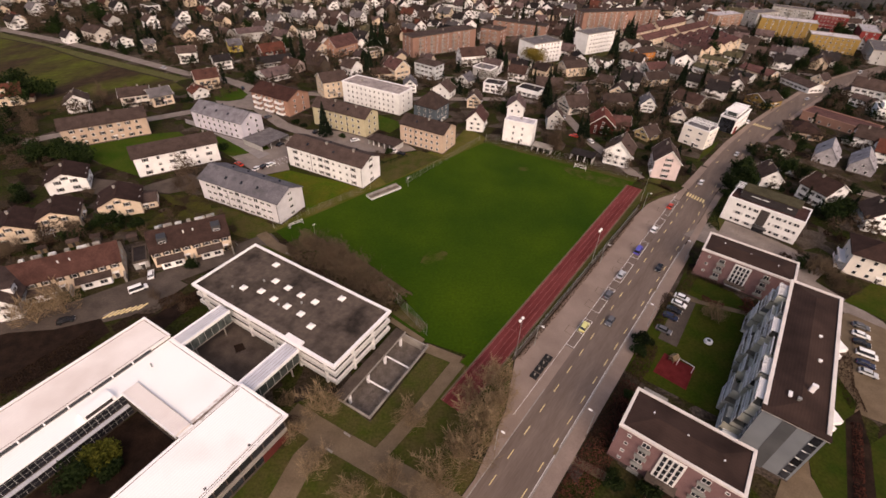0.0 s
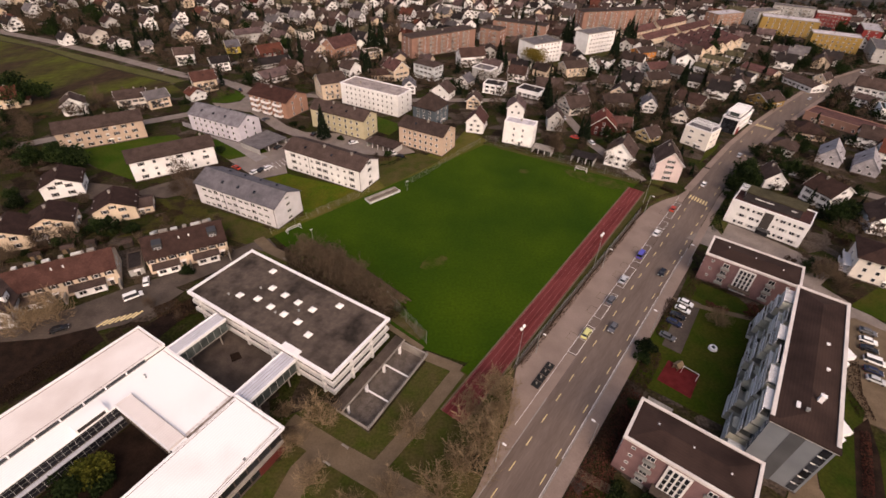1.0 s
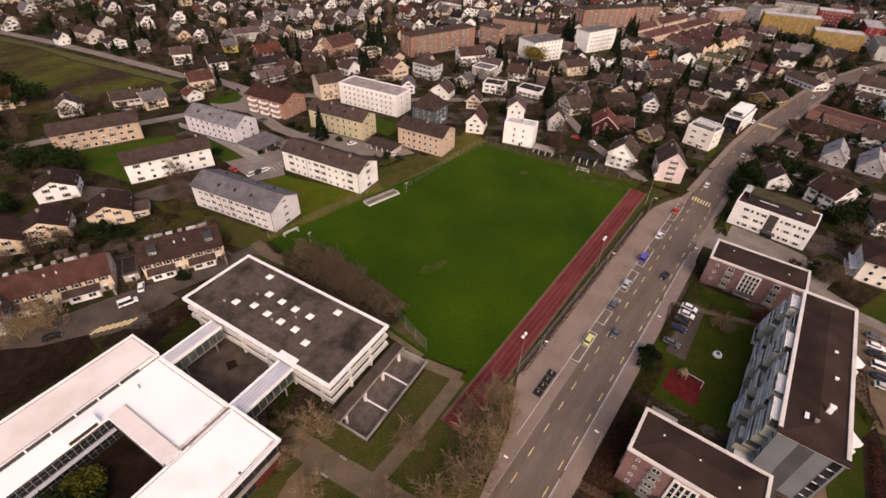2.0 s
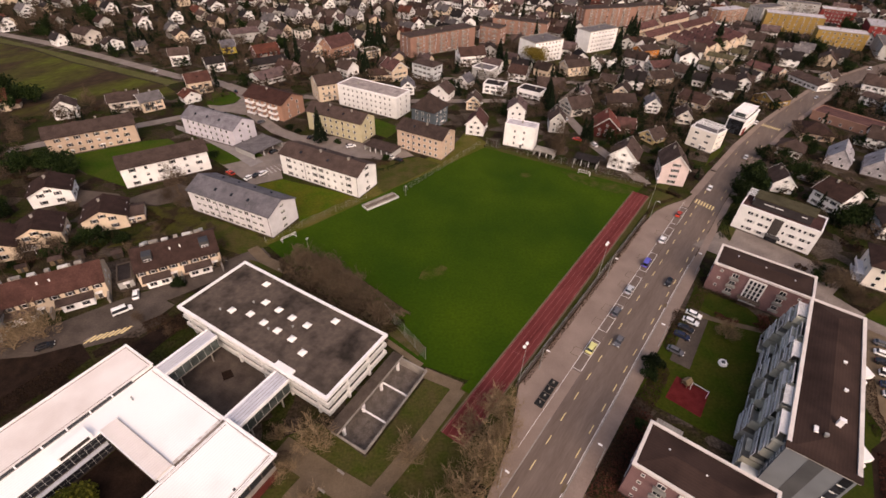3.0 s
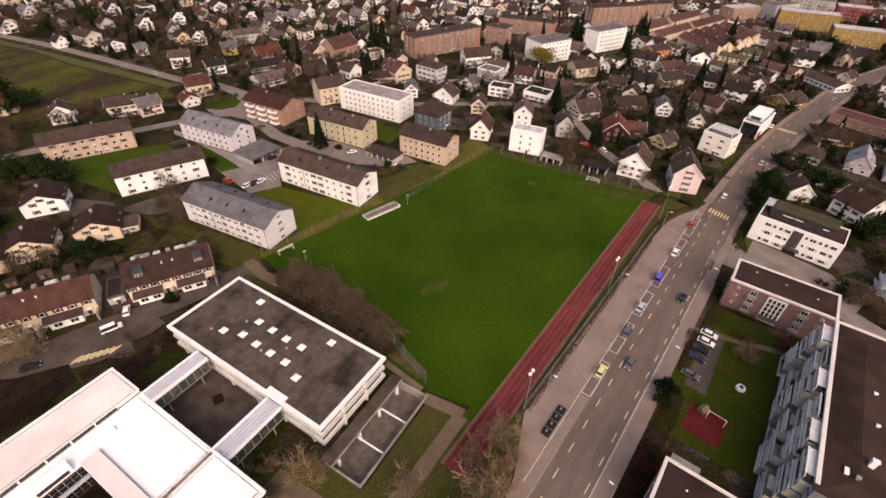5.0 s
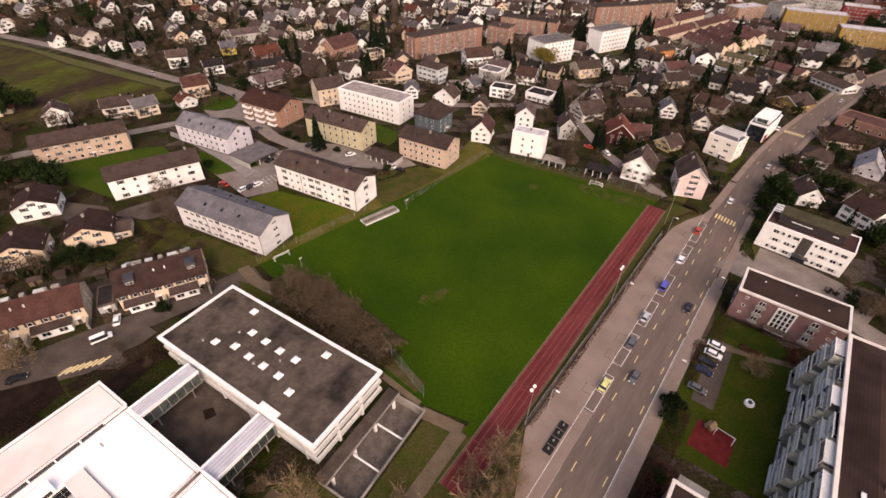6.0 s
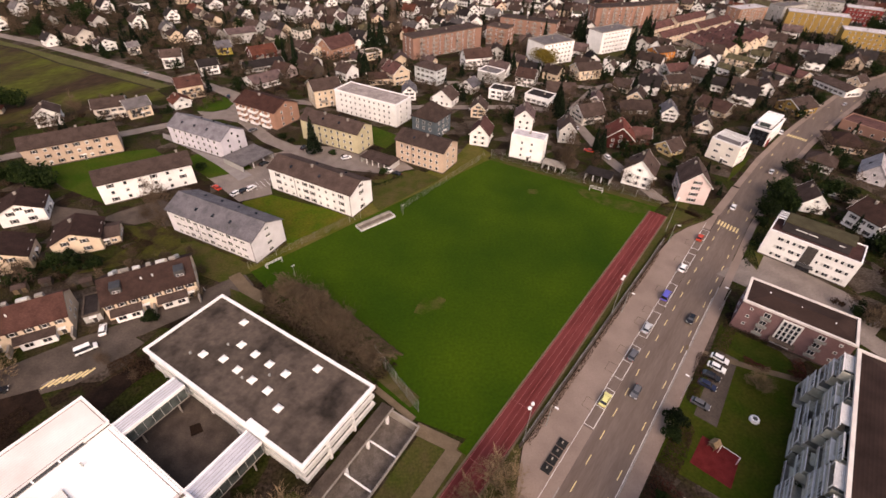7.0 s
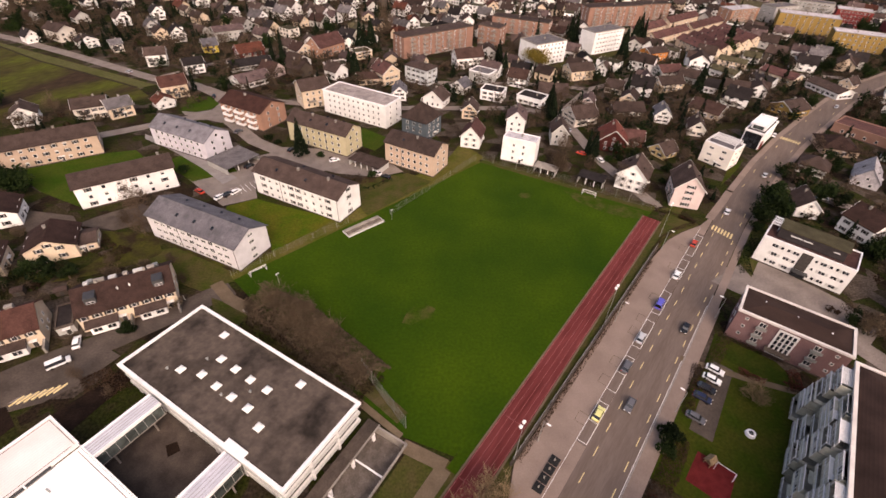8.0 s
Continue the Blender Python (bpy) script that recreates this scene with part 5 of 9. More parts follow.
bridge("white-roofed covered bridge from school to sports hall", -60.4, 79.0, 59.5, 14.0, 4.0, 7.3)
bridge("white-roofed covered bridge over the yard", -39.6, 66.9, 59.5, 14.4, 4.6, 7.3)

# ---------------------------------------------------------------- pink houses and the long block east of the road
def pink_house(label, x, y, rot, L, W, H, levels):
    root = building("apartment_house", label, x, y, rot, L, W, H, "pink_brick", "brown_deck", roof="flat", over=0.25, levels=0, long_n=0, end_n=0, chimneys=(), door=None, category="apartment house", parapet="pink_edge")
    st = 2.75
    b = bmesh.new()
    hip_roof(b, L - 1.1, W - 1.1, H + 0.05, 1.0, 0.0)
    part("roof_fold", b, M["brown_deck"], root, "low folded brown roof")
    for k in range(3):
        b = bmesh.new()
        tube(b, (0, 0, 0), (0, 0, 0.5), 0.18, 0.18, 7)
        part("roof_vent", b, M["white_metal"], root, m=pose(-L * 0.3 + L * 0.3 * k, 1.0 - k, H + 0.6))
    for sd in "sn":
        f = face(sd, L, W)
        for lv in range(levels):
            z = H - 1.95 - st * lv
            for x0 in (-0.40, 0.40):
                put("window", window_mesh(0.8, 0.8, "plain"), root, f @ pose(x0 * L, 0, z))
            for x0 in (-0.25, 0.24):
                put("window", window_mesh(1.6, 1.5, "plain"), root, f @ pose(x0 * L, 0, z - 0.5))
                b = bmesh.new()
                box(b, -1.2, -1.0, -0.12, 1.2, 0.05, 0)
                box(b, -1.2, -1.0, 0, 1.2, -0.92, 0.8)
                part("balcony", b, M["grey_metal"], root, "small grey balcony", m=f @ pose(x0 * L, 0, z - 0.7))
        w, h = 4.6, H - 1.6
        b = bmesh.new()
        box(b, -w / 2, -0.35, 0, w / 2, 0.05, h)
        stair = part("stair_window", b, M["frame"], root, "tall white gridded stair window", m=f @ pose(-0.02 * L, 0, 0.9))
        for i in range(4):
            for j in range(5):
                b = bmesh.new()
                pw, ph = (w - 0.5) / 4, (h - 0.5) / 5
                box(b, -w / 2 + 0.43 + pw * i, -0.40, 0.40 + ph * j, -w / 2 + 0.07 + pw * (i + 1), -0.3, 0.10 + ph * (j + 1))
                part("pane", b, M["glass"], stair)
        b = bmesh.new()
        box(b, -3.0, -2.2, 2.6, 3.0, 0.05, 2.8)
        part("porch_roof", b, M["dark_concrete"], root, m=f @ pose(-0.02 * L, 0, 0))
    for sd in "ew":
        windows(root, sd, L, W, 2, levels, 1.0, 1.1, "plain", 0.7, H - 2.1 - st * (levels - 1), st)
    return root


pink_house("pink brick apartment house with brown roof and white stair window", 94.6, 112.8, 144.6, 25.0, 11.2, 10.0, 3)
pink = pink_house("pink brick apartment house with white-edged brown roof", 49.9, 50.4, 144.2, 23.2, 11.0, 11.5, 4)
# garden side: a stack of balconies under a grey glazed roof
for lv in range(4):
    z = 0.35 + 2.75 * lv if lv < 3 else 8.9
    b = bmesh.new()
    box(b, 5.4, -9.4 + 0.3 * (lv < 3), z - 0.16, 10.7, -5.45, z)
    bal = part("balcony" if lv < 3 else "balcony_roof", b, M["balcony_floor" if lv < 3 else "concrete"], pink, "grey stacked balcony" if lv < 3 else "flat grey roof over the balconies")
    if lv < 3:
        b = bmesh.new()
        box(b, 5.45, -9.1, z, 10.65, -9.05, z + 0.9)
        part("glass_rail", b, M["pale_glass"], bal)
        for x0 in (5.5, 10.5):
            b = bmesh.new()
            box(b, x0, -9.02, z, x0 + 0.12, -8.9, z + 2.6)
            part("post", b, M["frame"], bal)
    else:
        for k in range(9):
            b = bmesh.new()
            box(b, 5.45 + 0.62 * k, -9.35, z + 0.005, 5.51 + 0.62 * k, -5.5, z + 0.06)
            part("glazing_bar", b, M["grey_metal"], bal)

longb = building("long_apartment_block", "long five-storey blue-grey block with brown roof and pale edge", 84.0, 71.2, 54.3, 49.0, 11.0, 16.4, "blue_render", "brown_deck", roof="flat", over=0.35,
                 levels=0, long_n=0, end_n=0, chimneys=(), door=None, category="apartment block", parapet="pink_edge")
LL, LW, LH = 49.0, 11.0, 16.4
# shading on the end wall, painted as a thin darker panel
b = bmesh.new()
box(b, -1.25, -0.06, 0, 1.25, 0.02, LH - 0.3)
part("dark_stripe", b, M["blue_shaded"], longb, "vertical stripe of shade painted on the end wall", m=face("w", LL, LW) @ pose(-0.6, 0, 0))
for lv in range(6):
    b = bmesh.new()
    box(b, -0.75, -0.1, 0, 0.75, 0.05, 2.2)
    part("stair_pane", b, M["glass"], longb, m=face("w", LL, LW) @ pose(4.3, 0, 0.8 + lv * 2.55))
    if lv:
        b = bmesh.new()
        box(b, -0.75, -0.22, 0, 0.05, 0.05, 0.1)
        part("ledge", b, M["frame"], longb, m=face("w", LL, LW) @ pose(4.3, 0, 0.55 + lv * 2.55))
# lawn side: stepped balconies with glazed pergolas between window strips
rb = random.Random(17)
for bay, cx in enumerate((-19.0, -11.4, -3.9, 3.8, 11.6, 19.4)):
    for lv in range(6):
        z = 0.4 + lv * 2.65
        depth = (4.9 if bay % 2 else 4.0) - 0.5 * lv + rb.uniform(-0.55, 0.55)
        w = 6.8 + rb.uniform(-0.9, 0.4)
        b = bmesh.new()
        box(b, -w / 2, -depth, -0.18, w / 2, 0.05, 0)
        bal = part("balcony", b, M["balcony_floor"], longb, "stepped grey terrace balcony", m=face("n", LL, LW) @ pose(-cx, 0, z))
        b = bmesh.new()
        box(b, -w / 2, -depth, 0.02, w / 2, -depth + 0.05, 0.86)
        part("glass_rail", b, M[rb.choice(("pale_glass", "pale_glass", "pale_glass", "concrete"))], bal)
        b = bmesh.new()
        box(b, -w / 2 - 0.03, -depth - 0.05, 0.87, w / 2 + 0.03, -depth + 0.09, 0.95)
        for k in range(5):
            box(b, -w / 2 + (w - 0.08) * k / 4, -depth - 0.06, 0, -w / 2 + 0.08 + (w - 0.08) * k / 4, -depth - 0.005, 0.87)
        part("handrail", b, M["frame"], bal)
        if (lv + 2 * bay) % 3 != 1:
            for k in range(4):
                b = bmesh.new()
                box(b, -w / 2 + 0.1 + (w - 0.2) * k / 4, -depth + 0.12, 0.9, -w / 2 + (w - 0.2) * (k + 1) / 4, -depth + 0.17, 2.3)
                part("glazing_panel", b, M["tinted_glass" if rb.random() < 0.3 else "roof_glass"], bal)
            b = bmesh.new()
            for k in range(9):
                xm = -w / 2 + 0.05 + (w - 0.16) * k / 8
                box(b, xm, -depth + 0.06, 0.95, xm + 0.07, -depth + 0.115, 2.3)
            box(b, -w / 2, -depth + 0.04, 2.3, w / 2, -depth + 0.2, 2.4)
            part("glazing_frame", b, M["white_metal"], bal, "white glazing bars")
        for sx in (-1, 1):
            ht = 2.35 if (lv + bay + sx) % 3 else 0.9
            b = bmesh.new()
            box(b, sx * w / 2 - 0.04, -depth + 0.1, 0.01, sx * w / 2 + 0.04, 0, ht)
            part("side_screen", b, M["pale_glass" if ht < 1 else "roof_glass"], bal)
        b = bmesh.new()
        box(b, -2.6, -0.06, 0.1, 2.6, 0.03, 2.2)
        part("glass_door", b, M["tinted_glass"], bal)
        if rb.random() < 0.62 and lv < 5:
            x0 = rb.uniform(-w / 2, -0.2)
            b = bmesh.new()
            box(b, x0, -depth + rb.uniform(0.1, 1.2), 2.36, x0 + rb.uniform(2.4, 3.6), 0.0, 2.42)
            part("glass_roof", b, M[rb.choice(("balcony_floor", "roof_glass", "roof_glass"))], bal, "grey-green glazed balcony roof")
        if lv > 2 or (lv == 1 and bay % 2):
            for k in range(7):
                b = bmesh.new()
                box(b, -w / 2 + 0.2, -depth + 0.25 + k * (depth - 0.5) / 6.5, 2.25, w / 2 - 0.9, -depth + 0.45 + k * (depth - 0.5) / 6.5, 2.34)
                part("pergola_slat", b, M["frame"], bal)
            for xb in (-w / 2 + 0.3, 0.0, w / 2 - 1.1):
                b = bmesh.new()
                box(b, xb, -depth + 0.1, 2.1, xb + 0.12, 0.02, 2.25)
                part("pergola_beam", b, M["frame"], bal)
            for xb in (-w / 2 + 0.3, w / 2 - 1.1):
                b = bmesh.new()
                box(b, xb, -depth + 0.12, 0.9, xb + 0.12, -depth + 0.24, 2.1)
                part("pergola_post", b, M["frame"], bal)
        if (lv * 2 + bay) % 4 == 1:
            v, f = leaf_cloud(46, bush_shape(1.6, 1.2, 4, lv + bay), 0.22, lv * 5 + bay)
            put("potted_plant", cloud_mesh("potted_plant", v, f, M["leaves"]), bal, pose(w * 0.2 - w / 2, -depth + 0.9, 0), "green potted plant")
for xw in (23.4, 0.0):
    for lv in range(6):
        put("window", window_mesh(1.3, 1.4, "plain"), longb, face("n", LL, LW) @ pose(xw, 0, 1.0 + lv * 2.65))
for k in range(9):
    for lv in range(6):
        put("window", window_mesh(1.5, 1.4, "plain"), longb, face("s", LL, LW) @ pose(-21 + 5.25 * k, 0, 1.2 + lv * 2.65))
for x0 in (-16.5, 7.0):
    for lv in range(6):
        b = bmesh.new()
        prism(b, [(-2.6, 0.05), (2.6, 0.05), (2.6, -0.9), (0.2, -2.8), (-1.2, -1.4), (-2.6, -0.4)], -0.2, 0.9)
        part("corner_balcony", b, M["white_metal"], longb, "white wedge-shaped balcony", m=face("s", LL, LW) @ pose(x0, 0, 1.0 + lv * 2.65))
for x0, y0, sx, sy, sz, mk in ((-14.5, -1.5, 0.7, 0.9, 2.2, "white_metal"), (-18.2, 1.9, 1.3, 0.5, 0.6, "white_metal"), (-18.9, 0.4, 0.5, 0.5, 1.2, "grey_metal"), (4.5, -1.9, 0.4, 0.5, 0.6, "white_metal"), (-4.0, -2.4, 0.4, 0.5, 0.6, "white_metal")):
    b = bmesh.new()
    box(b, x0 - sx / 2, y0 - sy / 2, LH + 0.3, x0 + sx / 2, y0 + sy / 2, LH + 0.5 + sz)
    box(b, x0 - sx / 2 - 0.1, y0 - sy / 2 - 0.1, LH + 0.5 + sz, x0 + sx / 2 + 0.1, y0 + sy / 2 + 0.1, LH + sz + 0.62)
    part("roof_unit", b, M[mk], longb)
b = bmesh.new()
hip_roof(b, LL - 1.0, LW - 1.2, LH + 0.05, 1.15, 0.0)
part("roof_fold", b, M["brown_deck"], longb, "low folded brown roof")
b = bmesh.new()
box(b, -LL / 2 + 0.1, LW / 2, 0, -LL / 2 + 2.4, LW / 2 + 3.2, 3.6)
part("annex", b, M["wall_pale"], longb, "pale grey ground-floor annex")
b = bmesh.new()
box(b, -LL / 2 - 0.5, -LW / 2 - 0.45, LH + 0.1, -LL / 2 + 1.0, LW / 2 + 0.45, LH + 0.47)
part("roof_overhang", b, M["brown_deck"], longb, "brown roof overhang at the end wall")

# ---------------------------------------------------------------- white office with a roof terrace
office = building("office_building", "white three-storey office with strip windows and red roof terrace", 118.7, 145.7, 139.4, 24.9, 11.6, 9.5, "wall_white", "roof_terrace", roof="flat", over=0.0,
                  levels=0, long_n=0, end_n=0, chimneys=(), door=None, category="office")
f = face("n", 24.9, 11.6)
for lv in range(3):
    for x0 in (9.6, 5.6, -3.4, -7.6):
        b = bmesh.new()
        box(b, -1.7, -0.05, 0, 1.7, 0.03, 1.15)
        w_ = part("strip_window", b, M["frame"], office, m=f @ pose(x0, 0, 1.2 + 3.0 * lv))
        for k in range(4):
            b = bmesh.new()
            box(b, -1.62 + 0.82 * k, -0.08, 0.08, -0.9 + 0.82 * k, 0.02, 1.07)
            part("pane", b, M["glass"] if (lv + k + int(x0)) % 3 else M["shutter_lt"], w_)
    put("window", window_mesh(0.8, 1.1, "plain"), office, f @ pose(2.9, 0, 1.2 + 3.0 * lv))
b = bmesh.new()
box(b, -1.5, -0.1, 2.8, 1.5, 0.03, 9.0)
part("wood_panel", b, M["shutter"], office, "tall brown panel", m=f @ pose(0.2, 0, 0))
b = bmesh.new()
box(b, -2.2, -1.8, 2.4, 2.2, 0.03, 2.7)
part("canopy", b, M["dark_metal"], office, m=f @ pose(0.6, 0, 0))
b = bmesh.new()
box(b, -2, -0.06, 0, 2, 0.02, 2.4)
part("entrance", b, M["glass"], office, m=f @ pose(0.6, 0, 0))
b = bmesh.new()
prof = [(-5.3, 9.6), (3.7, 9.6), (3.7, 10.0), (1.0, 11.7), (-5.3, 11.7)]
ea, eb = [b.verts.new((-8.6, y0, z0)) for y0, z0 in prof], [b.verts.new((9.6, y0, z0)) for y0, z0 in prof]
b.faces.new(ea)
b.faces.new(eb[::-1])
for i in range(5):
    b.faces.new((ea[i], ea[(i + 1) % 5], eb[(i + 1) % 5], eb[i]))
part("penthouse", b, M["roof_dark"], office, "dark glazed penthouse")
b = bmesh.new()
box(b, -9.2, -5.7, 11.7, 9.9, 1.3, 11.95)
part("penthouse_roof", b, M["roof_olive"], office)
for x0, w0 in ((4.6, 1.6), (1.4, 1.2), (-6.2, 0.8)):
    b = bmesh.new()
    box(b, -w0, -0.12, 0, w0, 0.12, 0.1)
    part("roof_window", b, M["frame"], office, m=pose(x0, 2.3, 10.95, -32))
for k in range(6):
    b = bmesh.new()
    box(b, -0.08, -2.6, 0, 0.08, 2.6, 0.18)
    part("pergola_slat", b, M["white_metal"], office, m=pose(10.2 + 0.42 * k - 0.3, -2.6, 11.7))
for k in range(4):
    b = bmesh.new()
    box(b, -1.5, -0.08, 0, 1.5, 0.08, 0.2)
    part("pergola_beam", b, M["white_metal"], office, m=pose(11.0, -5.2 + 1.7 * k, 11.5))
for x0, y0 in ((9.9, -5.2), (12.1, -5.2), (9.9, -0.2), (12.1, -0.2)):
    b = bmesh.new()
    box(b, -0.08, -0.08, 9.6, 0.08, 0.08, 11.5)
    part("pergola_post", b, M["white_metal"], office, m=pose(x0, y0, 0))
for sd in "sew":
    windows(office, sd, 24.9, 11.6, 4 if sd == "s" else 3, 3, 2.0, 1.2, "plain", 0.85, 1.2, 3.0)


# ---------------------------------------------------------------- other marked houses
building("box_house", "white flat-roofed three-storey house at the pitch end", 34.7, 210.8, -22.0, 14.3, 6.6, 10.7, "wall_white", "roof_sheet", roof="flat", over=0.0, levels=3, long_n=2, end_n=2,
         win=(0.9, 1.3), chimneys=((0.0, 0.5),), storey=2.9, span=0.6, sill=1.6)
mod = building("terrace_house", "white modern house with roof terrace and pergola", 123.2, 216.2, -49.0, 12.6, 10.0, 9.4, "wall_offwhite", "roof_grey", roof="flat", over=0.0, levels=3, long_n=2, end_n=2, win=(2.0, 1.0), chimneys=(), storey=3.0)
for k in range(6):
    b = bmesh.new()
    box(b, -5.5, -0.12, 0, 5.5, 0.12, 0.25)
    part("pergola_beam", b, M["white_metal"], mod, m=pose(0, -3.6 + 1.4 * k, 11.2))
for x0, y0 in ((-5.3, -3.6), (5.3, -3.6), (-5.3, 3.4), (5.3, 3.4)):
    b = bmesh.new()
    box(b, -0.12, -0.12, 9.3, 0.12, 0.12, 11.2)
    part("pergola_post", b, M["white_metal"], mod, m=pose(x0, y0, 0))
mod2 = building("shop_building", "white modern building with black glass front and red panel", 152.2, 240.0, 46.5, 21.0, 8.2, 7.8, "wall_white", "roof_grey", roof="flat", over=0.25, levels=2, long_n=5, end_n=0, win=(2.4, 1.5), chimneys=(), category="shop building", storey=3.4, sides="s", ends="", door=None)
b = bmesh.new()
box(b, -3.6, -0.25, 0.2, 3.6, 0.05, 7.2)
front = part("glass_front", b, M["paint_black"], mod2, "black glass front", m=face("w", 21.0, 8.2))
for i in range(3):
    for j in range(3):
        b = bmesh.new()
        box(b, -3.3 + 2.25 * i, -0.3, 0.4 + 2.25 * j, -1.25 + 2.25 * i, -0.2, 2.4 + 2.25 * j)
        part("pane", b, M["glass"], front)
b = bmesh.new()
box(b, -10.2, -0.3, 0, -6.6, 0.05, 3.6)
part("red_panel", b, M["wall_signal"], mod2, "red facade panel", m=face("s", 21.0, 8.2))
b = bmesh.new()
box(b, -7.4, -3.0, 7.9, 7.0, 3.0, 10.3)
part("upper_storey", b, M["wall_white"], mod2, "white set-back upper storey")
b = bmesh.new()
box(b, -2.2, -0.1, 0, 2.2, 0.05, 1.8)
part("blue_window", b, M["tinted_glass"], mod2, "bluish glazing of the upper storey", m=pose(-7.4, 0, 8.2, 0, 0, -90))
b = bmesh.new()
ring(b, -8.6, -3.6, 7.6, 3.6, 10.3, 10.6, 0.5)
part("roof_rail", b, M["white_metal"], mod2)
for k in range(5):
    b = bmesh.new()
    box(b, -0.1, -3.1, 10.3, 0.1, 3.1, 10.55)
    part("roof_beam", b, M["white_metal"], mod2, m=pose(-7.0 + 1.6 * k, 0, 0))
building("annex_house", "low cream side wing with brown roof and strip windows", -110.5, 143.0, 27.0, 8.5, 8.0, 3.0, "wall_cream", "roof_brown", rise=1.2, over=0.4, levels=1, long_n=3, end_n=2, chimneys=(), win=(1.6, 1.1), attic=False)
villa = building("villa", "large white villa with wide brown roof and garden terraces", 142.5, 120.2, -32.0, 16.0, 13.0, 8.2, "wall_offwhite", "roof_chestnut", roof="hip", rise=3.4, over=0.9, levels=3, long_n=4, end_n=2, style="plain", storey=2.6, category="villa")
for lv in range(2):
    b = bmesh.new()
    box(b, -4.2, -2.2, -0.2, 4.2, 0.05, 0)
    box(b, -4.2, -2.2, 0, 4.2, -2.1, 0.9)
    part("balcony", b, M["white_metal"], villa, "white terrace balcony", m=face("w", 16.0, 13.0) @ pose(0.5, 0, 0.5 + 2.7 * lv))
for x, y, rot in ((180.5, 204.5, 52), (191.5, 196.0, 52)):
    building("sheet_roof_house", "house with steep pale lilac-grey sheet metal roof", x, y, rot, 15.0, 9.6, 3.4, "roof_sheet", "roof_sheet", rise=5.2, over=0.3, levels=1, long_n=3, end_n=2, chimneys=(), hatches=3)
building("timber_house", "blue-grey shingled house with tall brown roof", -8.5, 233.0, 60.0, 13.0, 13.0, 9.0, "wall_blue", "roof_brown", roof="hip", rise=6.6, over=0.7, levels=3, long_n=3, end_n=3, style="plain", storey=2.8)
building("low_hall", "long low hall with orange-brown edge roof", 214.0, 246.0, 128.0, 34.0, 14.0, 4.6, "wall_brick", "roof_terrace", roof="flat", over=0.2, levels=1, long_n=6, end_n=2, chimneys=(), category="hall", parapet="wall_brick")


def slab_block(label, x, y, rot, L, W, H, wallm, levels, cols, balm="white_metal", roofm="roof_grey", edge="concrete", every=2):
    """A taller apartment block with a grid of balconies on its two long sides."""
    near = "n" if rot > 100 else "s"
    root = building("apartment_tower", label, x, y, rot, L, W, H, wallm, roofm, roof="flat", over=0.1, levels=levels, long_n=cols, end_n=0 if wallm == "wall_white" else 2, win=(1.4, 1.4), chimneys=((0.1, 0.5),), parapet=edge, storey=H / levels * 0.97, category="apartment block", sides=near, ends="w")
    for sd in near:
        for k in range(0, cols if every else 0, every or 1):
            for lv in range(levels):
                b = bmesh.new()
                box(b, -2.1, -1.3, -0.15, 2.1, 0.05, 0)
                box(b, -2.1, -1.3, 0, 2.1, -1.2, 1.0)
                part("balcony", b, M[balm], root, m=face(sd, L, W) @ pose((k - (cols - 1) / 2) * L * 0.86 / cols, 0, 0.8 + lv * H / levels * 0.97))
    return root


slab_block("white five-storey apartment block with stepped balconies", 64.0, 350.0, 33.0, 25.0, 17.0, 13.4, "wall_white", 5, 7)
slab_block("white five-storey apartment block beside conifers", 110.0, 380.0, 34.0, 29.0, 13.0, 14.4, "wall_white", 5, 8)
for x, y, rot, L, W, H in ((-7.4, 362.6, 38, 57, 13, 13.5), (33, 385, 150, 16, 12, 12.5), (58, 416, 158, 44, 13, 11), (135, 453, 19, 50, 14, 15.5), (178, 482, 19, 30, 13, 13)):
    slab_block("brick-orange apartment block with pale balconies", x, y, rot, L, W, H, "wall_brick", round(H / 2.8), round(L / 6), "concrete", "roof_brown", "dark_concrete")
for x, y, rot, L, W, H, wm, lab in ((300, 456, 155, 44, 16, 14, "wall_ochre", "ochre yellow flat-roofed apartment block"), (312, 410, 155, 34, 15, 12, "wall_ochre", "ochre yellow apartment block with flat roof"),
                                    (352, 478, 150, 26, 16, 15, "wall_signal", "bright red flat-roofed apartment block"), (354, 431, 60, 34, 13, 14, "wall_signal", "red apartment block with grey roof"),
                                    (338, 388, 60, 40, 18, 10, "wall_grey", "grey commercial block with flat roof"), (258, 487, 25, 34, 14, 11, "wall_orange", "orange plastered apartment block"),
                                    (297, 494, 25, 30, 14, 13, "wall_grey", "pale grey apartment block"), (345, 525, 150, 36, 14, 12, "wall_grey", "long grey commercial block")):
    slab_block(lab, x, y, rot, L, W, H, wm, max(3, round(H / 3)), 8, "concrete", "roof_grey" if wm == "wall_grey" else "roof_sheet", "concrete", 0 if wm in ("wall_ochre", "wall_signal") else 3)
ROWS_RED = [(181 + 11.6 * i, 382.5 + 9.4 * i, 105, 37) for i in range(5)] + [(170, 414, 40, 48), (212, 449, 40, 50), (158, 428, 40, 44), (198, 464, 40, 46)]
for x, y, rot, L in ROWS_RED:
    building("terraced_row", "long terraced row with red tiled roof", x, y, rot, L, 9.6, 5.6, "wall_cream", "roof_terrace", rise=3.0, levels=2, long_n=8, end_n=1, category="row houses", chimneys=((0.5, 0.4), (-0.3, 0.4)), hatches=6, sides="n" if rot > 100 else "s")

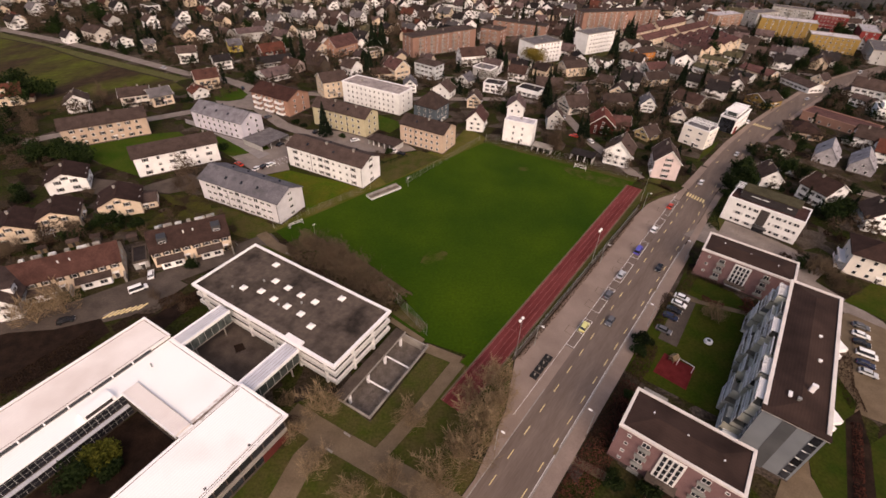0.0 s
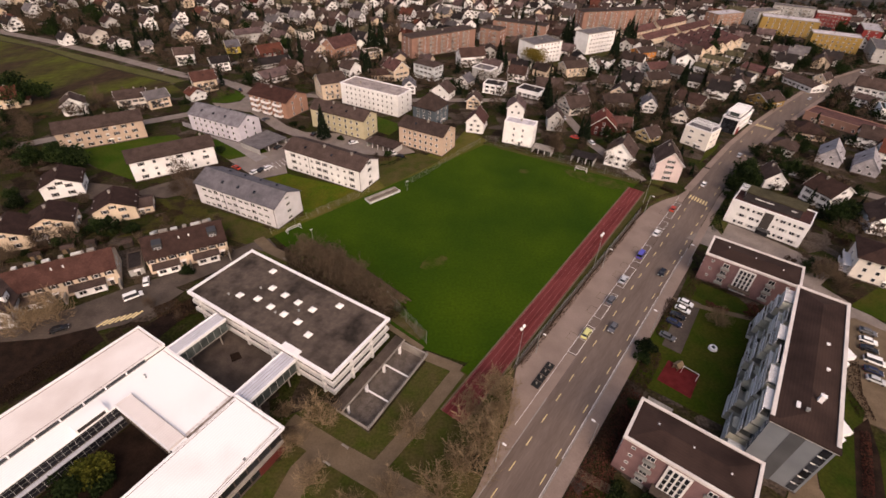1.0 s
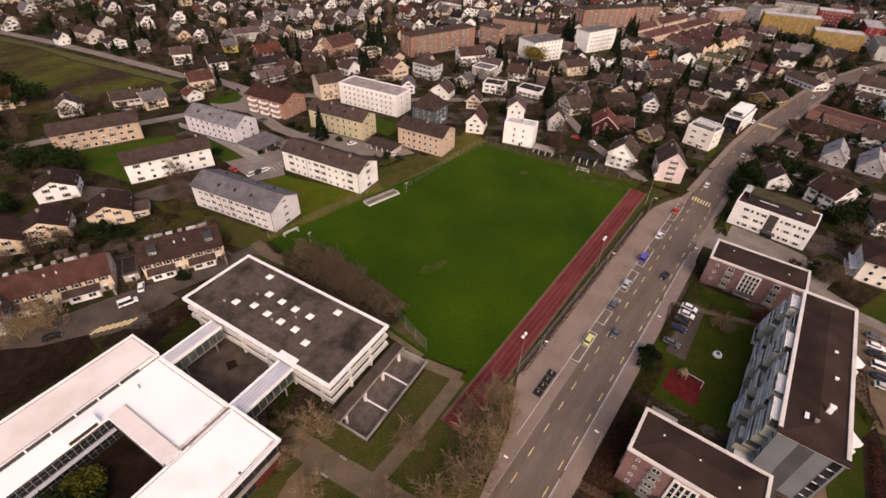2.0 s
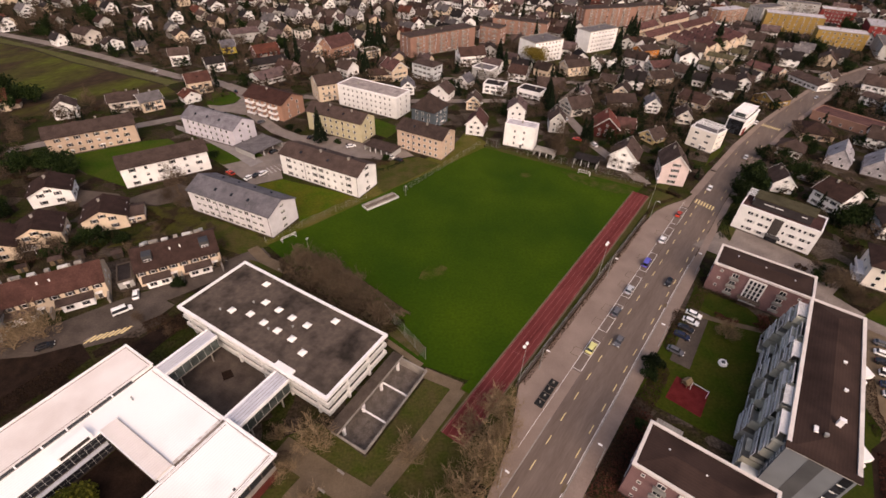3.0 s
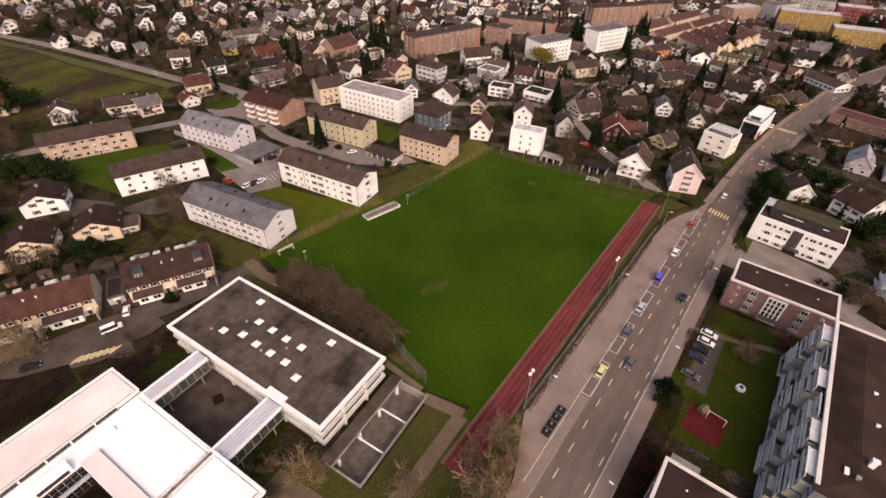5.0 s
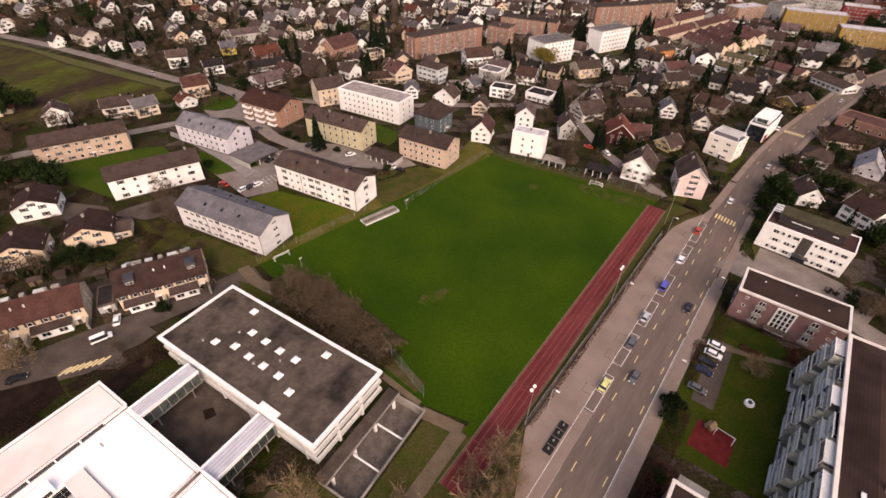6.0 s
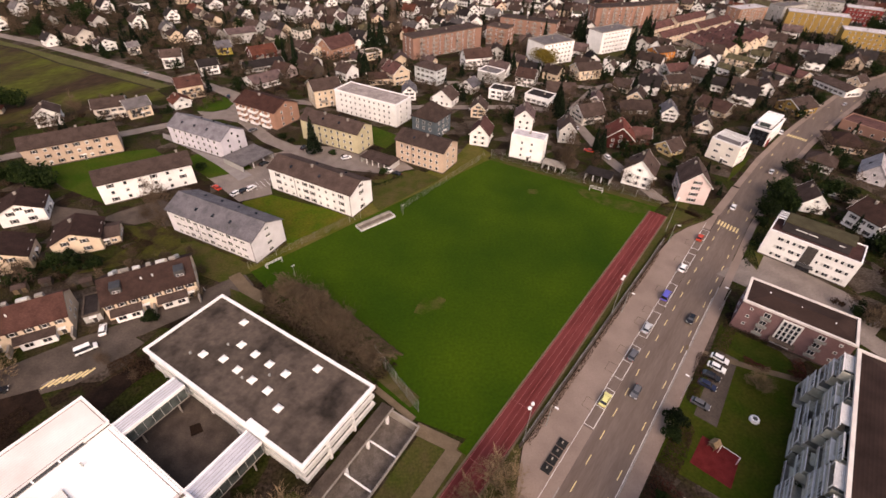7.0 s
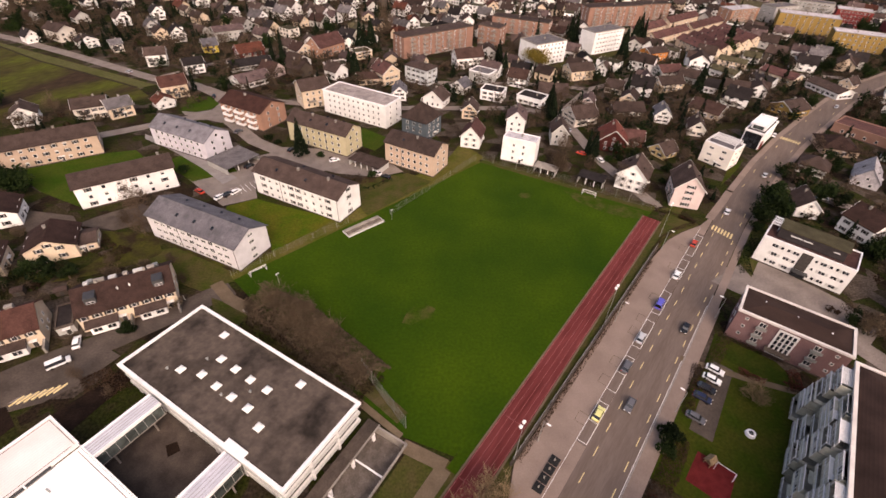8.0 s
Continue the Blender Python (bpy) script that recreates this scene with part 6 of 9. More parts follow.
# ---------------------------------------------------------------- houses of the town
SIZES = {"w": (11.0, 13.0, 5.0, 3.0), "s": (9.0, 8.0, 4.4, 3.6), "m": (11.5, 9.5, 5.6, 4.2), "l": (17.0, 11.5, 6.8, 4.4), "f": (13.0, 10.0, 6.2, 0)}
WORDS = {"dark": "dark timber", "darkred": "dark red timber"}
FIRST = {}
TAKEN = []


def home(wall, roof, size, x, y, rot):
    """A small house; alike ones share their meshes."""
    key = (wall, roof, size)
    TAKEN.append((x, y, 10 if size != "l" else 13))
    if key in FIRST:
        return copy_thing(FIRST[key], pose(x, y, -0.03, 0, 0, rot))
    L, W, eave, rise = SIZES[size]
    lab = "%s house with %s %s" % (WORDS.get(wall, wall + " plastered"), roof, "flat roof and pale edge" if size == "f" else "tiled gable roof")
    made = FIRST[key] = building("house", lab, x, y, rot, L, W, eave, "wall_" + wall, "roof_" + roof, roof="flat" if size == "f" else "gable", rise=rise, over=0.7 if size != "f" else 0.1,
                          levels=2 if size != "s" else 1, long_n=2 if size != "l" else 4, end_n=2, plinth=False, style="shutter" if size in "mlw" else "plain", chimneys=((0.3, 0.7),), group="town houses")
    if size in "ml":
        b = bmesh.new()
        box(b, -1.4, -W / 2 + 0.6, eave - 0.2, 1.4, -0.3, eave + rise * 0.72)
        dormer = part("dormer", b, M["wall_" + wall], made, m=pose(-L * 0.12, 0, 0))
        b = bmesh.new()
        box(b, -1.7, -W / 2 + 0.25, eave + rise * 0.72, 1.7, -0.2, eave + rise * 0.72 + 0.2)
        part("dormer_roof", b, M["roof_" + roof], dormer)
        put("window", window_mesh(1.6, 1.0, "plain"), dormer, pose(0, -W / 2 + 0.6, eave + 0.9))
        b = bmesh.new()
        box(b, L / 2, -W * 0.2, 0, L / 2 + 3.4, W * 0.36, 2.5)
        wing = part("annex", b, M["wall_" + wall], made, "low side annex")
        b = bmesh.new()
        vs = [b.verts.new(q) for q in ((L / 2, -W * 0.26, 3.5), (L / 2, W * 0.42, 3.5), (L / 2 + 3.9, W * 0.42, 2.4), (L / 2 + 3.9, -W * 0.26, 2.4))]
        lo = [b.verts.new((v.co.x, v.co.y, v.co.z - 0.2)) for v in vs]
        b.faces.new(vs)
        b.faces.new(lo[::-1])
        for i in range(4):
            b.faces.new((vs[i], lo[i], lo[(i + 1) % 4], vs[(i + 1) % 4]))
        part("annex_roof", b, M["roof_" + roof], wing)
    if size == "f" and wall == "white":
        b = bmesh.new()
        box(b, -L * 0.3, -W * 0.28, eave, L * 0.22, W * 0.3, eave + 2.5)
        box(b, -L * 0.34, -W * 0.34, eave + 2.5, L * 0.26, W * 0.36, eave + 2.75)
        part("set_back_storey", b, M["wall_" + wall], made)
    return made


def cottage(label, form, wall, roof, x, y, rot, L, W, eave, rise, ends_n=0, win_w=1.15):
    """A detached house of its own size. form: g, its gable wall looks at the pitch (-x); l, its long wall does (-y); h hipped; f flat."""
    TAKEN.append((x, y, max(L, W) * 0.72))
    shape = {"g": "gable", "l": "gable", "h": "hip", "f": "flat"}[form]
    lv = 3 if eave > 7.4 else (2 if eave > 4.2 else 1)
    st = min(2.8, (eave - 0.5) / lv)
    win = (win_w, min(1.35, st - 0.75))
    style = ("shutter", "plain", "shutter_lt", "shutter")[int(abs(x * 3 + y)) % 4]
    front = max(2, round(L / 3.6))
    made = building("house", label, x, y, rot, L, W, eave, "wall_" + wall, "roof_" + roof, roof=shape, rise=rise, over=0.65 if form != "f" else 0.12, levels=lv, storey=st, long_n=front, end_n=ends_n or max(2, round(W / 4.2)), win=win, style=style,
                    chimneys=((0.35, 0.8),) if form != "f" else ((0.3, 0.5),), plinth=False, sides="s" if form != "g" else "sn", ends="w" if form == "g" else "ew", hatches=(int(abs(x + y)) % 3) if form in "gl" else 0, door="s", sill=0.85,
                    parapet="pink_edge" if wall != "white" else "white_metal", group="town houses")
    if form in "gl":
        k = rise / (W / 2)
        for sx in (-1, 1):
            b = bmesh.new()
            for sy in (-1, 1):
                q = [(0, 0, eave + rise - 0.05), (0, sy * (W / 2 + 0.65), eave - k * 0.65 - 0.05), (0, sy * (W / 2 + 0.65), eave - k * 0.65 + 0.26), (0, 0, eave + rise + 0.3)]
                va, vb = [b.verts.new((sx * (L / 2 + 0.66), p[1], p[2])) for p in q], [b.verts.new((sx * (L / 2 + 0.72), p[1], p[2])) for p in q]
                b.faces.new(va)
                b.faces.new(vb[::-1])
                for i in range(4):
                    b.faces.new((va[i], va[(i + 1) % 4], vb[(i + 1) % 4], vb[i]))
            part("barge_board", b, M["frame" if wall != "dark" else "shutter"], made)
        if form == "l" and eave > 4.5:
            b = bmesh.new()
            box(b, -1.9, -1.5, -0.15, 1.9, 0.05, 0)
            box(b, -1.9, -1.5, 0, 1.9, -1.42, 0.95)
            part("balcony", b, M["shutter" if int(abs(x)) % 2 else "concrete"], made, m=face("s", L, W) @ pose(-L * 0.2, 0, 0.5 + st))
    return made


cottage("white plastered house with brown tiled gable roof", "g", "white", "brown", -188.8, 228.2, 123, 10.0, 10.0, 5.4, 3.2)
cottage("beige plastered house with brown tiled saddle roof", "l", "beige", "brown", -165.4, 239.3, 30, 13.5, 11.0, 5.8, 2.6)
cottage("cream plastered house with grey saddle roof", "l", "cream", "grey", -153.9, 241.3, 44, 10.3, 11.0, 5.3, 2.6)
cottage("cream plastered house with red tiled saddle roof", "l", "cream", "russet", -139.5, 267.1, 35, 12.1, 10.0, 6.8, 3.4)
cottage("white plastered house with red tiled gable roof", "g", "white", "red", -138.4, 252.8, 135, 8.0, 8.5, 3.3, 2.4)
cottage("white plastered house with brown tiled saddle roof", "l", "white", "brown", -171.1, 313.1, 24, 10.7, 9.0, 6.8, 3.0)
cottage("white plastered house with dark saddle roof", "l", "white", "dark", -145.2, 303.2, 36, 10.3, 9.0, 5.4, 2.6)
cottage("white plastered house with brown tiled gable roof", "g", "white", "brown", -230.4, 340.7, 141, 9.0, 11.1, 4.3, 2.6)
cottage("beige plastered house with grey saddle roof", "l", "beige", "grey", -207.8, 334.6, 43, 6.3, 8.0, 5.0, 2.0)
cottage("bright lemon-yellow house with slate-grey saddle roof", "l", "lemon", "slate", -151.7, 341.7, 33, 8.5, 10.0, 4.7, 3.0)
cottage("grey plastered house with mauve-brown tiled saddle roof", "l", "grey", "mauve", -150.5, 370.1, 34, 18.8, 13.0, 6.8, 2.0)
cottage("dark red timber house with red tiled saddle roof", "l", "darkred", "red", -122.8, 332.3, 39, 15.7, 11.0, 5.0, 3.6)
cottage("grey plastered house with dark saddle roof", "l", "grey", "dark", -116.6, 314.0, 37, 23.5, 10.0, 3.1, 2.4)
cottage("white plastered house with mauve-brown tiled gable roof", "g", "white", "mauve", -107.1, 288.4, 48, 18.0, 12.9, 3.3, 2.8)
cottage("cream plastered house with chestnut tiled gable roof", "g", "cream", "chestnut", -92.7, 340.4, 139, 11.0, 11.1, 4.7, 3.6)
cottage("apricot-orange plastered house with brick-red tiled saddle roof", "l", "orange", "terrace", -77.5, 346.3, 54, 20.9, 13.0, 6.9, 5.0)
cottage("cream plastered house with olive-brown flat roof", "f", "cream", "olive", -64.9, 316.9, 35, 13.7, 9.0, 3.5, 0.0)
cottage("cream plastered house with olive-brown flat roof", "f", "cream", "olive", -54.1, 342.2, 39, 11.6, 9.0, 4.4, 0.0)
cottage("cream plastered house with brick-red tiled gable roof", "g", "cream", "terrace", -32.9, 299.3, 128, 13.0, 11.0, 7.0, 4.2)
cottage("cream plastered house with chestnut tiled saddle roof", "l", "cream", "chestnut", -42.8, 296.8, 15, 12.0, 8.0, 3.7, 2.2)
cottage("pale grey-blue house with brown tiled hipped roof", "h", "pale", "brown", -12.8, 302.5, -35, 15.8, 10.0, 8.9, 1.8)
cottage("white plastered house with slate-grey gable roof", "g", "white", "slate", -22.9, 276.3, 95, 10.0, 7.0, 4.5, 3.0)
cottage("cream plastered house with brown tiled saddle roof", "l", "cream", "brown", -66.3, 264.6, 32, 14.5, 12.0, 9.2, 3.4)
cottage("white plastered house with chestnut tiled saddle roof", "l", "white", "chestnut", 14.8, 332.4, 21, 17.8, 10.0, 7.1, 4.0)
cottage("white plastered house with slate-grey gable roof", "g", "white", "slate", 10.4, 289.3, 61, 9.0, 8.4, 4.0, 3.0)
cottage("white plastered house with dark flat roof", "f", "white", "dark", 27.9, 280.6, -21, 12.2, 9.0, 5.2, 0.0)
cottage("white plastered house with chestnut tiled saddle roof", "l", "white", "chestnut", 44.1, 303.2, -23, 10.8, 9.0, 5.5, 3.6)
cottage("white plastered house with dark flat roof", "f", "white", "dark", 49.0, 277.0, -33, 14.2, 10.0, 3.9, 0.0)
cottage("white plastered house with mauve-brown tiled gable roof", "g", "white", "mauve", 36.6, 243.5, 80, 11.0, 8.6, 6.6, 3.6)
cottage("cream plastered house with brown tiled gable roof", "g", "cream", "brown", 14.7, 255.9, 82, 9.0, 7.3, 4.6, 3.2)
cottage("white plastered house with brown tiled gable roof", "g", "white", "brown", -2.8, 269.8, 68, 10.0, 11.0, 4.2, 4.0)
cottage("cream plastered house with brown tiled saddle roof", "l", "cream", "brown", 82.1, 319.5, 21, 16.0, 10.0, 6.0, 3.0)
cottage("white plastered house with brown tiled gable roof", "g", "white", "brown", 100.0, 329.1, 61, 8.0, 6.0, 4.4, 2.6)
cottage("beige plastered house with brown tiled saddle roof", "l", "beige", "brown", 99.8, 300.0, -27, 9.2, 11.0, 3.4, 2.8)
cottage("cream plastered house with brown tiled gable roof", "g", "cream", "brown", 104.0, 284.6, 64, 11.0, 8.7, 2.7, 3.4)
cottage("beige plastered house with brown tiled saddle roof", "l", "beige", "brown", 69.9, 254.2, 24, 13.4, 11.0, 4.6, 4.0)
cottage("dark timber house with brown tiled saddle roof", "l", "dark", "brown", 61.0, 286.6, -6, 14.7, 12.0, 3.6, 4.0)
cottage("pale pink plastered house with mauve-brown tiled gable roof", "g", "pink", "mauve", 79.4, 278.0, 71, 10.0, 6.3, 2.9, 2.6)
cottage("dark timber house with brown tiled saddle roof", "l", "dark", "brown", 96.6, 267.3, 7, 16.3, 10.0, 3.2, 3.0)
cottage("white plastered house with brick-red tiled gable roof", "g", "white", "terrace", 15.0, 225.7, 77, 11.0, 8.6, 5.5, 4.4)
cottage("dark red timber chalet with brick-red tiled gable roof", "g", "oxblood", "brick", 79.0, 228.0, 77, 12.0, 11.6, 5.4, 4.8)
cottage("dark red timber side house with brick-red roof", "l", "darkred", "terrace", 89.6, 231.6, -8, 8.6, 7.6, 3.6, 3.2)
cottage("white plastered house with brown tiled gable roof", "g", "white", "brown", 78.6, 194.2, 62, 11.0, 11.2, 6.5, 5.0)
cottage("straw-yellow plastered house with brown tiled gable roof", "g", "straw", "brown", 100.8, 221.9, 33, 9.0, 8.3, 2.9, 3.2)
cottage("grey plastered house with brown tiled gable roof", "g", "grey", "brown", 55.2, 231.9, 84, 11.0, 7.4, 6.1, 4.0)
cottage("pale pink plastered house with brown tiled gable roof", "g", "pink", "brown", 95.5, 184.8, 76, 13.0, 10.3, 8.1, 5.0, 1, 2.0)
cottage("white plastered house with brown tiled hipped roof", "h", "white", "brown", 162.8, 212.2, -39, 10.5, 11.0, 3.7, 3.4)
cottage("peach-coloured house with chestnut tiled hipped roof", "h", "peach", "chestnut", 186.3, 234.0, -16, 14.7, 15.0, 3.3, 4.0)
cottage("white plastered house with brown tiled gable roof", "g", "white", "brown", 139.6, 180.1, 74, 11.0, 7.8, 4.2, 3.6)
cottage("white plastered house with chestnut tiled gable roof", "g", "white", "chestnut", 153.6, 166.2, 112, 11.0, 13.0, 6.2, 3.8)
cottage("tangerine orange house with brown tiled saddle roof", "l", "tangerine", "brown", 142.4, 362.4, 25, 15.8, 10.0, 6.1, 2.4)
cottage("grey plastered house with brick-red tiled saddle roof", "l", "grey", "terrace", 140.5, 330.0, 18, 15.4, 10.0, 4.3, 2.8)
cottage("cream plastered house with brown tiled saddle roof", "l", "cream", "brown", 132.2, 306.0, 16, 15.7, 10.0, 4.8, 3.0)
cottage("cream plastered house with olive-brown saddle roof", "l", "cream", "olive", 192.3, 352.5, -37, 16.6, 9.0, 5.0, 1.6)
cottage("white plastered house with olive-brown saddle roof", "l", "white", "olive", 178.4, 332.9, -52, 16.2, 9.0, 4.1, 1.6)
cottage("white plastered house with olive-brown saddle roof", "l", "white", "olive", 212.1, 367.3, -25, 10.3, 9.0, 4.3, 2.2)
cottage("cream plastered house with brick-red tiled saddle roof", "l", "cream", "terrace", 214.1, 332.6, -58, 21.4, 12.0, 3.7, 2.4)
cottage("white plastered house with dark saddle roof", "l", "white", "dark", 196.6, 320.5, -52, 12.7, 10.0, 4.0, 1.8)
cottage("cream plastered house with chestnut tiled saddle roof", "l", "cream", "chestnut", 141.4, 270.6, -47, 15.5, 12.0, 3.6, 3.4)
cottage("ochre yellow house with brown tiled gable roof", "g", "ochre", "brown", 188.6, 277.5, 26, 15.0, 13.5, 3.7, 3.4)
cottage("white plastered house with brown tiled saddle roof", "l", "white", "brown", 232.0, 311.9, -74, 22.8, 12.0, 3.6, 2.0)
cottage("white plastered house with mauve-brown tiled gable roof", "g", "white", "mauve", 251.0, 368.2, 80, 10.0, 9.8, 3.9, 2.6)
cottage("cream plastered house with brown tiled gable roof", "g", "cream", "brown", 251.4, 322.8, 32, 10.0, 7.2, 3.3, 2.8)
cottage("white plastered house with brown tiled saddle roof", "l", "white", "brown", 251.4, 280.9, -61, 11.2, 11.0, 4.4, 1.4)
cottage("white plastered house with slate-grey gable roof", "g", "white", "slate", 113.2, 260.6, 77, 10.0, 7.6, 4.4, 3.6)
cottage("off-white plastered house with brown tiled gable roof", "g", "offwhite", "brown", 125.8, 247.5, 72, 11.0, 7.4, 3.7, 3.6)
home("white", "brown", "m", -237.6, 394.6, 135)
home("white", "dark", "m", -221.6, 415.2, 127)
home("grey", "grey", "m", -205.6, 375.9, 123)
home("white", "dark", "m", -181.9, 362.7, 121)
home("cream", "red", "m", -226.6, 232.7, 28)
home("white", "dark", "m", -167.2, 424.3, 125)
home("white", "grey", "m", -144.0, 413.7, 152)
home("white", "grey", "m", -129.8, 430.5, 152)
home("cream", "brown", "s", -110.6, 409.9, 148)
home("white", "grey", "m", -80.6, 438.8, 149)
home("grey", "grey", "f", 23.3, 306.9, 147)
home("white", "dark", "m", 164.0, 286.1, 144)
home("white", "dark", "m", 242.0, 353.4, 149)
home("white", "brown", "m", 211.4, 222.1, 146)
home("white", "brown", "m", 163.0, 148.4, 70)
home("cream", "chestnut", "w", -140.7, 121.4, 114)
home("cream", "chestnut", "w", -132.1, 129.3, 117)
home("white", "chestnut", "w", -145.0, 154.0, 118)
home("cream", "chestnut", "w", -116.7, 139.8, 115)
home("white", "brown", "m", -119.9, 89.2, 110)
home("white", "dark", "m", -288.8, 438.6, 141)
home("white", "grey", "m", -347.5, 421.3, 148)
home("white", "dark", "m", -331.6, 377.6, 148)
home("white", "dark", "s", -270.3, 346.0, 147)
home("white", "brown", "m", -111.3, 480.6, 112)
home("white", "dark", "m", -84.0, 475.4, 147)
home("white", "red", "m", -38.1, 459.4, 152)
home("grey", "brown", "m", -22.2, 448.5, 152)
home("cream", "grey", "m", -5.1, 469.8, 149)
home("white", "brown", "m", 15.6, 468.6, 92)
home("cream", "red", "m", 39.8, 482.5, 91)
home("white", "grey", "m", 117.2, 511.5, 150)
home("white", "brown", "m", 225.7, 509.8, 59)
home("grey", "brown", "m", 242.7, 403.9, 146)
home("white", "brown", "m", 274.3, 403.2, 144)
home("white", "brown", "m", 179.9, 366.7, 149)
home("grey", "dark", "m", 282.4, 365.6, 149)
home("dark", "brown", "m", 231.8, 373.6, 144)

# the rest of the town beyond: plots along the same street grid
BLOCKED = []
BLOCKED += [(-146, 139, 9), (-160, 148, 12), (-168, 156, 9), (-158, 259, 12), (-205, 340, 9), (-290, 370, 12), (-190, 206, 13), (-200, 196, 12), (-146, 254, 9), (-82, 119, 17)]
BLOCKED += [(-112, 101, 20), (-96, 111, 10), (-100, 128, 12), (-128, 96, 14), (15, 150, 95), (-60, 195, 62), (-105, 190, 62), (-20, 250, 30), (80, 70, 55), (120, 148, 22)]
BLOCKED += [(-40, 80, 60), (-155, 200, 24), (-40, 252, 24), (-88, 240, 20), (-7, 362, 30), (15, 372, 20), (-25, 352, 16), (64, 350, 20), (110, 380, 22), (33, 385, 14)]
BLOCKED += [(58, 416, 25), (135, 453, 28), (178, 482, 20), (300, 456, 26), (312, 410, 22), (352, 478, 22), (372, 440, 22), (340, 388, 28), (204, 402, 36), (170, 414, 22)]
BLOCKED += [(205, 455, 30), (158, 428, 20), (150, 240, 16), (186, 200, 20), (143, 121, 16), (122, 214, 12), (106, 196, 9), (112, 203, 9), (214, 246, 20), (258, 487, 20), (297, 494, 20), (345, 525, 22)]
BLOCKED += [(98, 186, 12), (-8, 233, 12)]
MEADOW = [(-150, 280), (-160, 294), (-342, 380), (-430, 412), (-640, 330), (-520, 180), (-330, 185), (-225, 214), (-185, 226)]


def inside(p, poly):
    c, j = False, len(poly) - 1
    for i in range(len(poly)):
        (xi, yi), (xj, yj) = poly[i], poly[j]
        if (yi > p[1]) != (yj > p[1]) and p[0] < (xj - xi) * (p[1] - yi) / (yj - yi) + xi:
            c = not c
        j = i
    return c


def near_line(p, pts, d):
    q = Vector(p)
    for a, b in zip(pts, pts[1:]):
        a, b = Vector(a), Vector(b)
        t = max(0, min(1, (q - a).dot(b - a) / (b - a).length_squared))
        if (q - a.lerp(b, t)).length < d:
            return True
    return False


def free(p, r):
    if inside(p, MEADOW) or near_line(p, ROAD, 8 + r):
        return False
    if any((p[0] - x) ** 2 + (p[1] - y) ** 2 < (q + r * 0.5) ** 2 for x, y, q in BLOCKED):
        return False
    if any(near_line(p, pts, half + r) for nm, pts, half in STREETS):
        return False
    return all((p[0] - x) ** 2 + (p[1] - y) ** 2 > (q * 0.62 + r) ** 2 for x, y, q in TAKEN)


rng = random.Random(11)
near_made = 0
FAR = []
KINDS = [("white", "brown", "m"), ("white", "dark", "m"), ("cream", "brown", "m"), ("white", "red", "m"), ("white", "brown", "s"), ("cream", "red", "m"), ("white", "grey", "m"), ("grey", "brown", "m"),
         ("white", "olive", "f"), ("cream", "mauve", "s"), ("white", "brown", "l"), ("white", "dark", "s"), ("grey", "chestnut", "m"), ("dark", "brown", "m"), ("white", "mauve", "m"), ("beige", "olive", "l"), ("pink", "chestnut", "m")]
WEIGHT = [6, 4, 3, 2, 4, 1, 2, 3, 4, 3, 3, 3, 2, 2, 5, 2, 2]
for iy in range(47):
    for ix in range(-37, 50):
        u, v = ix * 18.0 + (iy % 2) * 8, 60 + iy * 15.5
        x = u * 0.87 + (v - 200) * 0.06 + rng.uniform(-4, 4)
        y = v - u * 0.10 + rng.uniform(-4, 4)
        pick, turn, gab = rng.choices(KINDS, WEIGHT)[0], rng.uniform(-7, 7), rng.random()
        if not (-0.86 * y - 60 < x < 0.95 * y + 40) or y > 660 or y < 95 or (y > 575 - 0.09 * (x - 260) and x > 230):
            continue
        if y < 296 and -215 < x < 205:
            continue
        thin = 0.62 if x < -150 and y < 500 else (0.24 if x > 120 else 0.12)
        if rng.random() < thin or not free((x, y), 6.2):
            continue
        rot = (96 - 0.15 * x if gab < 0.36 else (30 if x < -125 and y < 240 else 148)) + turn
        if near_made < 14 and y < 300:
            near_made += 1
            home(*pick, x, y, rot)
        else:
            TAKEN.append((x, y, 10))
            FAR.append((pick, x, y, rot))


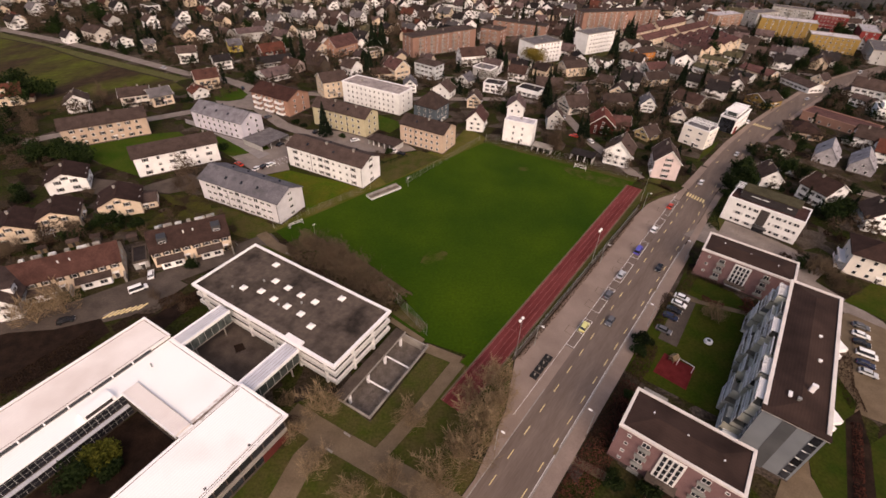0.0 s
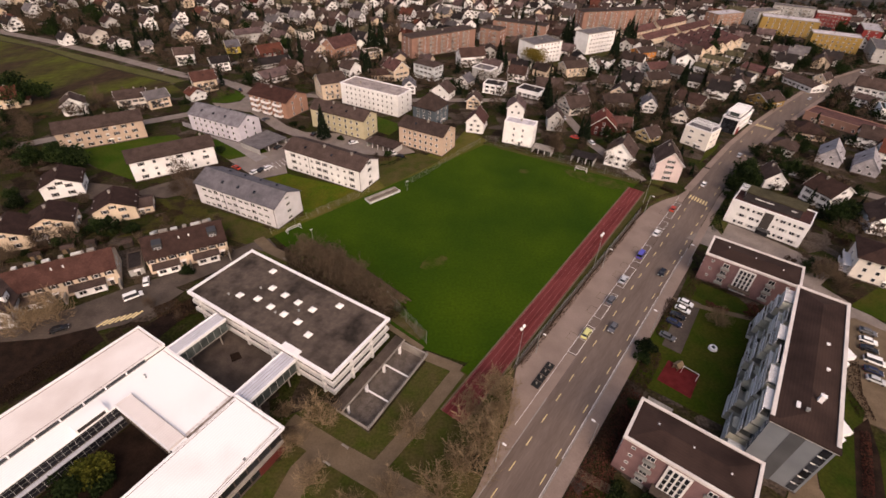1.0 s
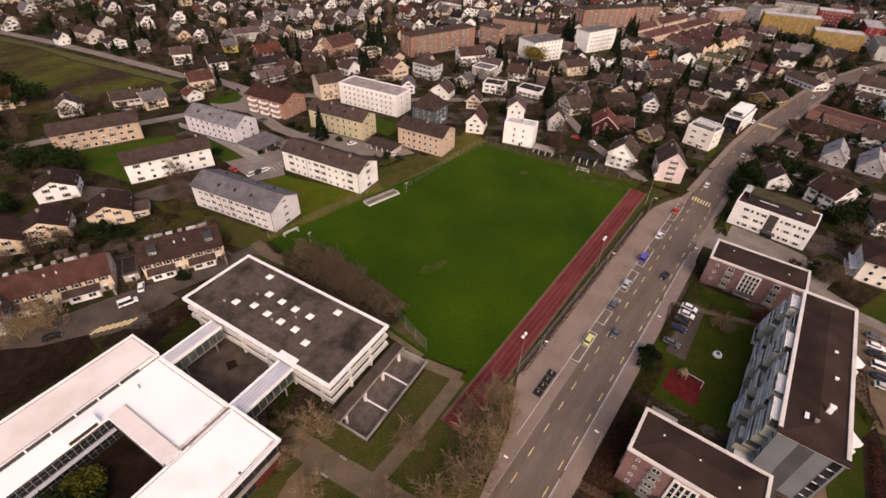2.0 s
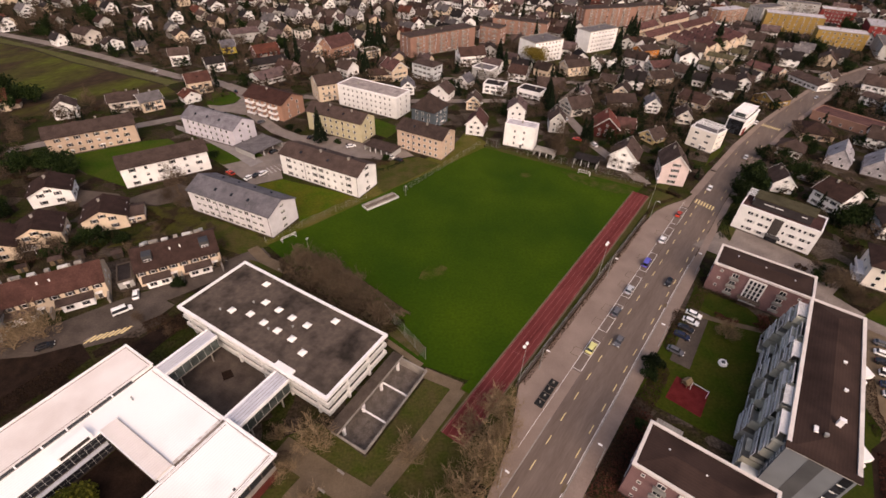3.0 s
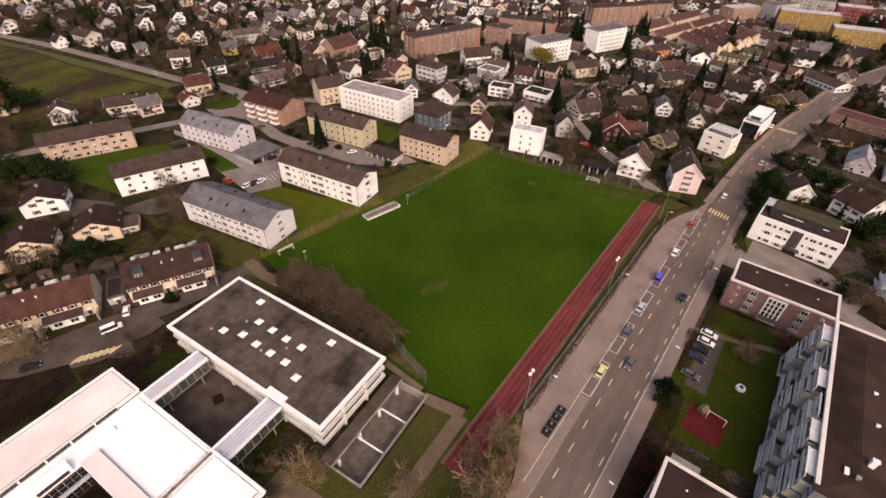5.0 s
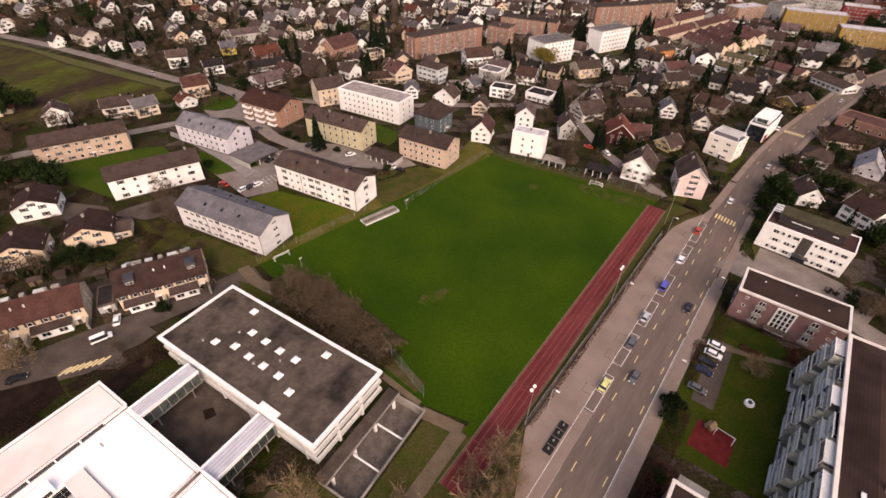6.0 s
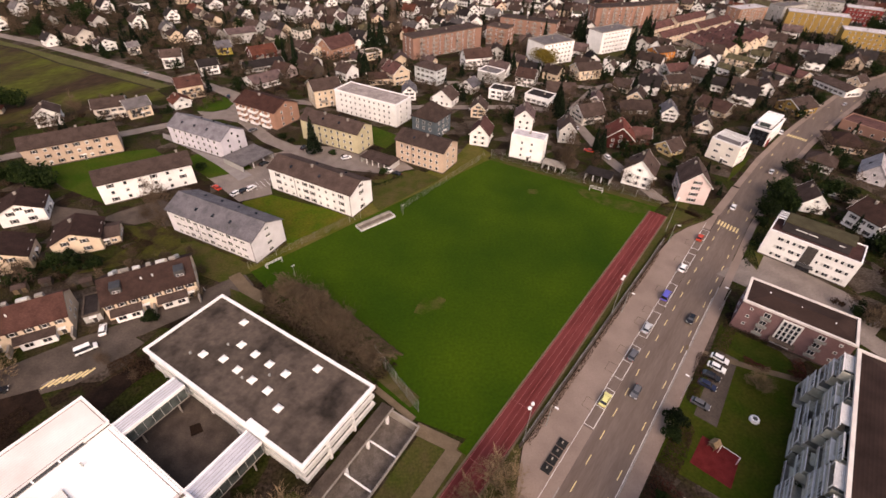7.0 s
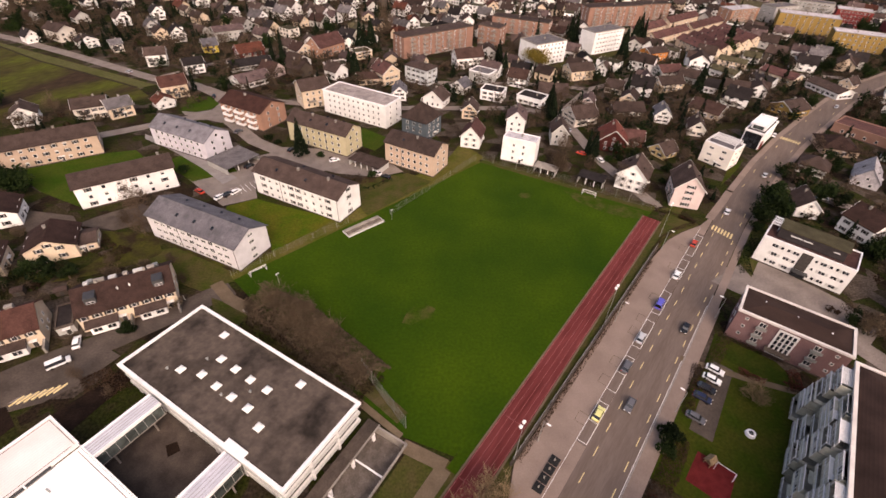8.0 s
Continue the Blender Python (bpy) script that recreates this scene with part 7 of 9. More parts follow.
def far_town():
    """The houses too far off to count, in one mesh: walls, roofs, chimneys and dark window openings."""
    slots, verts, faces, mids = {}, [], [], []

    def slot(k):
        return slots.setdefault(k, len(slots))

    def add(m, vs, fs, k):
        o = len(verts)
        verts.extend(tuple(m @ Vector(v)) for v in vs)
        faces.extend(tuple(o + i for i in f) for f in fs)
        mids.extend([slot(k)] * len(fs))

    cube = ((3, 2, 1, 0), (4, 5, 6, 7), (0, 1, 5, 4), (1, 2, 6, 5), (2, 3, 7, 6), (3, 0, 4, 7))

    def cub(x0, y0, z0, x1, y1, z1):
        return [(x0, y0, z0), (x1, y0, z0), (x1, y1, z0), (x0, y1, z0), (x0, y0, z1), (x1, y0, z1), (x1, y1, z1), (x0, y1, z1)]

    for (wall, roof, size), x, y, rot in FAR:
        L, W, eave, rise = SIZES[size]
        k = rng.uniform(0.82, 1.12)
        L, W, eave, rise = L * k, W * rng.uniform(0.85, 1.05), eave * rng.uniform(0.7, 1.0), rise * rng.uniform(0.7, 0.95)
        if x < -40 and wall == "white" and rng.random() < 0.35:
            wall = rng.choice(("grey", "beige", "cream"))
        m = pose(x, y, -0.03, 0, 0, rot)
        hx, hy = L / 2, W / 2
        wk, rk = "far_wall_" + wall, "far_roof_" + roof
        if size == "f":
            add(m, cub(-hx, -hy, 0, hx, hy, eave), cube, wk)
            add(m, cub(-hx + 0.4, -hy + 0.4, eave, hx - 0.4, hy - 0.4, eave + 0.1), cube, rk)
        else:
            pr = [(-hy, 0), (hy, 0), (hy, eave), (0, eave + rise), (-hy, eave)]
            vs = [(-hx, p, z) for p, z in pr] + [(hx, p, z) for p, z in pr]
            add(m, vs, [(4, 3, 2, 1, 0), (5, 6, 7, 8, 9)] + [(i, (i + 1) % 5, 5 + (i + 1) % 5, 5 + i) for i in range(5)], wk)
            sl = rise / hy
            yo, zo, xo = hy + 0.7, eave - sl * 0.7, hx + 0.7
            pr = [(-yo, zo), (0, eave + rise), (yo, zo), (yo, zo + 0.25), (0, eave + rise + 0.3), (-yo, zo + 0.25)]
            vs = [(-xo, p, z + 0.02) for p, z in pr] + [(xo, p, z + 0.02) for p, z in pr]
            add(m, vs, [(i, (i + 1) % 6, 6 + (i + 1) % 6, 6 + i) for i in range(6)] + [(5, 4, 1, 0), (4, 3, 2, 1), (6, 7, 10, 11), (7, 8, 9, 10)], rk)
            if rng.random() < 0.4:
                w2, d2, r2 = W * 0.3, hy + rng.uniform(0.4, 2.2), rise * 0.8
                sg = rng.choice((-1, 1))
                vs = [(cx + a, sg * d, z) for d in (0, d2) for a, z in ((-w2, 0), (w2, 0), (w2, eave), (0, eave + r2), (-w2, eave)) for cx in (L * 0.12,)]
                add(m, vs, [(4, 3, 2, 1, 0), (5, 6, 7, 8, 9)] + [(i, (i + 1) % 5, 5 + (i + 1) % 5, 5 + i) for i in (0, 1, 4)], wk)
                d3, zl = sg * (d2 + 0.5), eave - r2 / w2 * 0.5
                cx = L * 0.12
                vs = [(cx - w2 - 0.5, 0, zl), (cx, 0, eave + r2 + 0.05), (cx + w2 + 0.5, 0, zl), (cx - w2 - 0.5, d3, zl), (cx, d3, eave + r2 + 0.05), (cx + w2 + 0.5, d3, zl)]
                vs += [(p, q, z + 0.22) for p, q, z in vs]
                add(m, vs, [(0, 1, 4, 3), (1, 2, 5, 4), (6, 7, 10, 9), (7, 8, 11, 10), (3, 4, 10, 9), (4, 5, 11, 10), (0, 3, 9, 6), (2, 5, 11, 8)], rk)
            add(m, cub(L * 0.2, 0.3, eave + rise * 0.6, L * 0.2 + 0.7, 1.0, eave + rise + 0.9), cube, "concrete")
        for lv in range(2 if eave > 5 else 1):
            z = 1.0 + 2.8 * lv
            for c in (-0.28, 0.0, 0.28):
                for sy in (-1, 1):
                    add(m, cub(c * L - 0.85, sy * hy - 0.07, z, c * L + 0.85, sy * hy + 0.07, z + 1.35), cube, "shutter")
            for c in (-0.24, 0.24):
                for sx in (-1, 1):
                    add(m, cub(sx * hx - 0.07, c * W - 0.8, z, sx * hx + 0.07, c * W + 0.8, z + 1.35), cube, "shutter")
    me = bpy.data.meshes.new("far_houses")
    me.from_pydata(verts, [], faces)
    for k in slots:
        me.materials.append(M[k])
    me.polygons.foreach_set("material_index", mids)
    tagged(new("far_houses", me), "distant gabled houses with pale walls and brown roofs", "houses", kind="stuff")


far_town()


# ---------------------------------------------------------------- plants
def cone_shape(w, h):
    def shape(r, n):
        t = 1 - np.sqrt(r.uniform(0, 1, n))
        tier = 0.72 + 0.28 * np.abs(np.sin(t * 22))
        a = r.uniform(0, 2 * np.pi, n)
        rad = w / 2 * (1 - t) * tier * r.uniform(0.35, 1, n) ** 0.5 * (0.85 + 0.15 * np.sin(3 * a))
        return np.stack([rad * np.cos(a), rad * np.sin(a), 0.8 + t * (h - 0.8)], 1)
    return shape


PLANT = {}


def bare_tree_meshes(kind, seed, h, spread, stems, mat, twig=0.028):
    r = random.Random(seed)
    trunk, crown = bmesh.new(), bmesh.new()

    def grow(bm_, a, d, length, rad, level):
        n = 2
        p = a
        for _ in range(n):
            d = (d + Vector((r.uniform(-1, 1), r.uniform(-1, 1), r.uniform(-0.4, 0.7))) * 0.22).normalized()
            q = p + d * length / n
            tube(bm_, p, q, rad, rad * 0.75, 5 if level < 1 else 3)
            p, rad = q, rad * 0.75
            if level < 3:
                for _ in range(3):
                    side = Vector((r.uniform(-1, 1), r.uniform(-1, 1), r.uniform(-0.1, 0.8))).normalized()
                    grow(crown, p, (d * 0.55 + side * spread).normalized(), length * r.uniform(0.6, 0.85), max(rad * 0.55, twig), level + 1)

    for k in range(stems):
        turn = 2 * math.pi * (k + r.random() * 0.6) / stems
        lean = Vector((math.cos(turn), math.sin(turn), 0)) * (r.uniform(0.25, 0.75) if stems > 1 else 0.08)
        base = Vector((r.uniform(-0.5, 0.5), r.uniform(-0.5, 0.5), 0)) if stems > 1 else Vector((0, 0, 0))
        tube(trunk, base, base + (Vector((0, 0, 1)) + lean) * h * 0.2, 0.02 * h, 0.016 * h, 6)
        grow(trunk, base + (Vector((0, 0, 1)) + lean) * h * 0.2, (Vector((0, 0, 1)) + lean * 1.4).normalized(), h * 0.42, 0.015 * h, 1 if stems > 1 else 0)
    return meshed("trunk", trunk, mat), meshed("crown", crown, mat)


def plant(kind, x, y, size=1.0, turn=0.0):
    """A tree or shrub of one of a few kinds; alike ones share their meshes."""
    m = pose(x, y, -0.05, 0, 0, turn) @ Matrix.Diagonal((size, size, size * (0.9 + 0.2 * ((x * 7.3 + y * 3.1) % 1)), 1))
    grown = {"bare": 0.9, "bare2": 0.95, "ever": 1.3, "ever2": 1.15, "conifer": 1.45, "spruce": 1.2, "brown": 0.8}.get(kind, 1.0)
    m = m @ Matrix.Scale(grown, 4)
    if kind in PLANT:
        return copy_thing(PLANT[kind], m @ Matrix.Diagonal((*(1 / v for v in PLANT[kind].scale), 1)))
    names = {"bare": ("bare_tree", "leafless broad tree with fine brown twigs", "tree"), "bare2": ("bare_tree", "leafless tree with dense brown crown", "tree"),
             "pale": ("bare_tree", "pale leafless many-stemmed tree in rough grass", "tree"), "conifer": ("conifer", "dark green conical conifer", "tree"), "spruce": ("conifer", "tall slim dark spruce", "tree"),
             "ever": ("evergreen_shrub", "dark evergreen rounded shrub", "shrub"), "ever2": ("evergreen_tree", "dark evergreen tree with lumpy crown", "tree"),
             "brown": ("winter_shrub", "brown leafless garden shrub", "shrub"), "bright": ("yellow_green_tree", "yellow-green leafy tree in the school court", "tree"), "willow": ("willow", "yellowish broad willow crown", "tree")}
    nm, lab, cat = names[kind]
    root = thing(nm, lab, cat, m)
    if kind in ("bare", "bare2", "pale"):
        h, spread, stems, mat, tw = {"bare": (9.0, 0.85, 1, M["bark"], 0.03), "bare2": (8.0, 0.75, 3, M["brush_bark"], 0.03), "pale": (8.8, 0.55, 5, M["pale_bark"], 0.055)}[kind]
        tr, cr = bare_tree_meshes(kind, len(kind) * 7 + 3, h, spread, stems, mat, tw)
        put("trunk", tr, root)
        wd, ht, n, sz = {"bare": (7.5, 8.5, 1400, 0.55), "bare2": (7.4, 7.6, 2400, 0.55), "pale": (9.5, 8.4, 1500, 0.66)}[kind]
        v, f = leaf_cloud(n, bush_shape(wd, ht, 11, 60 + n), sz, n, slim=0.042 if kind != "pale" else 0.016, rise=0.7 if kind == "pale" else 0.5)
        base = len(cr.vertices)
        both = [tuple(q.co) for q in cr.vertices] + v.tolist()
        fine = bpy.data.meshes.new("crown")
        fine.from_pydata(both, [], [tuple(q.vertices) for q in cr.polygons] + (f + base).tolist())
        fine.materials.append(mat)
        put("crown", fine, root, label="fine bare twigs")
    else:
        b = bmesh.new()
        top = {"conifer": 10, "spruce": 13, "ever": 1.0, "ever2": 4, "brown": 0.9, "bright": 3, "willow": 4}[kind]
        tube(b, (0, 0, 0), (0, 0, top), 0.2, 0.06, 6)
        part("trunk", b, M["bark"], root)
        v, f = {"conifer": lambda: leaf_cloud(1200, cone_shape(5.4, 11.0), 0.4, 3), "spruce": lambda: leaf_cloud(1200, cone_shape(4.0, 14.5), 0.4, 4),
                "ever": lambda: leaf_cloud(900, bush_shape(3.4, 2.8, 6, 5), 0.22, 5), "ever2": lambda: leaf_cloud(1500, bush_shape(7.5, 8.0, 12, 6), 0.42, 6),
                "brown": lambda: leaf_cloud(800, bush_shape(3.2, 2.3, 6, 7), 0.2, 7), "bright": lambda: leaf_cloud(2600, bush_shape(7.0, 7.0, 14, 8), 0.3, 8),
                "willow": lambda: leaf_cloud(3600, bush_shape(15.0, 13.0, 12, 9), 0.5, 9)}[kind]()
        mk = {"conifer": "needles", "spruce": "needles", "ever": "leaves", "ever2": "leaves", "brown": "brown_leaves", "bright": "bright_leaves", "willow": "willow_leaves"}[kind]
        put("crown", cloud_mesh("crown", v, f, M[mk]), root)
    PLANT[kind] = root
    return root


def thicket(label, pts, half, h, n, mat, seed, size=0.3, category="hedge", slim=0.55):
    """A hedge or belt of brush along a line: one mass of small clumps."""
    def shape(r, k):
        segs = [(Vector(a), Vector(b)) for a, b in zip(pts, pts[1:])]
        ln = np.array([(b - a).length for a, b in segs])
        i = r.choice(len(segs), k, p=ln / ln.sum())
        t = r.uniform(0, 1, k)
        a = np.array([s[0][:] for s in segs])[i]
        d = np.array([(s[1] - s[0])[:] for s in segs])[i]
        nrm = np.stack([-d[:, 1], d[:, 0]], 1) / np.linalg.norm(d, axis=1)[:, None]
        q = a + d * t[:, None]
        wob = 0.55 + 0.45 * np.sin(q[:, 0] * 1.3 + 2 * np.sin(q[:, 1] * 0.9)) * np.cos(q[:, 1] * 1.1)
        o = r.uniform(-1, 1, k)
        z = (1 - o ** 2) * h * (0.45 + 0.55 * wob) * r.uniform(0, 1, k) ** 0.4
        q = q + nrm * (o * half)[:, None]
        return np.stack([q[:, 0], q[:, 1], np.maximum(z, 0.03)], 1)
    v, f = leaf_cloud(n, shape, size, seed, slim=slim)
    ob = new("hedge", cloud_mesh("hedge", v, f, mat))
    return tagged(ob, label, category, kind="stuff")


# brush belt behind the sports hall and shrubs along the road
for i, (x, y, s) in enumerate(((-44, 121, 0.95), (-39, 118, 1.1), (-34.5, 115, 1.15), (-30, 110, 1.1), (-26, 107, 1.1), (-21.5, 103, 1.0), (-17.5, 99, 0.9), (-37, 111.5, 0.9), (-31, 105.5, 0.9), (-25, 101, 0.85), (-48, 117.5, 0.7))):
    plant("bare2", x, y, s, i * 67)
thicket("dense brown leafless brush behind the sports hall", [(-46, 119), (-36, 114), (-25, 105), (-13, 95)], 7.0, 7.0, 15000, M["brush_bark"], 21, 0.55, "brush", 0.10)
thicket("dark brown undergrowth behind the sports hall", [(-48, 116), (-38, 110), (-26, 102), (-12, 93)], 5.0, 2.6, 5000, M["brown_leaves"], 20, 0.26, "brush")
thicket("reddish-brown winter shrubs beside the pavement", [R(38, -3.4), R(62, -3.2), R(86, -3.0)], 3.2, 1.8, 6500, M["red_leaves"], 22, 0.2)
thicket("brown shrubs at the pink house garden", [R(118, -4.2), R(140, -3.5), R(150, -1.0)], 1.8, 1.5, 1400, M["brown_leaves"], 23, 0.2)
thicket("clipped brown hedge in the garden", [(79.5, 103.8), (84.5, 100.2)], 1.0, 1.5, 700, M["red_leaves"], 24, 0.18)
thicket("clipped brown hedge in the garden", [(89, 99.5), (97, 97)], 1.4, 1.6, 800, M["red_leaves"], 25, 0.18)
thicket("dark red-brown hedge along the school", [(-104, 60), (-97, 71), (-91, 80)], 3.2, 1.6, 2000, M["brown_leaves"], 26, 0.22)
thicket("brown shrubs beside the sports hall", [(-80, 92), (-75, 96), (-70, 91)], 2.6, 1.2, 1500, M["brown_leaves"], 27, 0.24)
thicket("brown hedge at the school front", [(-36, 50), (-32, 55), (-33, 59)], 1.6, 1.3, 700, M["brown_leaves"], 28, 0.2)
thicket("low hedge at the end of the pitch", [(20, 210), (48, 195), (84, 176.5)], 1.0, 1.4, 1800, M["brown_leaves"], 29, 0.2)
thicket("dark hedge along the garden edge", [(-38, 189), (-27, 182), (-18, 190)], 1.2, 1.5, 900, M["leaves"], 30, 0.2)
thicket("dark brown shrubs between pavement and lawn", [(69.5, 105), (61.2, 90.2)], 1.3, 1.5, 900, M["brown_leaves"], 36, 0.2)
thicket("brown shrubs beside the raised pavement", [(57.5, 84.5), (54.0, 79.0), (48.5, 72.3), (40.5, 61.8), (35.0, 55.0)], 2.2, 1.7, 3600, M["brown_leaves"], 37, 0.22)
thicket("dark clipped shrubs before the pink house", [(81.7, 118.0), (84.1, 113.0), (91.4, 108.5)], 1.3, 1.3, 900, M["brown_leaves"], 38, 0.2)
thicket("dark shrubs beside the pink house entrance", [(93.6, 103.9), (91.5, 97.5)], 1.6, 1.6, 700, M["red_leaves"], 39, 0.2)
# clumps added for the dark shadow and wall face on the pavement side
thicket("dark clumps standing in for the shaded wall foot", [R(75, -29.9), R(120, -30.0), R(160, -30.1)], 0.6, 0.9, 2600, M["brown_leaves"], 31, 0.18)
thicket("dark hedge round the office corner", [(100, 141), (103, 150), (112, 159), (118, 168)], 2.0, 1.8, 1800, M["leaves"], 32, 0.22)
thicket("dark clipped hedge round the pavement end", [R(165, -31.2), (79.3, 158.6), (86.1, 164.3), (94.5, 168.2), (90.6, 172.3), (82.4, 176)], 0.8, 1.3, 1700, M["brown_leaves"], 34, 0.18)
thicket("reddish-brown hedge behind the long block", [(86.5, 43), (99, 62.5)], 1.1, 1.1, 1100, M["red_leaves"], 35, 0.2)
thicket("dark shrubs behind the long block", [(102, 66), (104, 74), (110, 84)], 2.0, 2.0, 1300, M["brown_leaves"], 33, 0.22)
for i, (x, y, s) in enumerate(((-25.9, 60.5, 1.0), (-31.5, 54.2, 0.65), (-25.2, 46.9, 0.75), (-6.4, 58.0, 0.8), (9.1, 57.3, 1.15), (15.3, 64.0, 0.8), (-9.0, 45.2, 0.7), (0.7, 44.5, 1.1), (-16.4, 41.6, 0.75), (7.7, 50.7, 1.15),
                               (12.5, 70.0, 0.8), (4.0, 51.0, 0.8), (-5.5, 37.5, 0.9), (-34.5, 61.5, 0.5), (79.0, 95.0, 0.7), (-104, 88, 1.1), (-109, 84, 1.0), (11.5, 60.6, 0.9), (7.2, 65.0, 0.75), (15.6, 70.5, 0.7))):
    plant("pale", x, y, s, i * 47)
def grow_at(kind, x, y, size):
    plant(kind, x, y, size, (x * 13 + y * 7) % 360)


for x, y, z in ((-103.0, 161.5, 1.25), (49.5, 201.0, 1.2), (74.0, 192.0, 1.15), (63.5, 203.5, 0.8), (80.5, 186.0, 0.7), (90.5, 183.5, 0.6), (56.0, 221.0, 0.9), (-30.5, 187.0, 0.5)):
    grow_at("bare", x, y, z)
for x, y, z in ((-76, 219.5, 0.9), (-71, 216.0, 0.8), (-56, 209.5, 0.7), (-50, 206.8, 0.8), (-45.5, 205.6, 0.6), (-25.5, 191.0, 0.9), (-21.0, 188.5, 0.7), (-66.5, 222.5, 0.7)):
    grow_at("ever" if z > 0.75 else "brown", x, y, z)
for k, (x, y, z) in enumerate(((-120, 110.5, 0.55), (-113.5, 114, 0.6), (-106, 117.5, 0.5), (-99, 122, 0.6), (-93, 128.5, 0.65), (-86, 132.5, 0.55), (-79.5, 136, 0.5), (-128, 106, 0.6), (-125, 125.5, 0.7), (-131, 118, 0.6),
                               (-138, 112, 0.7), (-141, 124, 0.65), (-147, 118, 0.6), (-90, 103.5, 0.35), (-69, 118.5, 0.45), (-72.5, 127.5, 0.5), (-118, 138.5, 0.55), (-133, 146.5, 0.6), (-97, 134, 0.5))):
    grow_at("bare2" if k % 3 else "bare", x, y, z)
for x, y in ((-330, 372), (-322, 380), (-312, 372), (-305, 388), (-338, 392), (-318, 398), (-296, 382), (-284, 372), (-346, 404), (-328, 410), (-300, 402), (-274, 366)):
    grow_at("ever2" if int(x + y) % 2 else "bare", x, y, 1.1)
thicket("tall reddish-brown brush beside the far road", [(209.5, 262.0), (221, 273), (236, 285.5), (250, 296)], 3.6, 4.2, 2600, M["brown_leaves"], 49, 0.42, "brush")
thicket("brown winter hedge behind the white block", [(-58, 197.5), (-46, 191.5), (-35, 187.5), (-24, 189.5)], 2.0, 1.4, 2200, M["brown_leaves"], 46, 0.24)
thicket("tangled brown shrubs in the kitchen garden", [(-112, 148), (-103, 141), (-95, 138.5)], 3.4, 1.3, 1500, M["brown_leaves"], 47, 0.24)
thicket("dark shrubs round the cream houses", [(-118, 140), (-113, 134), (-106, 131.5)], 1.6, 1.5, 900, M["leaves"], 48, 0.24)
grow_at("spruce", 63.6, 206.5, 0.6)
grow_at("spruce", 66.0, 208.5, 0.45)
grow_at("conifer", 107.7, 185.0, 0.3)
for x, y, z in ((88, 203, 0.8), (107.5, 208, 0.9), (84.5, 197, 0.6), (102.5, 196, 0.9), (111, 192.5, 0.7), (92, 196.5, 0.7), (86.5, 209.5, 0.9), (96, 206.5, 0.7), (110, 214.5, 0.8), (74.5, 213, 0.9), (79.5, 214.5, 0.8), (69.5, 221, 0.9), (116.5, 206.5, 0.5)):
    grow_at("ever", x, y, z)
grow_at("bare", -95, 150, 1.0)
grow_at("bare", -102, 153, 0.8)
grow_at("bare", 51, 202, 0.9)
grow_at("bare", 74, 196, 0.8)
grow_at("bare", -72, 90, 0.4)
grow_at("bare", -116, 90, 0.8)
grow_at("bare", -82, 94, 0.5)
grow_at("conifer", -58.0, 206.5, 1.05)
grow_at("spruce", -106, 325, 1.0)
grow_at("spruce", -96, 314, 1.3)
grow_at("conifer", -57, 359, 1.2)
grow_at("conifer", -51, 367, 1.3)
grow_at("conifer", 34, 330, 1.2)
grow_at("conifer", 90, 388, 1.3)
grow_at("conifer", 137, 391, 1.4)
grow_at("spruce", 145, 395, 1.3)
grow_at("conifer", 213, 404, 1.3)
grow_at("conifer", 68, 216, 0.9)
grow_at("conifer", 56, 255, 0.9)
grow_at("spruce", 66, 219, 0.7)
grow_at("conifer", -56, 313, 0.9)
grow_at("ever2", -164, 174, 1.0)
grow_at("ever2", -156.5, 175, 1.3)
grow_at("ever2", -151, 171, 1.2)
grow_at("ever2", -171, 171, 1.1)
grow_at("ever2", -160, 146, 0.6)
grow_at("ever2", -188, 181, 1.0)
grow_at("ever2", -204, 195, 1.1)
grow_at("ever2", 127.5, 175, 0.95)
grow_at("ever2", 132.5, 185.5, 0.95)
grow_at("ever2", 146, 205, 0.8)
grow_at("ever", 122.0, 174.0, 1.0)
grow_at("ever2", 152, 199, 0.9)
grow_at("ever", 114.5, 166, 1.1)
grow_at("ever2", 157, 157, 0.8)
grow_at("ever2", 170, 215, 0.8)
grow_at("ever2", 120, 121, 0.55)
grow_at("ever", 54.5, 84.0, 1.3)
grow_at("ever", 52.5, 81.0, 1.0)
grow_at("ever", 36.6, 46.5, 1.1)
grow_at("ever2", -118.5, 128.6, 0.6)
grow_at("ever2", -116, 131.5, 0.45)
grow_at("ever2", -153.9, 140.2, 0.7)
grow_at("ever", -105.6, 127.7, 1.2)
grow_at("ever", -121, 122.3, 1.2)
grow_at("ever", -125, 119.5, 1.0)
grow_at("ever", -78.3, 109, 1.0)
grow_at("ever", -100, 190, 1.0)
grow_at("willow", 58.0, 334.0, 0.95)
grow_at("bright", -68.5, 46.5, 1.05)
grow_at("ever2", -71.5, 42.0, 0.8)
grow_at("ever", -66.5, 44.5, 1.3)
grow_at("ever", -48, 38, 1.3)
grow_at("ever", -44, 33, 1.5)
grow_at("ever", 46.5, 67.5, 0.7)
grow_at("ever2", -226, 241, 1.7)
grow_at("ever2", -217, 244, 1.3)
grow_at("ever2", -234, 243, 1.6)
grow_at("ever2", -221, 232, 1.2)
grow_at("bare", -196, 204, 0.9)
grow_at("bare", -203, 197, 1.0)
grow_at("bare", -190, 196, 0.9)
grow_at("bare", -207, 214, 1.0)
grow_at("ever", 8.5, 51.5, 0.9)
grow_at("ever2", -296, 374, 1.0)
grow_at("ever2", -285, 406, 1.6)
grow_at("conifer", -214, 335, 0.8)
grow_at("conifer", -215.6, 351, 1.0)
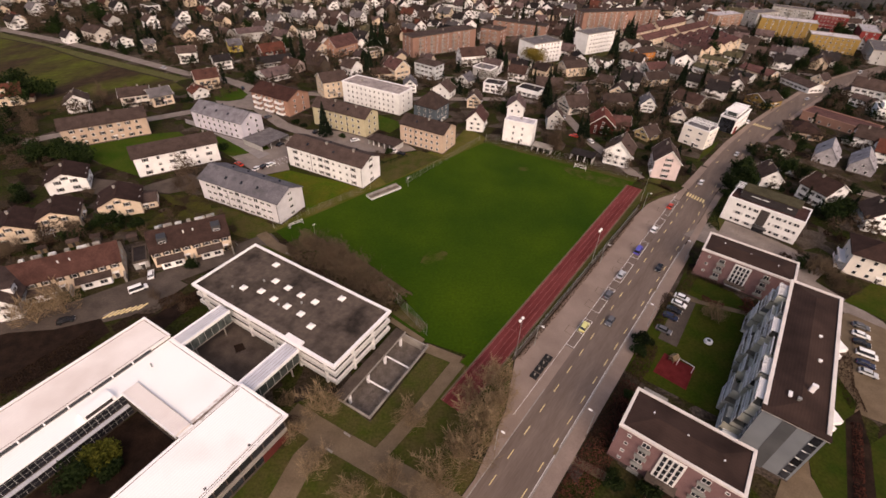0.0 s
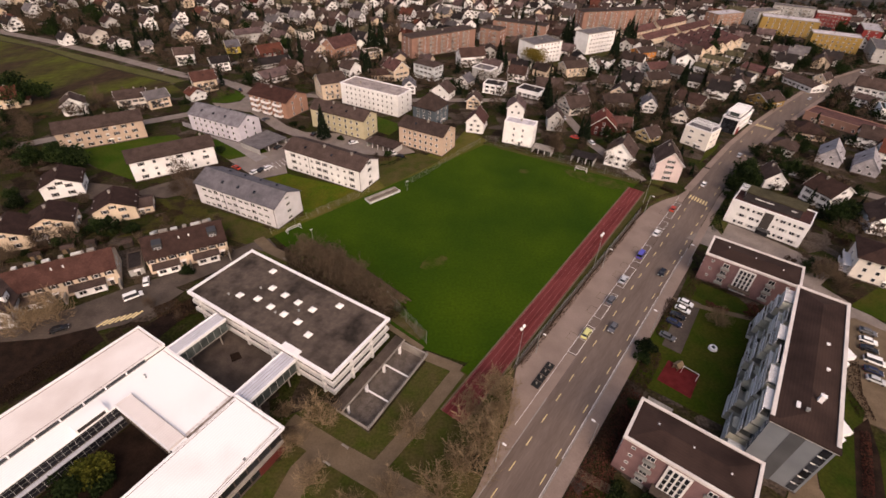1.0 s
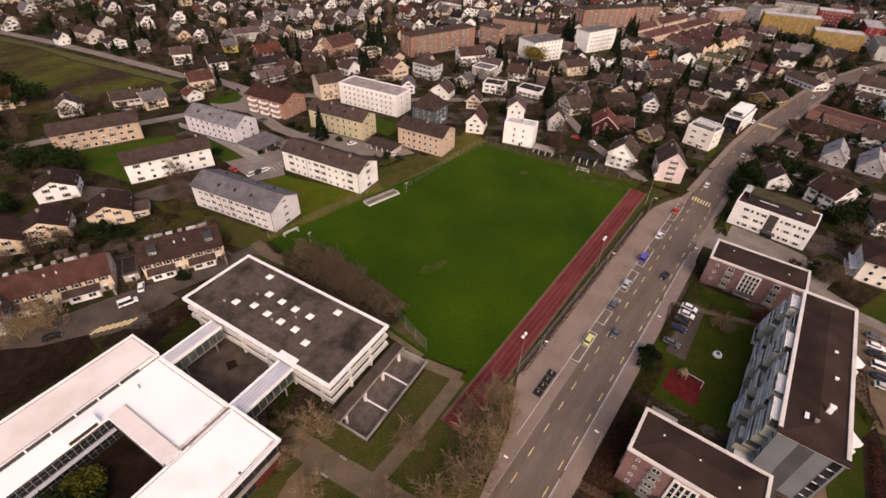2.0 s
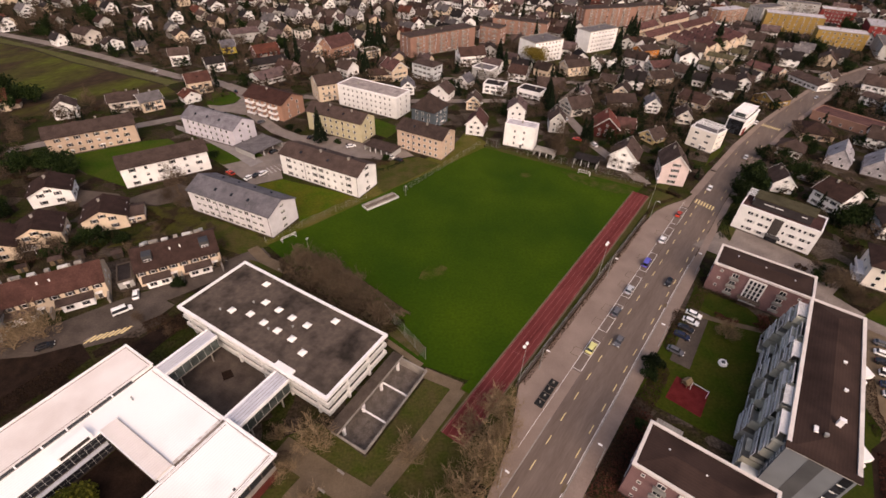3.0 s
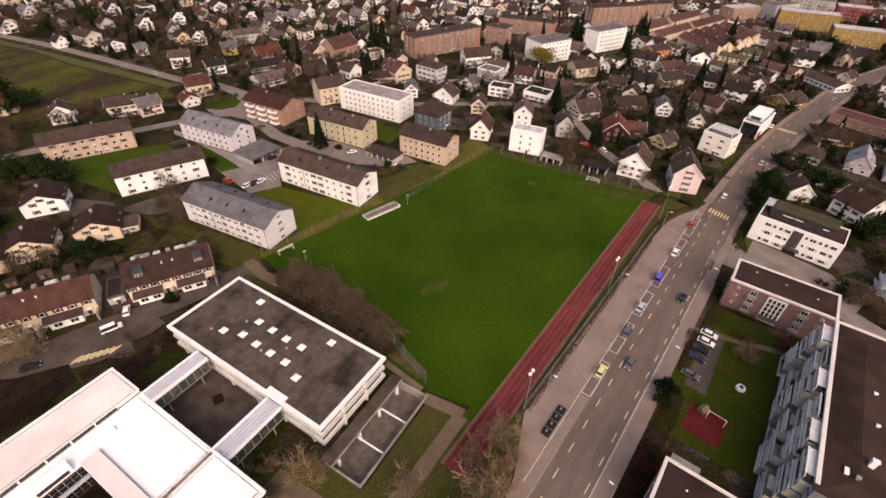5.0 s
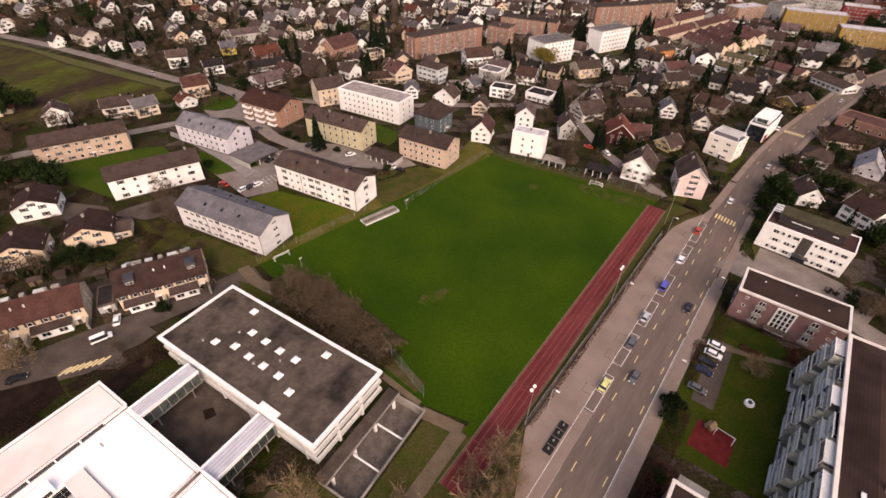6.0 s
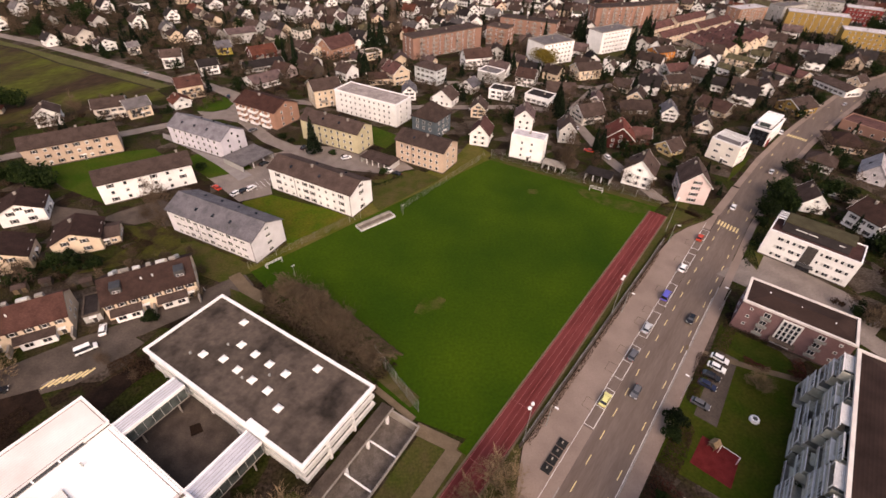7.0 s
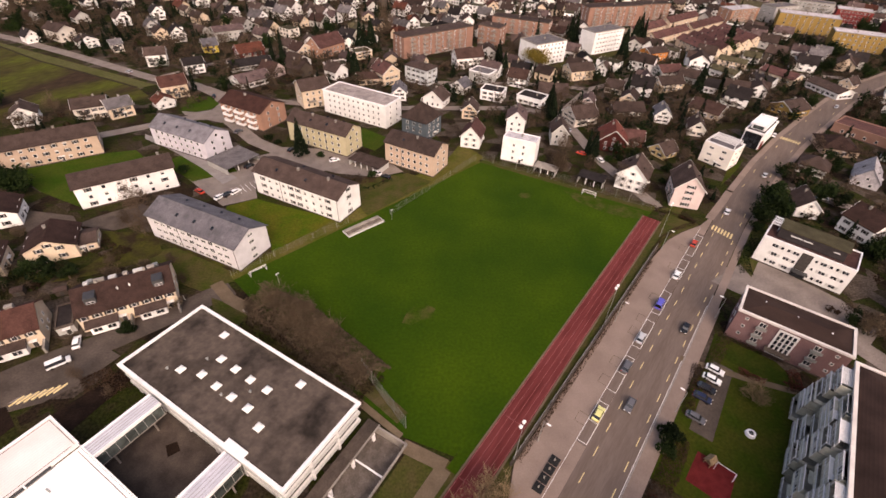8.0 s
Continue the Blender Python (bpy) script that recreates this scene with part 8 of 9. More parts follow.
grow_at("ever2", -292, 363, 0.9)
grow_at("ever2", -166.6, 328, 0.8)
grow_at("ever2", -298, 421, 1.4)
grow_at("bare", -325, 400, 1.2)
grow_at("bare", -283, 365, 1.0)
grow_at("bare", -184.6, 239.8, 1.0)
grow_at("bare", -220, 389, 1.0)
grow_at("bare", -319, 430, 1.2)
grow_at("bare", -264, 409, 1.1)
grow_at("bare", -173, 246, 0.8)
grow_at("ever2", -117, 356, 1.0)
grow_at("spruce", -54.4, 360.7, 1.2)
grow_at("ever2", -95, 307, 1.0)
grow_at("ever2", -85, 394, 1.1)
grow_at("conifer", -51.6, 307, 1.1)
grow_at("ever2", -163, 401, 1.1)
grow_at("bare", -83.4, 303, 1.2)
grow_at("bare", -42, 396, 1.5)
grow_at("bare", -50, 430, 1.5)
grow_at("bare", -130, 348, 1.2)
grow_at("spruce", 63.6, 451, 1.2)
grow_at("spruce", 65.6, 386, 1.1)
grow_at("spruce", 96, 398, 1.3)
grow_at("conifer", 54.7, 257, 1.3)
grow_at("conifer", 37, 319, 1.0)
grow_at("conifer", 120, 358, 1.3)
grow_at("conifer", 141.6, 396, 1.5)
grow_at("ever2", 81.4, 252, 0.8)
grow_at("ever2", 204, 385, 1.2)
grow_at("ever2", 274, 401, 1.4)
grow_at("ever2", 282, 387, 1.4)
grow_at("ever2", 332, 424, 1.6)
grow_at("ever2", 352, 455, 1.7)
for x, y, z in ((119.5, 171.5, 1.0), (125.5, 177.5, 1.15), (129.5, 184.0, 1.0), (150.5, 187.5, 0.95), (155.5, 183.5, 0.8), (149.5, 151.5, 0.95), (155.5, 154.5, 0.9), (171.0, 211.0, 0.8), (172.0, 171.5, 0.6)):
    grow_at("ever2", x, y, z)
grow_at("ever2", 254, 352, 1.1)
grow_at("conifer", 146.5, 298, 1.2)
grow_at("ever2", 276, 342, 1.2)
grow_at("ever2", 234, 368, 1.1)
grow_at("ever2", 204, 286, 0.9)
grow_at("ever2", 318, 405, 1.3)
grow_at("ever", 43, 44, 1.2)
grow_at("ever", 40, 41, 1.0)
grow_at("conifer", 106, 196, 0.6)
grow_at("spruce", 80, 205, 0.6)
grow_at("conifer", 112, 236, 0.7)

# garden trees and shrubs among the houses
rt = random.Random(5)
SPOTS = []
for k in range(13000):
    y = 95 + 560 * rt.random() ** 1.1
    x = rt.uniform(-0.84 * y - 40, 0.93 * y + 30)
    kind = rt.choices(["bare", "bare2", "brown", "ever", "ever2", "conifer", "spruce"], [7, 6, 5, 4, 2.2, 1.4, 1.0])[0]
    s, t = rt.uniform(0.55, 1.05), rt.uniform(0, 360)
    if inside((x, y), MEADOW) or near_line((x, y), ROAD, 9) or any((x - a) ** 2 + (y - b) ** 2 < (c * 0.52 + 1.2) ** 2 for a, b, c in TAKEN):
        continue
    if any((x - a) ** 2 + (y - b) ** 2 < c ** 2 for a, b, c in BLOCKED) or any(near_line((x, y), pts, half + 1.2) for nm, pts, half in STREETS):
        continue
    if any(abs(x - q[1]) < 3.0 and abs(y - q[2]) < 3.0 for q in SPOTS):
        continue
    if kind in ("conifer", "spruce") and y < 190 and x < 0:
        kind = "brown"
    if x > 90 and y > 260 and kind == "bare" and k % 2:
        kind = "ever2"
    SPOTS.append((kind, x, y, s, t))
for k in range(330):
    x, y = rt.uniform(-460, -120), rt.uniform(300, 640)
    kind, s, t = rt.choice(("bare", "bare", "bare2", "ever2", "conifer", "ever")), rt.uniform(0.7, 1.2), rt.uniform(0, 360)
    if x > -0.84 * y - 30 and not inside((x, y), MEADOW) and not any((x - a) ** 2 + (y - b) ** 2 < 36 for a, b, c in TAKEN):
        SPOTS.append((kind, x, y, s, t))
for k in range(1500):
    x, y = rt.uniform(-215, -70), rt.uniform(96, 215)
    kind, s, t = rt.choice(("brown", "brown", "bare2", "ever", "brown", "bare")), rt.uniform(0.35, 0.75), rt.uniform(0, 360)
    if any((x - a) ** 2 + (y - b) ** 2 < (c * 0.46 + 0.6) ** 2 for a, b, c in TAKEN) or any((x - a) ** 2 + (y - b) ** 2 < c ** 2 for a, b, c in BLOCKED) or any(near_line((x, y), pts, half + 0.9) for nm, pts, half in STREETS):
        continue
    if inside((x, y), MEADOW) or any(abs(x - q[1]) < 1.7 and abs(y - q[2]) < 1.7 for q in SPOTS):
        continue
    SPOTS.append((kind, x, y, s, t))
for k in range(2600):
    y = rt.uniform(170, 430)
    x = rt.uniform(-0.6 * y, 0.93 * y + 10)
    kind, s, t = rt.choice(("bare", "bare2", "brown", "bare", "ever")), rt.uniform(0.45, 0.9), rt.uniform(0, 360)
    if near_line((x, y), ROAD, 8) or inside((x, y), MEADOW) or any((x - a) ** 2 + (y - b) ** 2 < (c * 0.45 + 0.7) ** 2 for a, b, c in TAKEN) or any((x - a) ** 2 + (y - b) ** 2 < c ** 2 for a, b, c in BLOCKED):
        continue
    if any(near_line((x, y), pts, half + 0.9) for nm, pts, half in STREETS) or any(abs(x - q[1]) < 2.2 and abs(y - q[2]) < 2.2 for q in SPOTS):
        continue
    SPOTS.append((kind, x, y, s, t))
SPOTS.sort(key=lambda q: q[2])
for q in SPOTS[:110]:
    plant(q[0], q[1], q[2], q[3], q[4])

HEDGES = []
for k in range(2000):
    y = 100 + 420 * rt.random()
    x = rt.uniform(-0.84 * y - 30, 0.93 * y + 20)
    a = math.radians(rt.choice((57, 147)) + rt.uniform(-6, 6))
    h = rt.uniform(2, 6)
    p, q = (x - h * math.cos(a), y - h * math.sin(a)), (x + h * math.cos(a), y + h * math.sin(a))
    if any(inside(z, MEADOW) or near_line(z, ROAD, 8.5) or any((z[0] - u) ** 2 + (z[1] - v) ** 2 < (w * 0.5 + 1) ** 2 for u, v, w in TAKEN) for z in (p, q, (x, y))):
        continue
    if any(any((z[0] - u) ** 2 + (z[1] - v) ** 2 < w ** 2 for u, v, w in BLOCKED) for z in (p, q, (x, y))) or any(near_line(z, pts, half + 0.8) for z in (p, q, (x, y)) for nm, pts, half in STREETS):
        continue
    HEDGES.append((p, q, rt.uniform(0.5, 0.9), rt.uniform(1.0, 1.8), rt.random() < 0.5))
for green in (True, False):
    vs, fs, o = [], [], 0
    for i, (p, q, half, h, gr) in enumerate(HEDGES):
        if gr != green:
            continue
        r = np.random.RandomState(i)
        n = 70
        t, w = r.uniform(0, 1, n), r.uniform(-1, 1, n)
        d = np.array(q) - np.array(p)
        nm_ = np.array([-d[1], d[0]]) / np.linalg.norm(d)
        c = np.array(p) + d * t[:, None] + nm_ * (w * half)[:, None]
        pts3 = np.stack([c[:, 0], c[:, 1], h * r.uniform(0.15, 1, n) ** 0.5], 1)
        v, f = leaf_cloud(n, lambda rr, k_, s_=pts3: s_, 0.45, i)
        vs.append(v)
        fs.append(f + o)
        o += len(v)
    ob = new("garden_hedges", cloud_mesh("garden_hedges", np.concatenate(vs), np.concatenate(fs), M["leaves" if green else "brown_leaves"]))
    tagged(ob, "evergreen garden hedges between plots" if green else "brown winter hedges between garden plots", "hedges", kind="stuff")


def far_trees():
    vs, fs, ms, o = [], [], [], 0
    mats = ["brown_leaves", "leaves", "needles", "bark"]
    base = {}
    for kind, n, shp, size, mi in (("brown", 60, bush_shape(3.6, 2.6, 5, 41), 0.5, 0), ("ever", 60, bush_shape(3.6, 3.0, 5, 42), 0.52, 1), ("ever2", 150, bush_shape(7, 8, 8, 43), 0.8, 1), ("conifer", 140, cone_shape(5, 11), 0.8, 2),
                                   ("spruce", 140, cone_shape(3.6, 14), 0.8, 2), ("bare", 130, bush_shape(8, 9, 9, 44), 1.0, 3), ("bare2", 136, bush_shape(7, 7, 8, 45), 0.95, 3)):
        base[kind] = (leaf_cloud(n, shp, size, 50 + mi, slim=0.17 if mi == 3 else 0.55), mi)
    for kind, x, y, s, t in SPOTS[110:]:
        (v, f), mi = base[kind]
        a = math.radians(t)
        rot = np.array([[math.cos(a), -math.sin(a), 0], [math.sin(a), math.cos(a), 0], [0, 0, 1]])
        vs.append(v @ rot.T * s + np.array([x, y, -0.05]))
        fs.append(f + o)
        ms.append(np.full(len(f), mi))
        o += len(v)
    me = cloud_mesh("far_trees", np.concatenate(vs), np.concatenate(fs), M[mats[0]])
    for k in mats[1:]:
        me.materials.append(M[k])
    me.polygons.foreach_set("material_index", np.concatenate(ms).astype(np.int32))
    tagged(new("far_trees", me), "distant garden trees and shrubs, mostly leafless", "trees", kind="stuff")


far_trees()

# ---------------------------------------------------------------- cars
CARS = {}


def car(paint, label, x, y, rot, van=False):
    key = (paint, van)
    m = pose(x, y, 0.02, 0, 0, rot)
    if key in CARS:
        return tagged(copy_thing(CARS[key], m), label)
    root = thing("van" if van else "car", label, "van" if van else "car", m)
    L, W, H = (5.0, 1.95, 1.95) if van else (4.35, 1.8, 1.46)
    low = [(-L / 2, 0.35), (L / 2, 0.35), (L / 2, 0.62), (L / 2 - 0.15, 0.78), (L / 2 - 1.15, 0.95), (-L / 2 + 0.25, 0.98), (-L / 2, 0.8)]
    b = bmesh.new()
    lf = [[b.verts.new((x0, sy * (W / 2 - (0.06 if z > 0.8 or z < 0.4 else 0)), z)) for x0, z in low] for sy in (-1, 1)]
    b.faces.new(lf[0])
    b.faces.new(lf[1][::-1])
    for i in range(len(low)):
        j = (i + 1) % len(low)
        b.faces.new((lf[0][i], lf[1][i], lf[1][j], lf[0][j]))
    bmesh.ops.bevel(b, geom=[e for e in b.edges], offset=0.05, segments=1, affect="EDGES")
    part("body", b, M["paint_" + paint], root)
    b = bmesh.new()
    f0, f1 = (L / 2 - 1.1, L / 2 - 1.65) if not van else (L / 2 - 0.9, L / 2 - 1.4)
    r0, r1 = (-L / 2 + 0.3, -L / 2 + 0.85) if not van else (-L / 2 + 0.1, -L / 2 + 0.25)
    lo = [b.verts.new(p) for p in ((f0, -W / 2 + 0.1, 0.93), (f0, W / 2 - 0.1, 0.93), (r0, W / 2 - 0.1, 0.95), (r0, -W / 2 + 0.1, 0.95))]
    hi = [b.verts.new(p) for p in ((f1, -W / 2 + 0.28, H - 0.06), (f1, W / 2 - 0.28, H - 0.06), (r1, W / 2 - 0.28, H - 0.06), (r1, -W / 2 + 0.28, H - 0.06))]
    b.faces.new(hi)
    b.faces.new(lo[::-1])
    for i in range(4):
        b.faces.new((lo[i], lo[(i + 1) % 4], hi[(i + 1) % 4], hi[i]))
    part("cabin_glass", b, M["glass"], root)
    b = bmesh.new()
    box(b, r1 - 0.04, -W / 2 + 0.26, H - 0.07, f1 + 0.06, W / 2 - 0.26, H)
    bmesh.ops.bevel(b, geom=[e for e in b.edges], offset=0.03, segments=1, affect="EDGES")
    part("roof", b, M["paint_" + paint], root)
    for sx in (-1, 1):
        for sy in (-1, 1):
            b = bmesh.new()
            tube(b, (sx * L * 0.31, sy * (W / 2 - 0.2), 0.31), (sx * L * 0.31, sy * (W / 2 + 0.01), 0.31), 0.32, 0.32, 12)
            part("wheel", b, M["tyre"], root)
    for sy in (-1, 1):
        b = bmesh.new()
        box(b, L / 2 - 0.12, sy * 0.62 - 0.2, 0.6, L / 2 + 0.01, sy * 0.62 + 0.2, 0.74)
        part("headlight", b, M["lens"], root)
        b = bmesh.new()
        box(b, -L / 2 - 0.01, sy * 0.66 - 0.14, 0.62, -L / 2 + 0.1, sy * 0.66 + 0.14, 0.8)
        part("tail_light", b, M["red_lens"], root)
    CARS[key] = root
    return root


RR = ROAD_ROT
car("lime", "lime yellow small car parked in a bay", 40.4, 89.6, RR, False)
car("grey", "dark grey car parked in a roadside bay", 50.8, 103.2, RR, False)
car("silver", "silver car parked in a roadside bay", 57.4, 112.8, RR, False)
car("blue", "bright blue van parked in a bay", 67.0, 126.0, RR, True)
car("white", "white car parked in a roadside bay", 76.8, 139.0, RR, False)
car("red", "orange-red car parked in a roadside bay", 88.8, 155.6, RR, False)
car("grey", "dark grey car driving on the road", 48.4, 92.2, RR + 180, False)
car("black", "black car driving on the road", 71.0, 117.0, RR + 180, False)
car("white", "white car driving on the far road", 109.5, 176.0, RR, False)
car("silver", "silver car driving on the far road", 138.8, 205.2, RR, False)
car("white", "white car parked beside the lawn", 73.2, 103.2, RR - 90, False)
car("white", "white estate car parked beside the lawn", 71.2, 100.4, RR - 90, False)
car("black", "black car parked beside the lawn", 68.7, 97.7, RR - 90, False)
car("navy", "dark blue car parked beside the lawn", 66.6, 95.0, RR - 90, False)
car("grey", "dark grey car under the bare shrub", 62.8, 89.6, RR - 90, False)
car("white", "white car on the beige parking ground", 119.2, 90.6, RR - 85, False)
car("black", "black car on the beige parking ground", 117.3, 87.6, RR - 85, False)
car("white", "white van on the beige parking ground", 115.8, 83.4, RR - 85, True)
car("navy", "dark blue car on the beige parking ground", 113.2, 80.2, RR - 85, False)
car("silver", "silver car on the beige parking ground", 111.8, 77.2, RR - 85, False)
car("grey", "dark grey car on the beige parking ground", 121.5, 94.0, RR - 85, False)
car("white", "white van on the street by the row houses", -89.0, 97.8, 40, True)
car("white", "white car parked before the row house", -88.6, 104.2, 118, False)
car("black", "black car parked at the street edge", -101.5, 84.6, 32, False)
car("black", "black car parked beside the row house", -70.5, 119.5, 40, False)
car("white", "white car in the apartment yard", -79.2, 172.4, 60, False)
car("black", "black car in the apartment yard", -77.0, 174.3, 60, False)
car("white", "white hatchback in the apartment yard", -74.9, 176.2, 60, False)
car("red", "red car in the apartment yard", -88.0, 175.6, 145, False)
car("white", "white car beside the garages", -24.6, 194.2, 150, False)
car("black", "black car before the garages", -20.5, 191.5, 150, False)
car("white", "white car before the yellow block", -43.4, 203.3, 30, False)
car("black", "black car beside the carport", -76.5, 195.5, 60, False)
car("grey", "dark car before the orange block", -92.0, 226.5, 60, False)
car("black", "black car beside the yellow block", -63.5, 211.0, 60, False)
car("black", "black car before the pink house", 92.5, 180.5, 150, False)
car("red", "red car between the houses", 63.5, 218.5, 150, False)
car("white", "white car parked on a side street", 70.5, 213.0, 110, False)
car("silver", "silver car parked on a side street", 62.5, 243.0, 100, False)
car("white", "white car parked on a cross street", 12.0, 262.5, 0, False)
car("white", "white car parked among gardens", -32.0, 260.5, 0, False)
car("black", "black car parked at the street bend", -119.0, 266.0, 120, False)
car("silver", "silver car parked along the field road", -180.0, 296.5, 153, False)
car("white", "white car parked on the side lane", 153.0, 188.5, 150, False)
car("white", "white car parked at the long residence", -66.0, 236.0, 60, False)
car("white", "white car parked beside the far road", 164.5, 246.0, RR, False)
car("white", "white van driving on the distant road", 297.0, 348.6, 38, True)
car("silver", "silver car on the distant road", 222.0, 287.5, 42, False)

# ---------------------------------------------------------------- lamps, masts, goals and other small things
LAMP = {}


def street_lamp(x, y, rot, h=8.0):
    if "l" in LAMP:
        return copy_thing(LAMP["l"], pose(x, y, 0, 0, 0, rot))
    root = thing("street_lamp", "grey street lamp with a flat white head", "street lamp", pose(x, y, 0, 0, 0, rot), "street lamps along the road")
    b = bmesh.new()
    tube(b, (0, 0, 0), (0, 0, h), 0.1, 0.06, 8)
    part("pole", b, M["grey_metal"], root)
    b = bmesh.new()
    tube(b, (0, 0, h - 0.05), (0.9, 0, h + 0.15), 0.05, 0.045, 6)
    part("arm", b, M["grey_metal"], root)
    b = bmesh.new()
    box(b, 0.7, -0.2, h + 0.08, 1.6, 0.2, h + 0.26)
    bmesh.ops.bevel(b, geom=[e for e in b.edges], offset=0.05, segments=1, affect="EDGES")
    part("lamp_head", b, M["white_metal"], root)
    LAMP["l"] = root
    return root


def floodlight(x, y, rot, h, head=1.0):
    root = thing("floodlight_mast", "tall grey mast with two white floodlights", "floodlight", pose(x, y, 0, 0, 0, rot), "floodlights round the pitch")
    b = bmesh.new()
    tube(b, (0, 0, 0), (0, 0, h), 0.075, 0.045, 8)
    part("mast", b, M["grey_metal"], root)
    b = bmesh.new()
    box(b, -0.06, -0.9 * head, h - 0.08, 0.06, 0.9 * head, h + 0.04)
    part("crossbar", b, M["grey_metal"], root)
    for sy in (-1, 1):
        b = bmesh.new()
        box(b, -0.12, -0.34, -0.3, 0.4, 0.34, 0.3)
        bmesh.ops.bevel(b, geom=[e for e in b.edges], offset=0.08, segments=1, affect="EDGES")
        part("floodlight", b, M["white_metal"], root, m=pose(0.1, sy * 0.62 * head, h + 0.15, 0, 35, 0) @ Matrix.Scale(head, 4))
    return root


for s, n, rot in ((50, -21.3, -37), (81.5, -28.9, -37), (126.6, -29.2, -37), (168, -29.4, -37), (66.5, -7.0, 143), (108.3, -7.2, 143), (146, -7.4, 143), (24, -7.0, 143)):
    street_lamp(*R(s, n), rot)
for x, y, h in ((19.7, 77.9, 14.6), (49.2, 118.6, 13.4), (78.5, 159.5, 13.4)):
    floodlight(x, y, 143, h)
for x, y in ((-44.5, 128.5), (-15, 163)):
    floodlight(x, y, -37, 4.2, 0.5)

for nm, x, y, rot, w in (("goal", 59.2, 184.4, -28, 5.0), ("goal", -52, 133.0, 45, 5.0)):
    root = thing("football_goal", "white tubular football goal with net", "goal", pose(x, y, 0.02, 0, 0, rot))
    for sx in (-1, 1):
        b = bmesh.new()
        tube(b, (sx * w / 2, 0, 0), (sx * w / 2, 0, 2.1), 0.07, 0.07, 8)
        part("post", b, M["white_metal"], root)
        b = bmesh.new()
        tube(b, (sx * w / 2, 0, 2.1), (sx * w / 2, 1.8, 0.05), 0.045, 0.045, 6)
        tube(b, (sx * w / 2, 0, 0.05), (sx * w / 2, 1.8, 0.05), 0.045, 0.045, 6)
        part("side_frame", b, M["white_metal"], root)
    for y0, z0 in ((0, 2.1), (1.8, 0.05)):
        b = bmesh.new()
        tube(b, (-w / 2, y0, z0), (w / 2, y0, z0), 0.07, 0.07, 8)
        part("bar", b, M["white_metal"], root)
    b = bmesh.new()
    for k in range(17):
        x0 = -w / 2 + w * k / 16
        tube(b, (x0, 0, 2.1), (x0, 1.8, 0.05), 0.008, 0.008, 3)
    for k in range(9):
        t = k / 8
        tube(b, (-w / 2, 1.8 * t, 2.1 - 2.05 * t), (w / 2, 1.8 * t, 2.1 - 2.05 * t), 0.008, 0.008, 3)
    part("net", b, M["white_line"], root)

terr = thing("seating_steps", "pale concrete seating steps at the pitch edge", "seating steps", pose(-24.2, 158.2, 0, 0, 0, 42.5))
for k in range(3):
    b = bmesh.new()
    box(b, -7.0, -1.7 + 1.15 * k, 0, 7.0, -0.55 + 1.15 * k, 0.3 + 0.32 * k)
    part("step", b, M["yard_slab" if k == 1 else "concrete"], terr)
b = bmesh.new()
ring(b, -7.2, -1.9, 7.2, 1.95, 0, 0.7, 0.12)
part("border", b, M["shutter_lt"], terr, "pale border frame")

# wire fences round the pitch
def wire_fence(label, pts, h, step, mesh_step):
    root = thing("wire_fence", label, "fence", pose(*pts[0], 0))
    o = Vector((*pts[0], 0))
    for a, b_ in zip(pts, pts[1:]):
        a, b_ = Vector((*a, 0)) - o, Vector((*b_, 0)) - o
        n = max(1, round((b_ - a).length / step))
        for k in range(n + 1):
            p = a.lerp(b_, k / n)
            b = bmesh.new()
            tube(b, p, p + Vector((0, 0, h)), 0.05, 0.05, 5)
            part("fence_post", b, M["grey_metal"], root)
        b = bmesh.new()
        z = 0.1
        while z <= h:
            tube(b, a + Vector((0, 0, z)), b_ + Vector((0, 0, z)), 0.012, 0.012, 3)
            z += mesh_step
        n = int((b_ - a).length / (mesh_step * 1.5))
        for k in range(n):
            p = a.lerp(b_, k / n)
            tube(b, p, p + Vector((0, 0, h)), 0.01, 0.01, 3)
        part("fence_wire", b, M["grey_metal"], root, "thin grey wire mesh")


wire_fence("tall thin wire ball fence beside the brush", [(-15.5, 99.5), (-3.6, 84.5)], 5.0, 4.5, 0.5)
wire_fence("thin wire fence along the pitch", [(-59.5, 131), (-30, 160.5)], 2.6, 4.5, 0.6)
wire_fence("thin wire fence along the pitch", [(-16, 166), (16, 209.5)], 2.6, 4.5, 0.6)
wire_fence("tall thin wire fence at the pitch end", [(19, 209.5), (83, 176.2)], 4.0, 5.0, 0.6)

bin0 = None
for k in range(4):
    p = R(79.9 - 2.35 * k, -24.0)
    m = pose(*p, 0.02, 0, 0, ROAD_ROT)
    if bin0:
        copy_thing(bin0, m)
        continue
    bin0 = thing("recycling_container", "dark square recycling container with a pale inlet column", "container", m, "recycling containers")
    b = bmesh.new()
    box(b, -1.02, -1.02, 0, 1.02, 1.02, 0.22)
    part("platform", b, M["tyre"], bin0)
    b = bmesh.new()
    box(b, -0.2, -0.17, 0.22, 0.2, 0.17, 0.95)
    bmesh.ops.bevel(b, geom=[e for e in b.edges], offset=0.08, segments=2, affect="EDGES")
    part("inlet_column", b, M["concrete"], bin0, "pale metal inlet column")

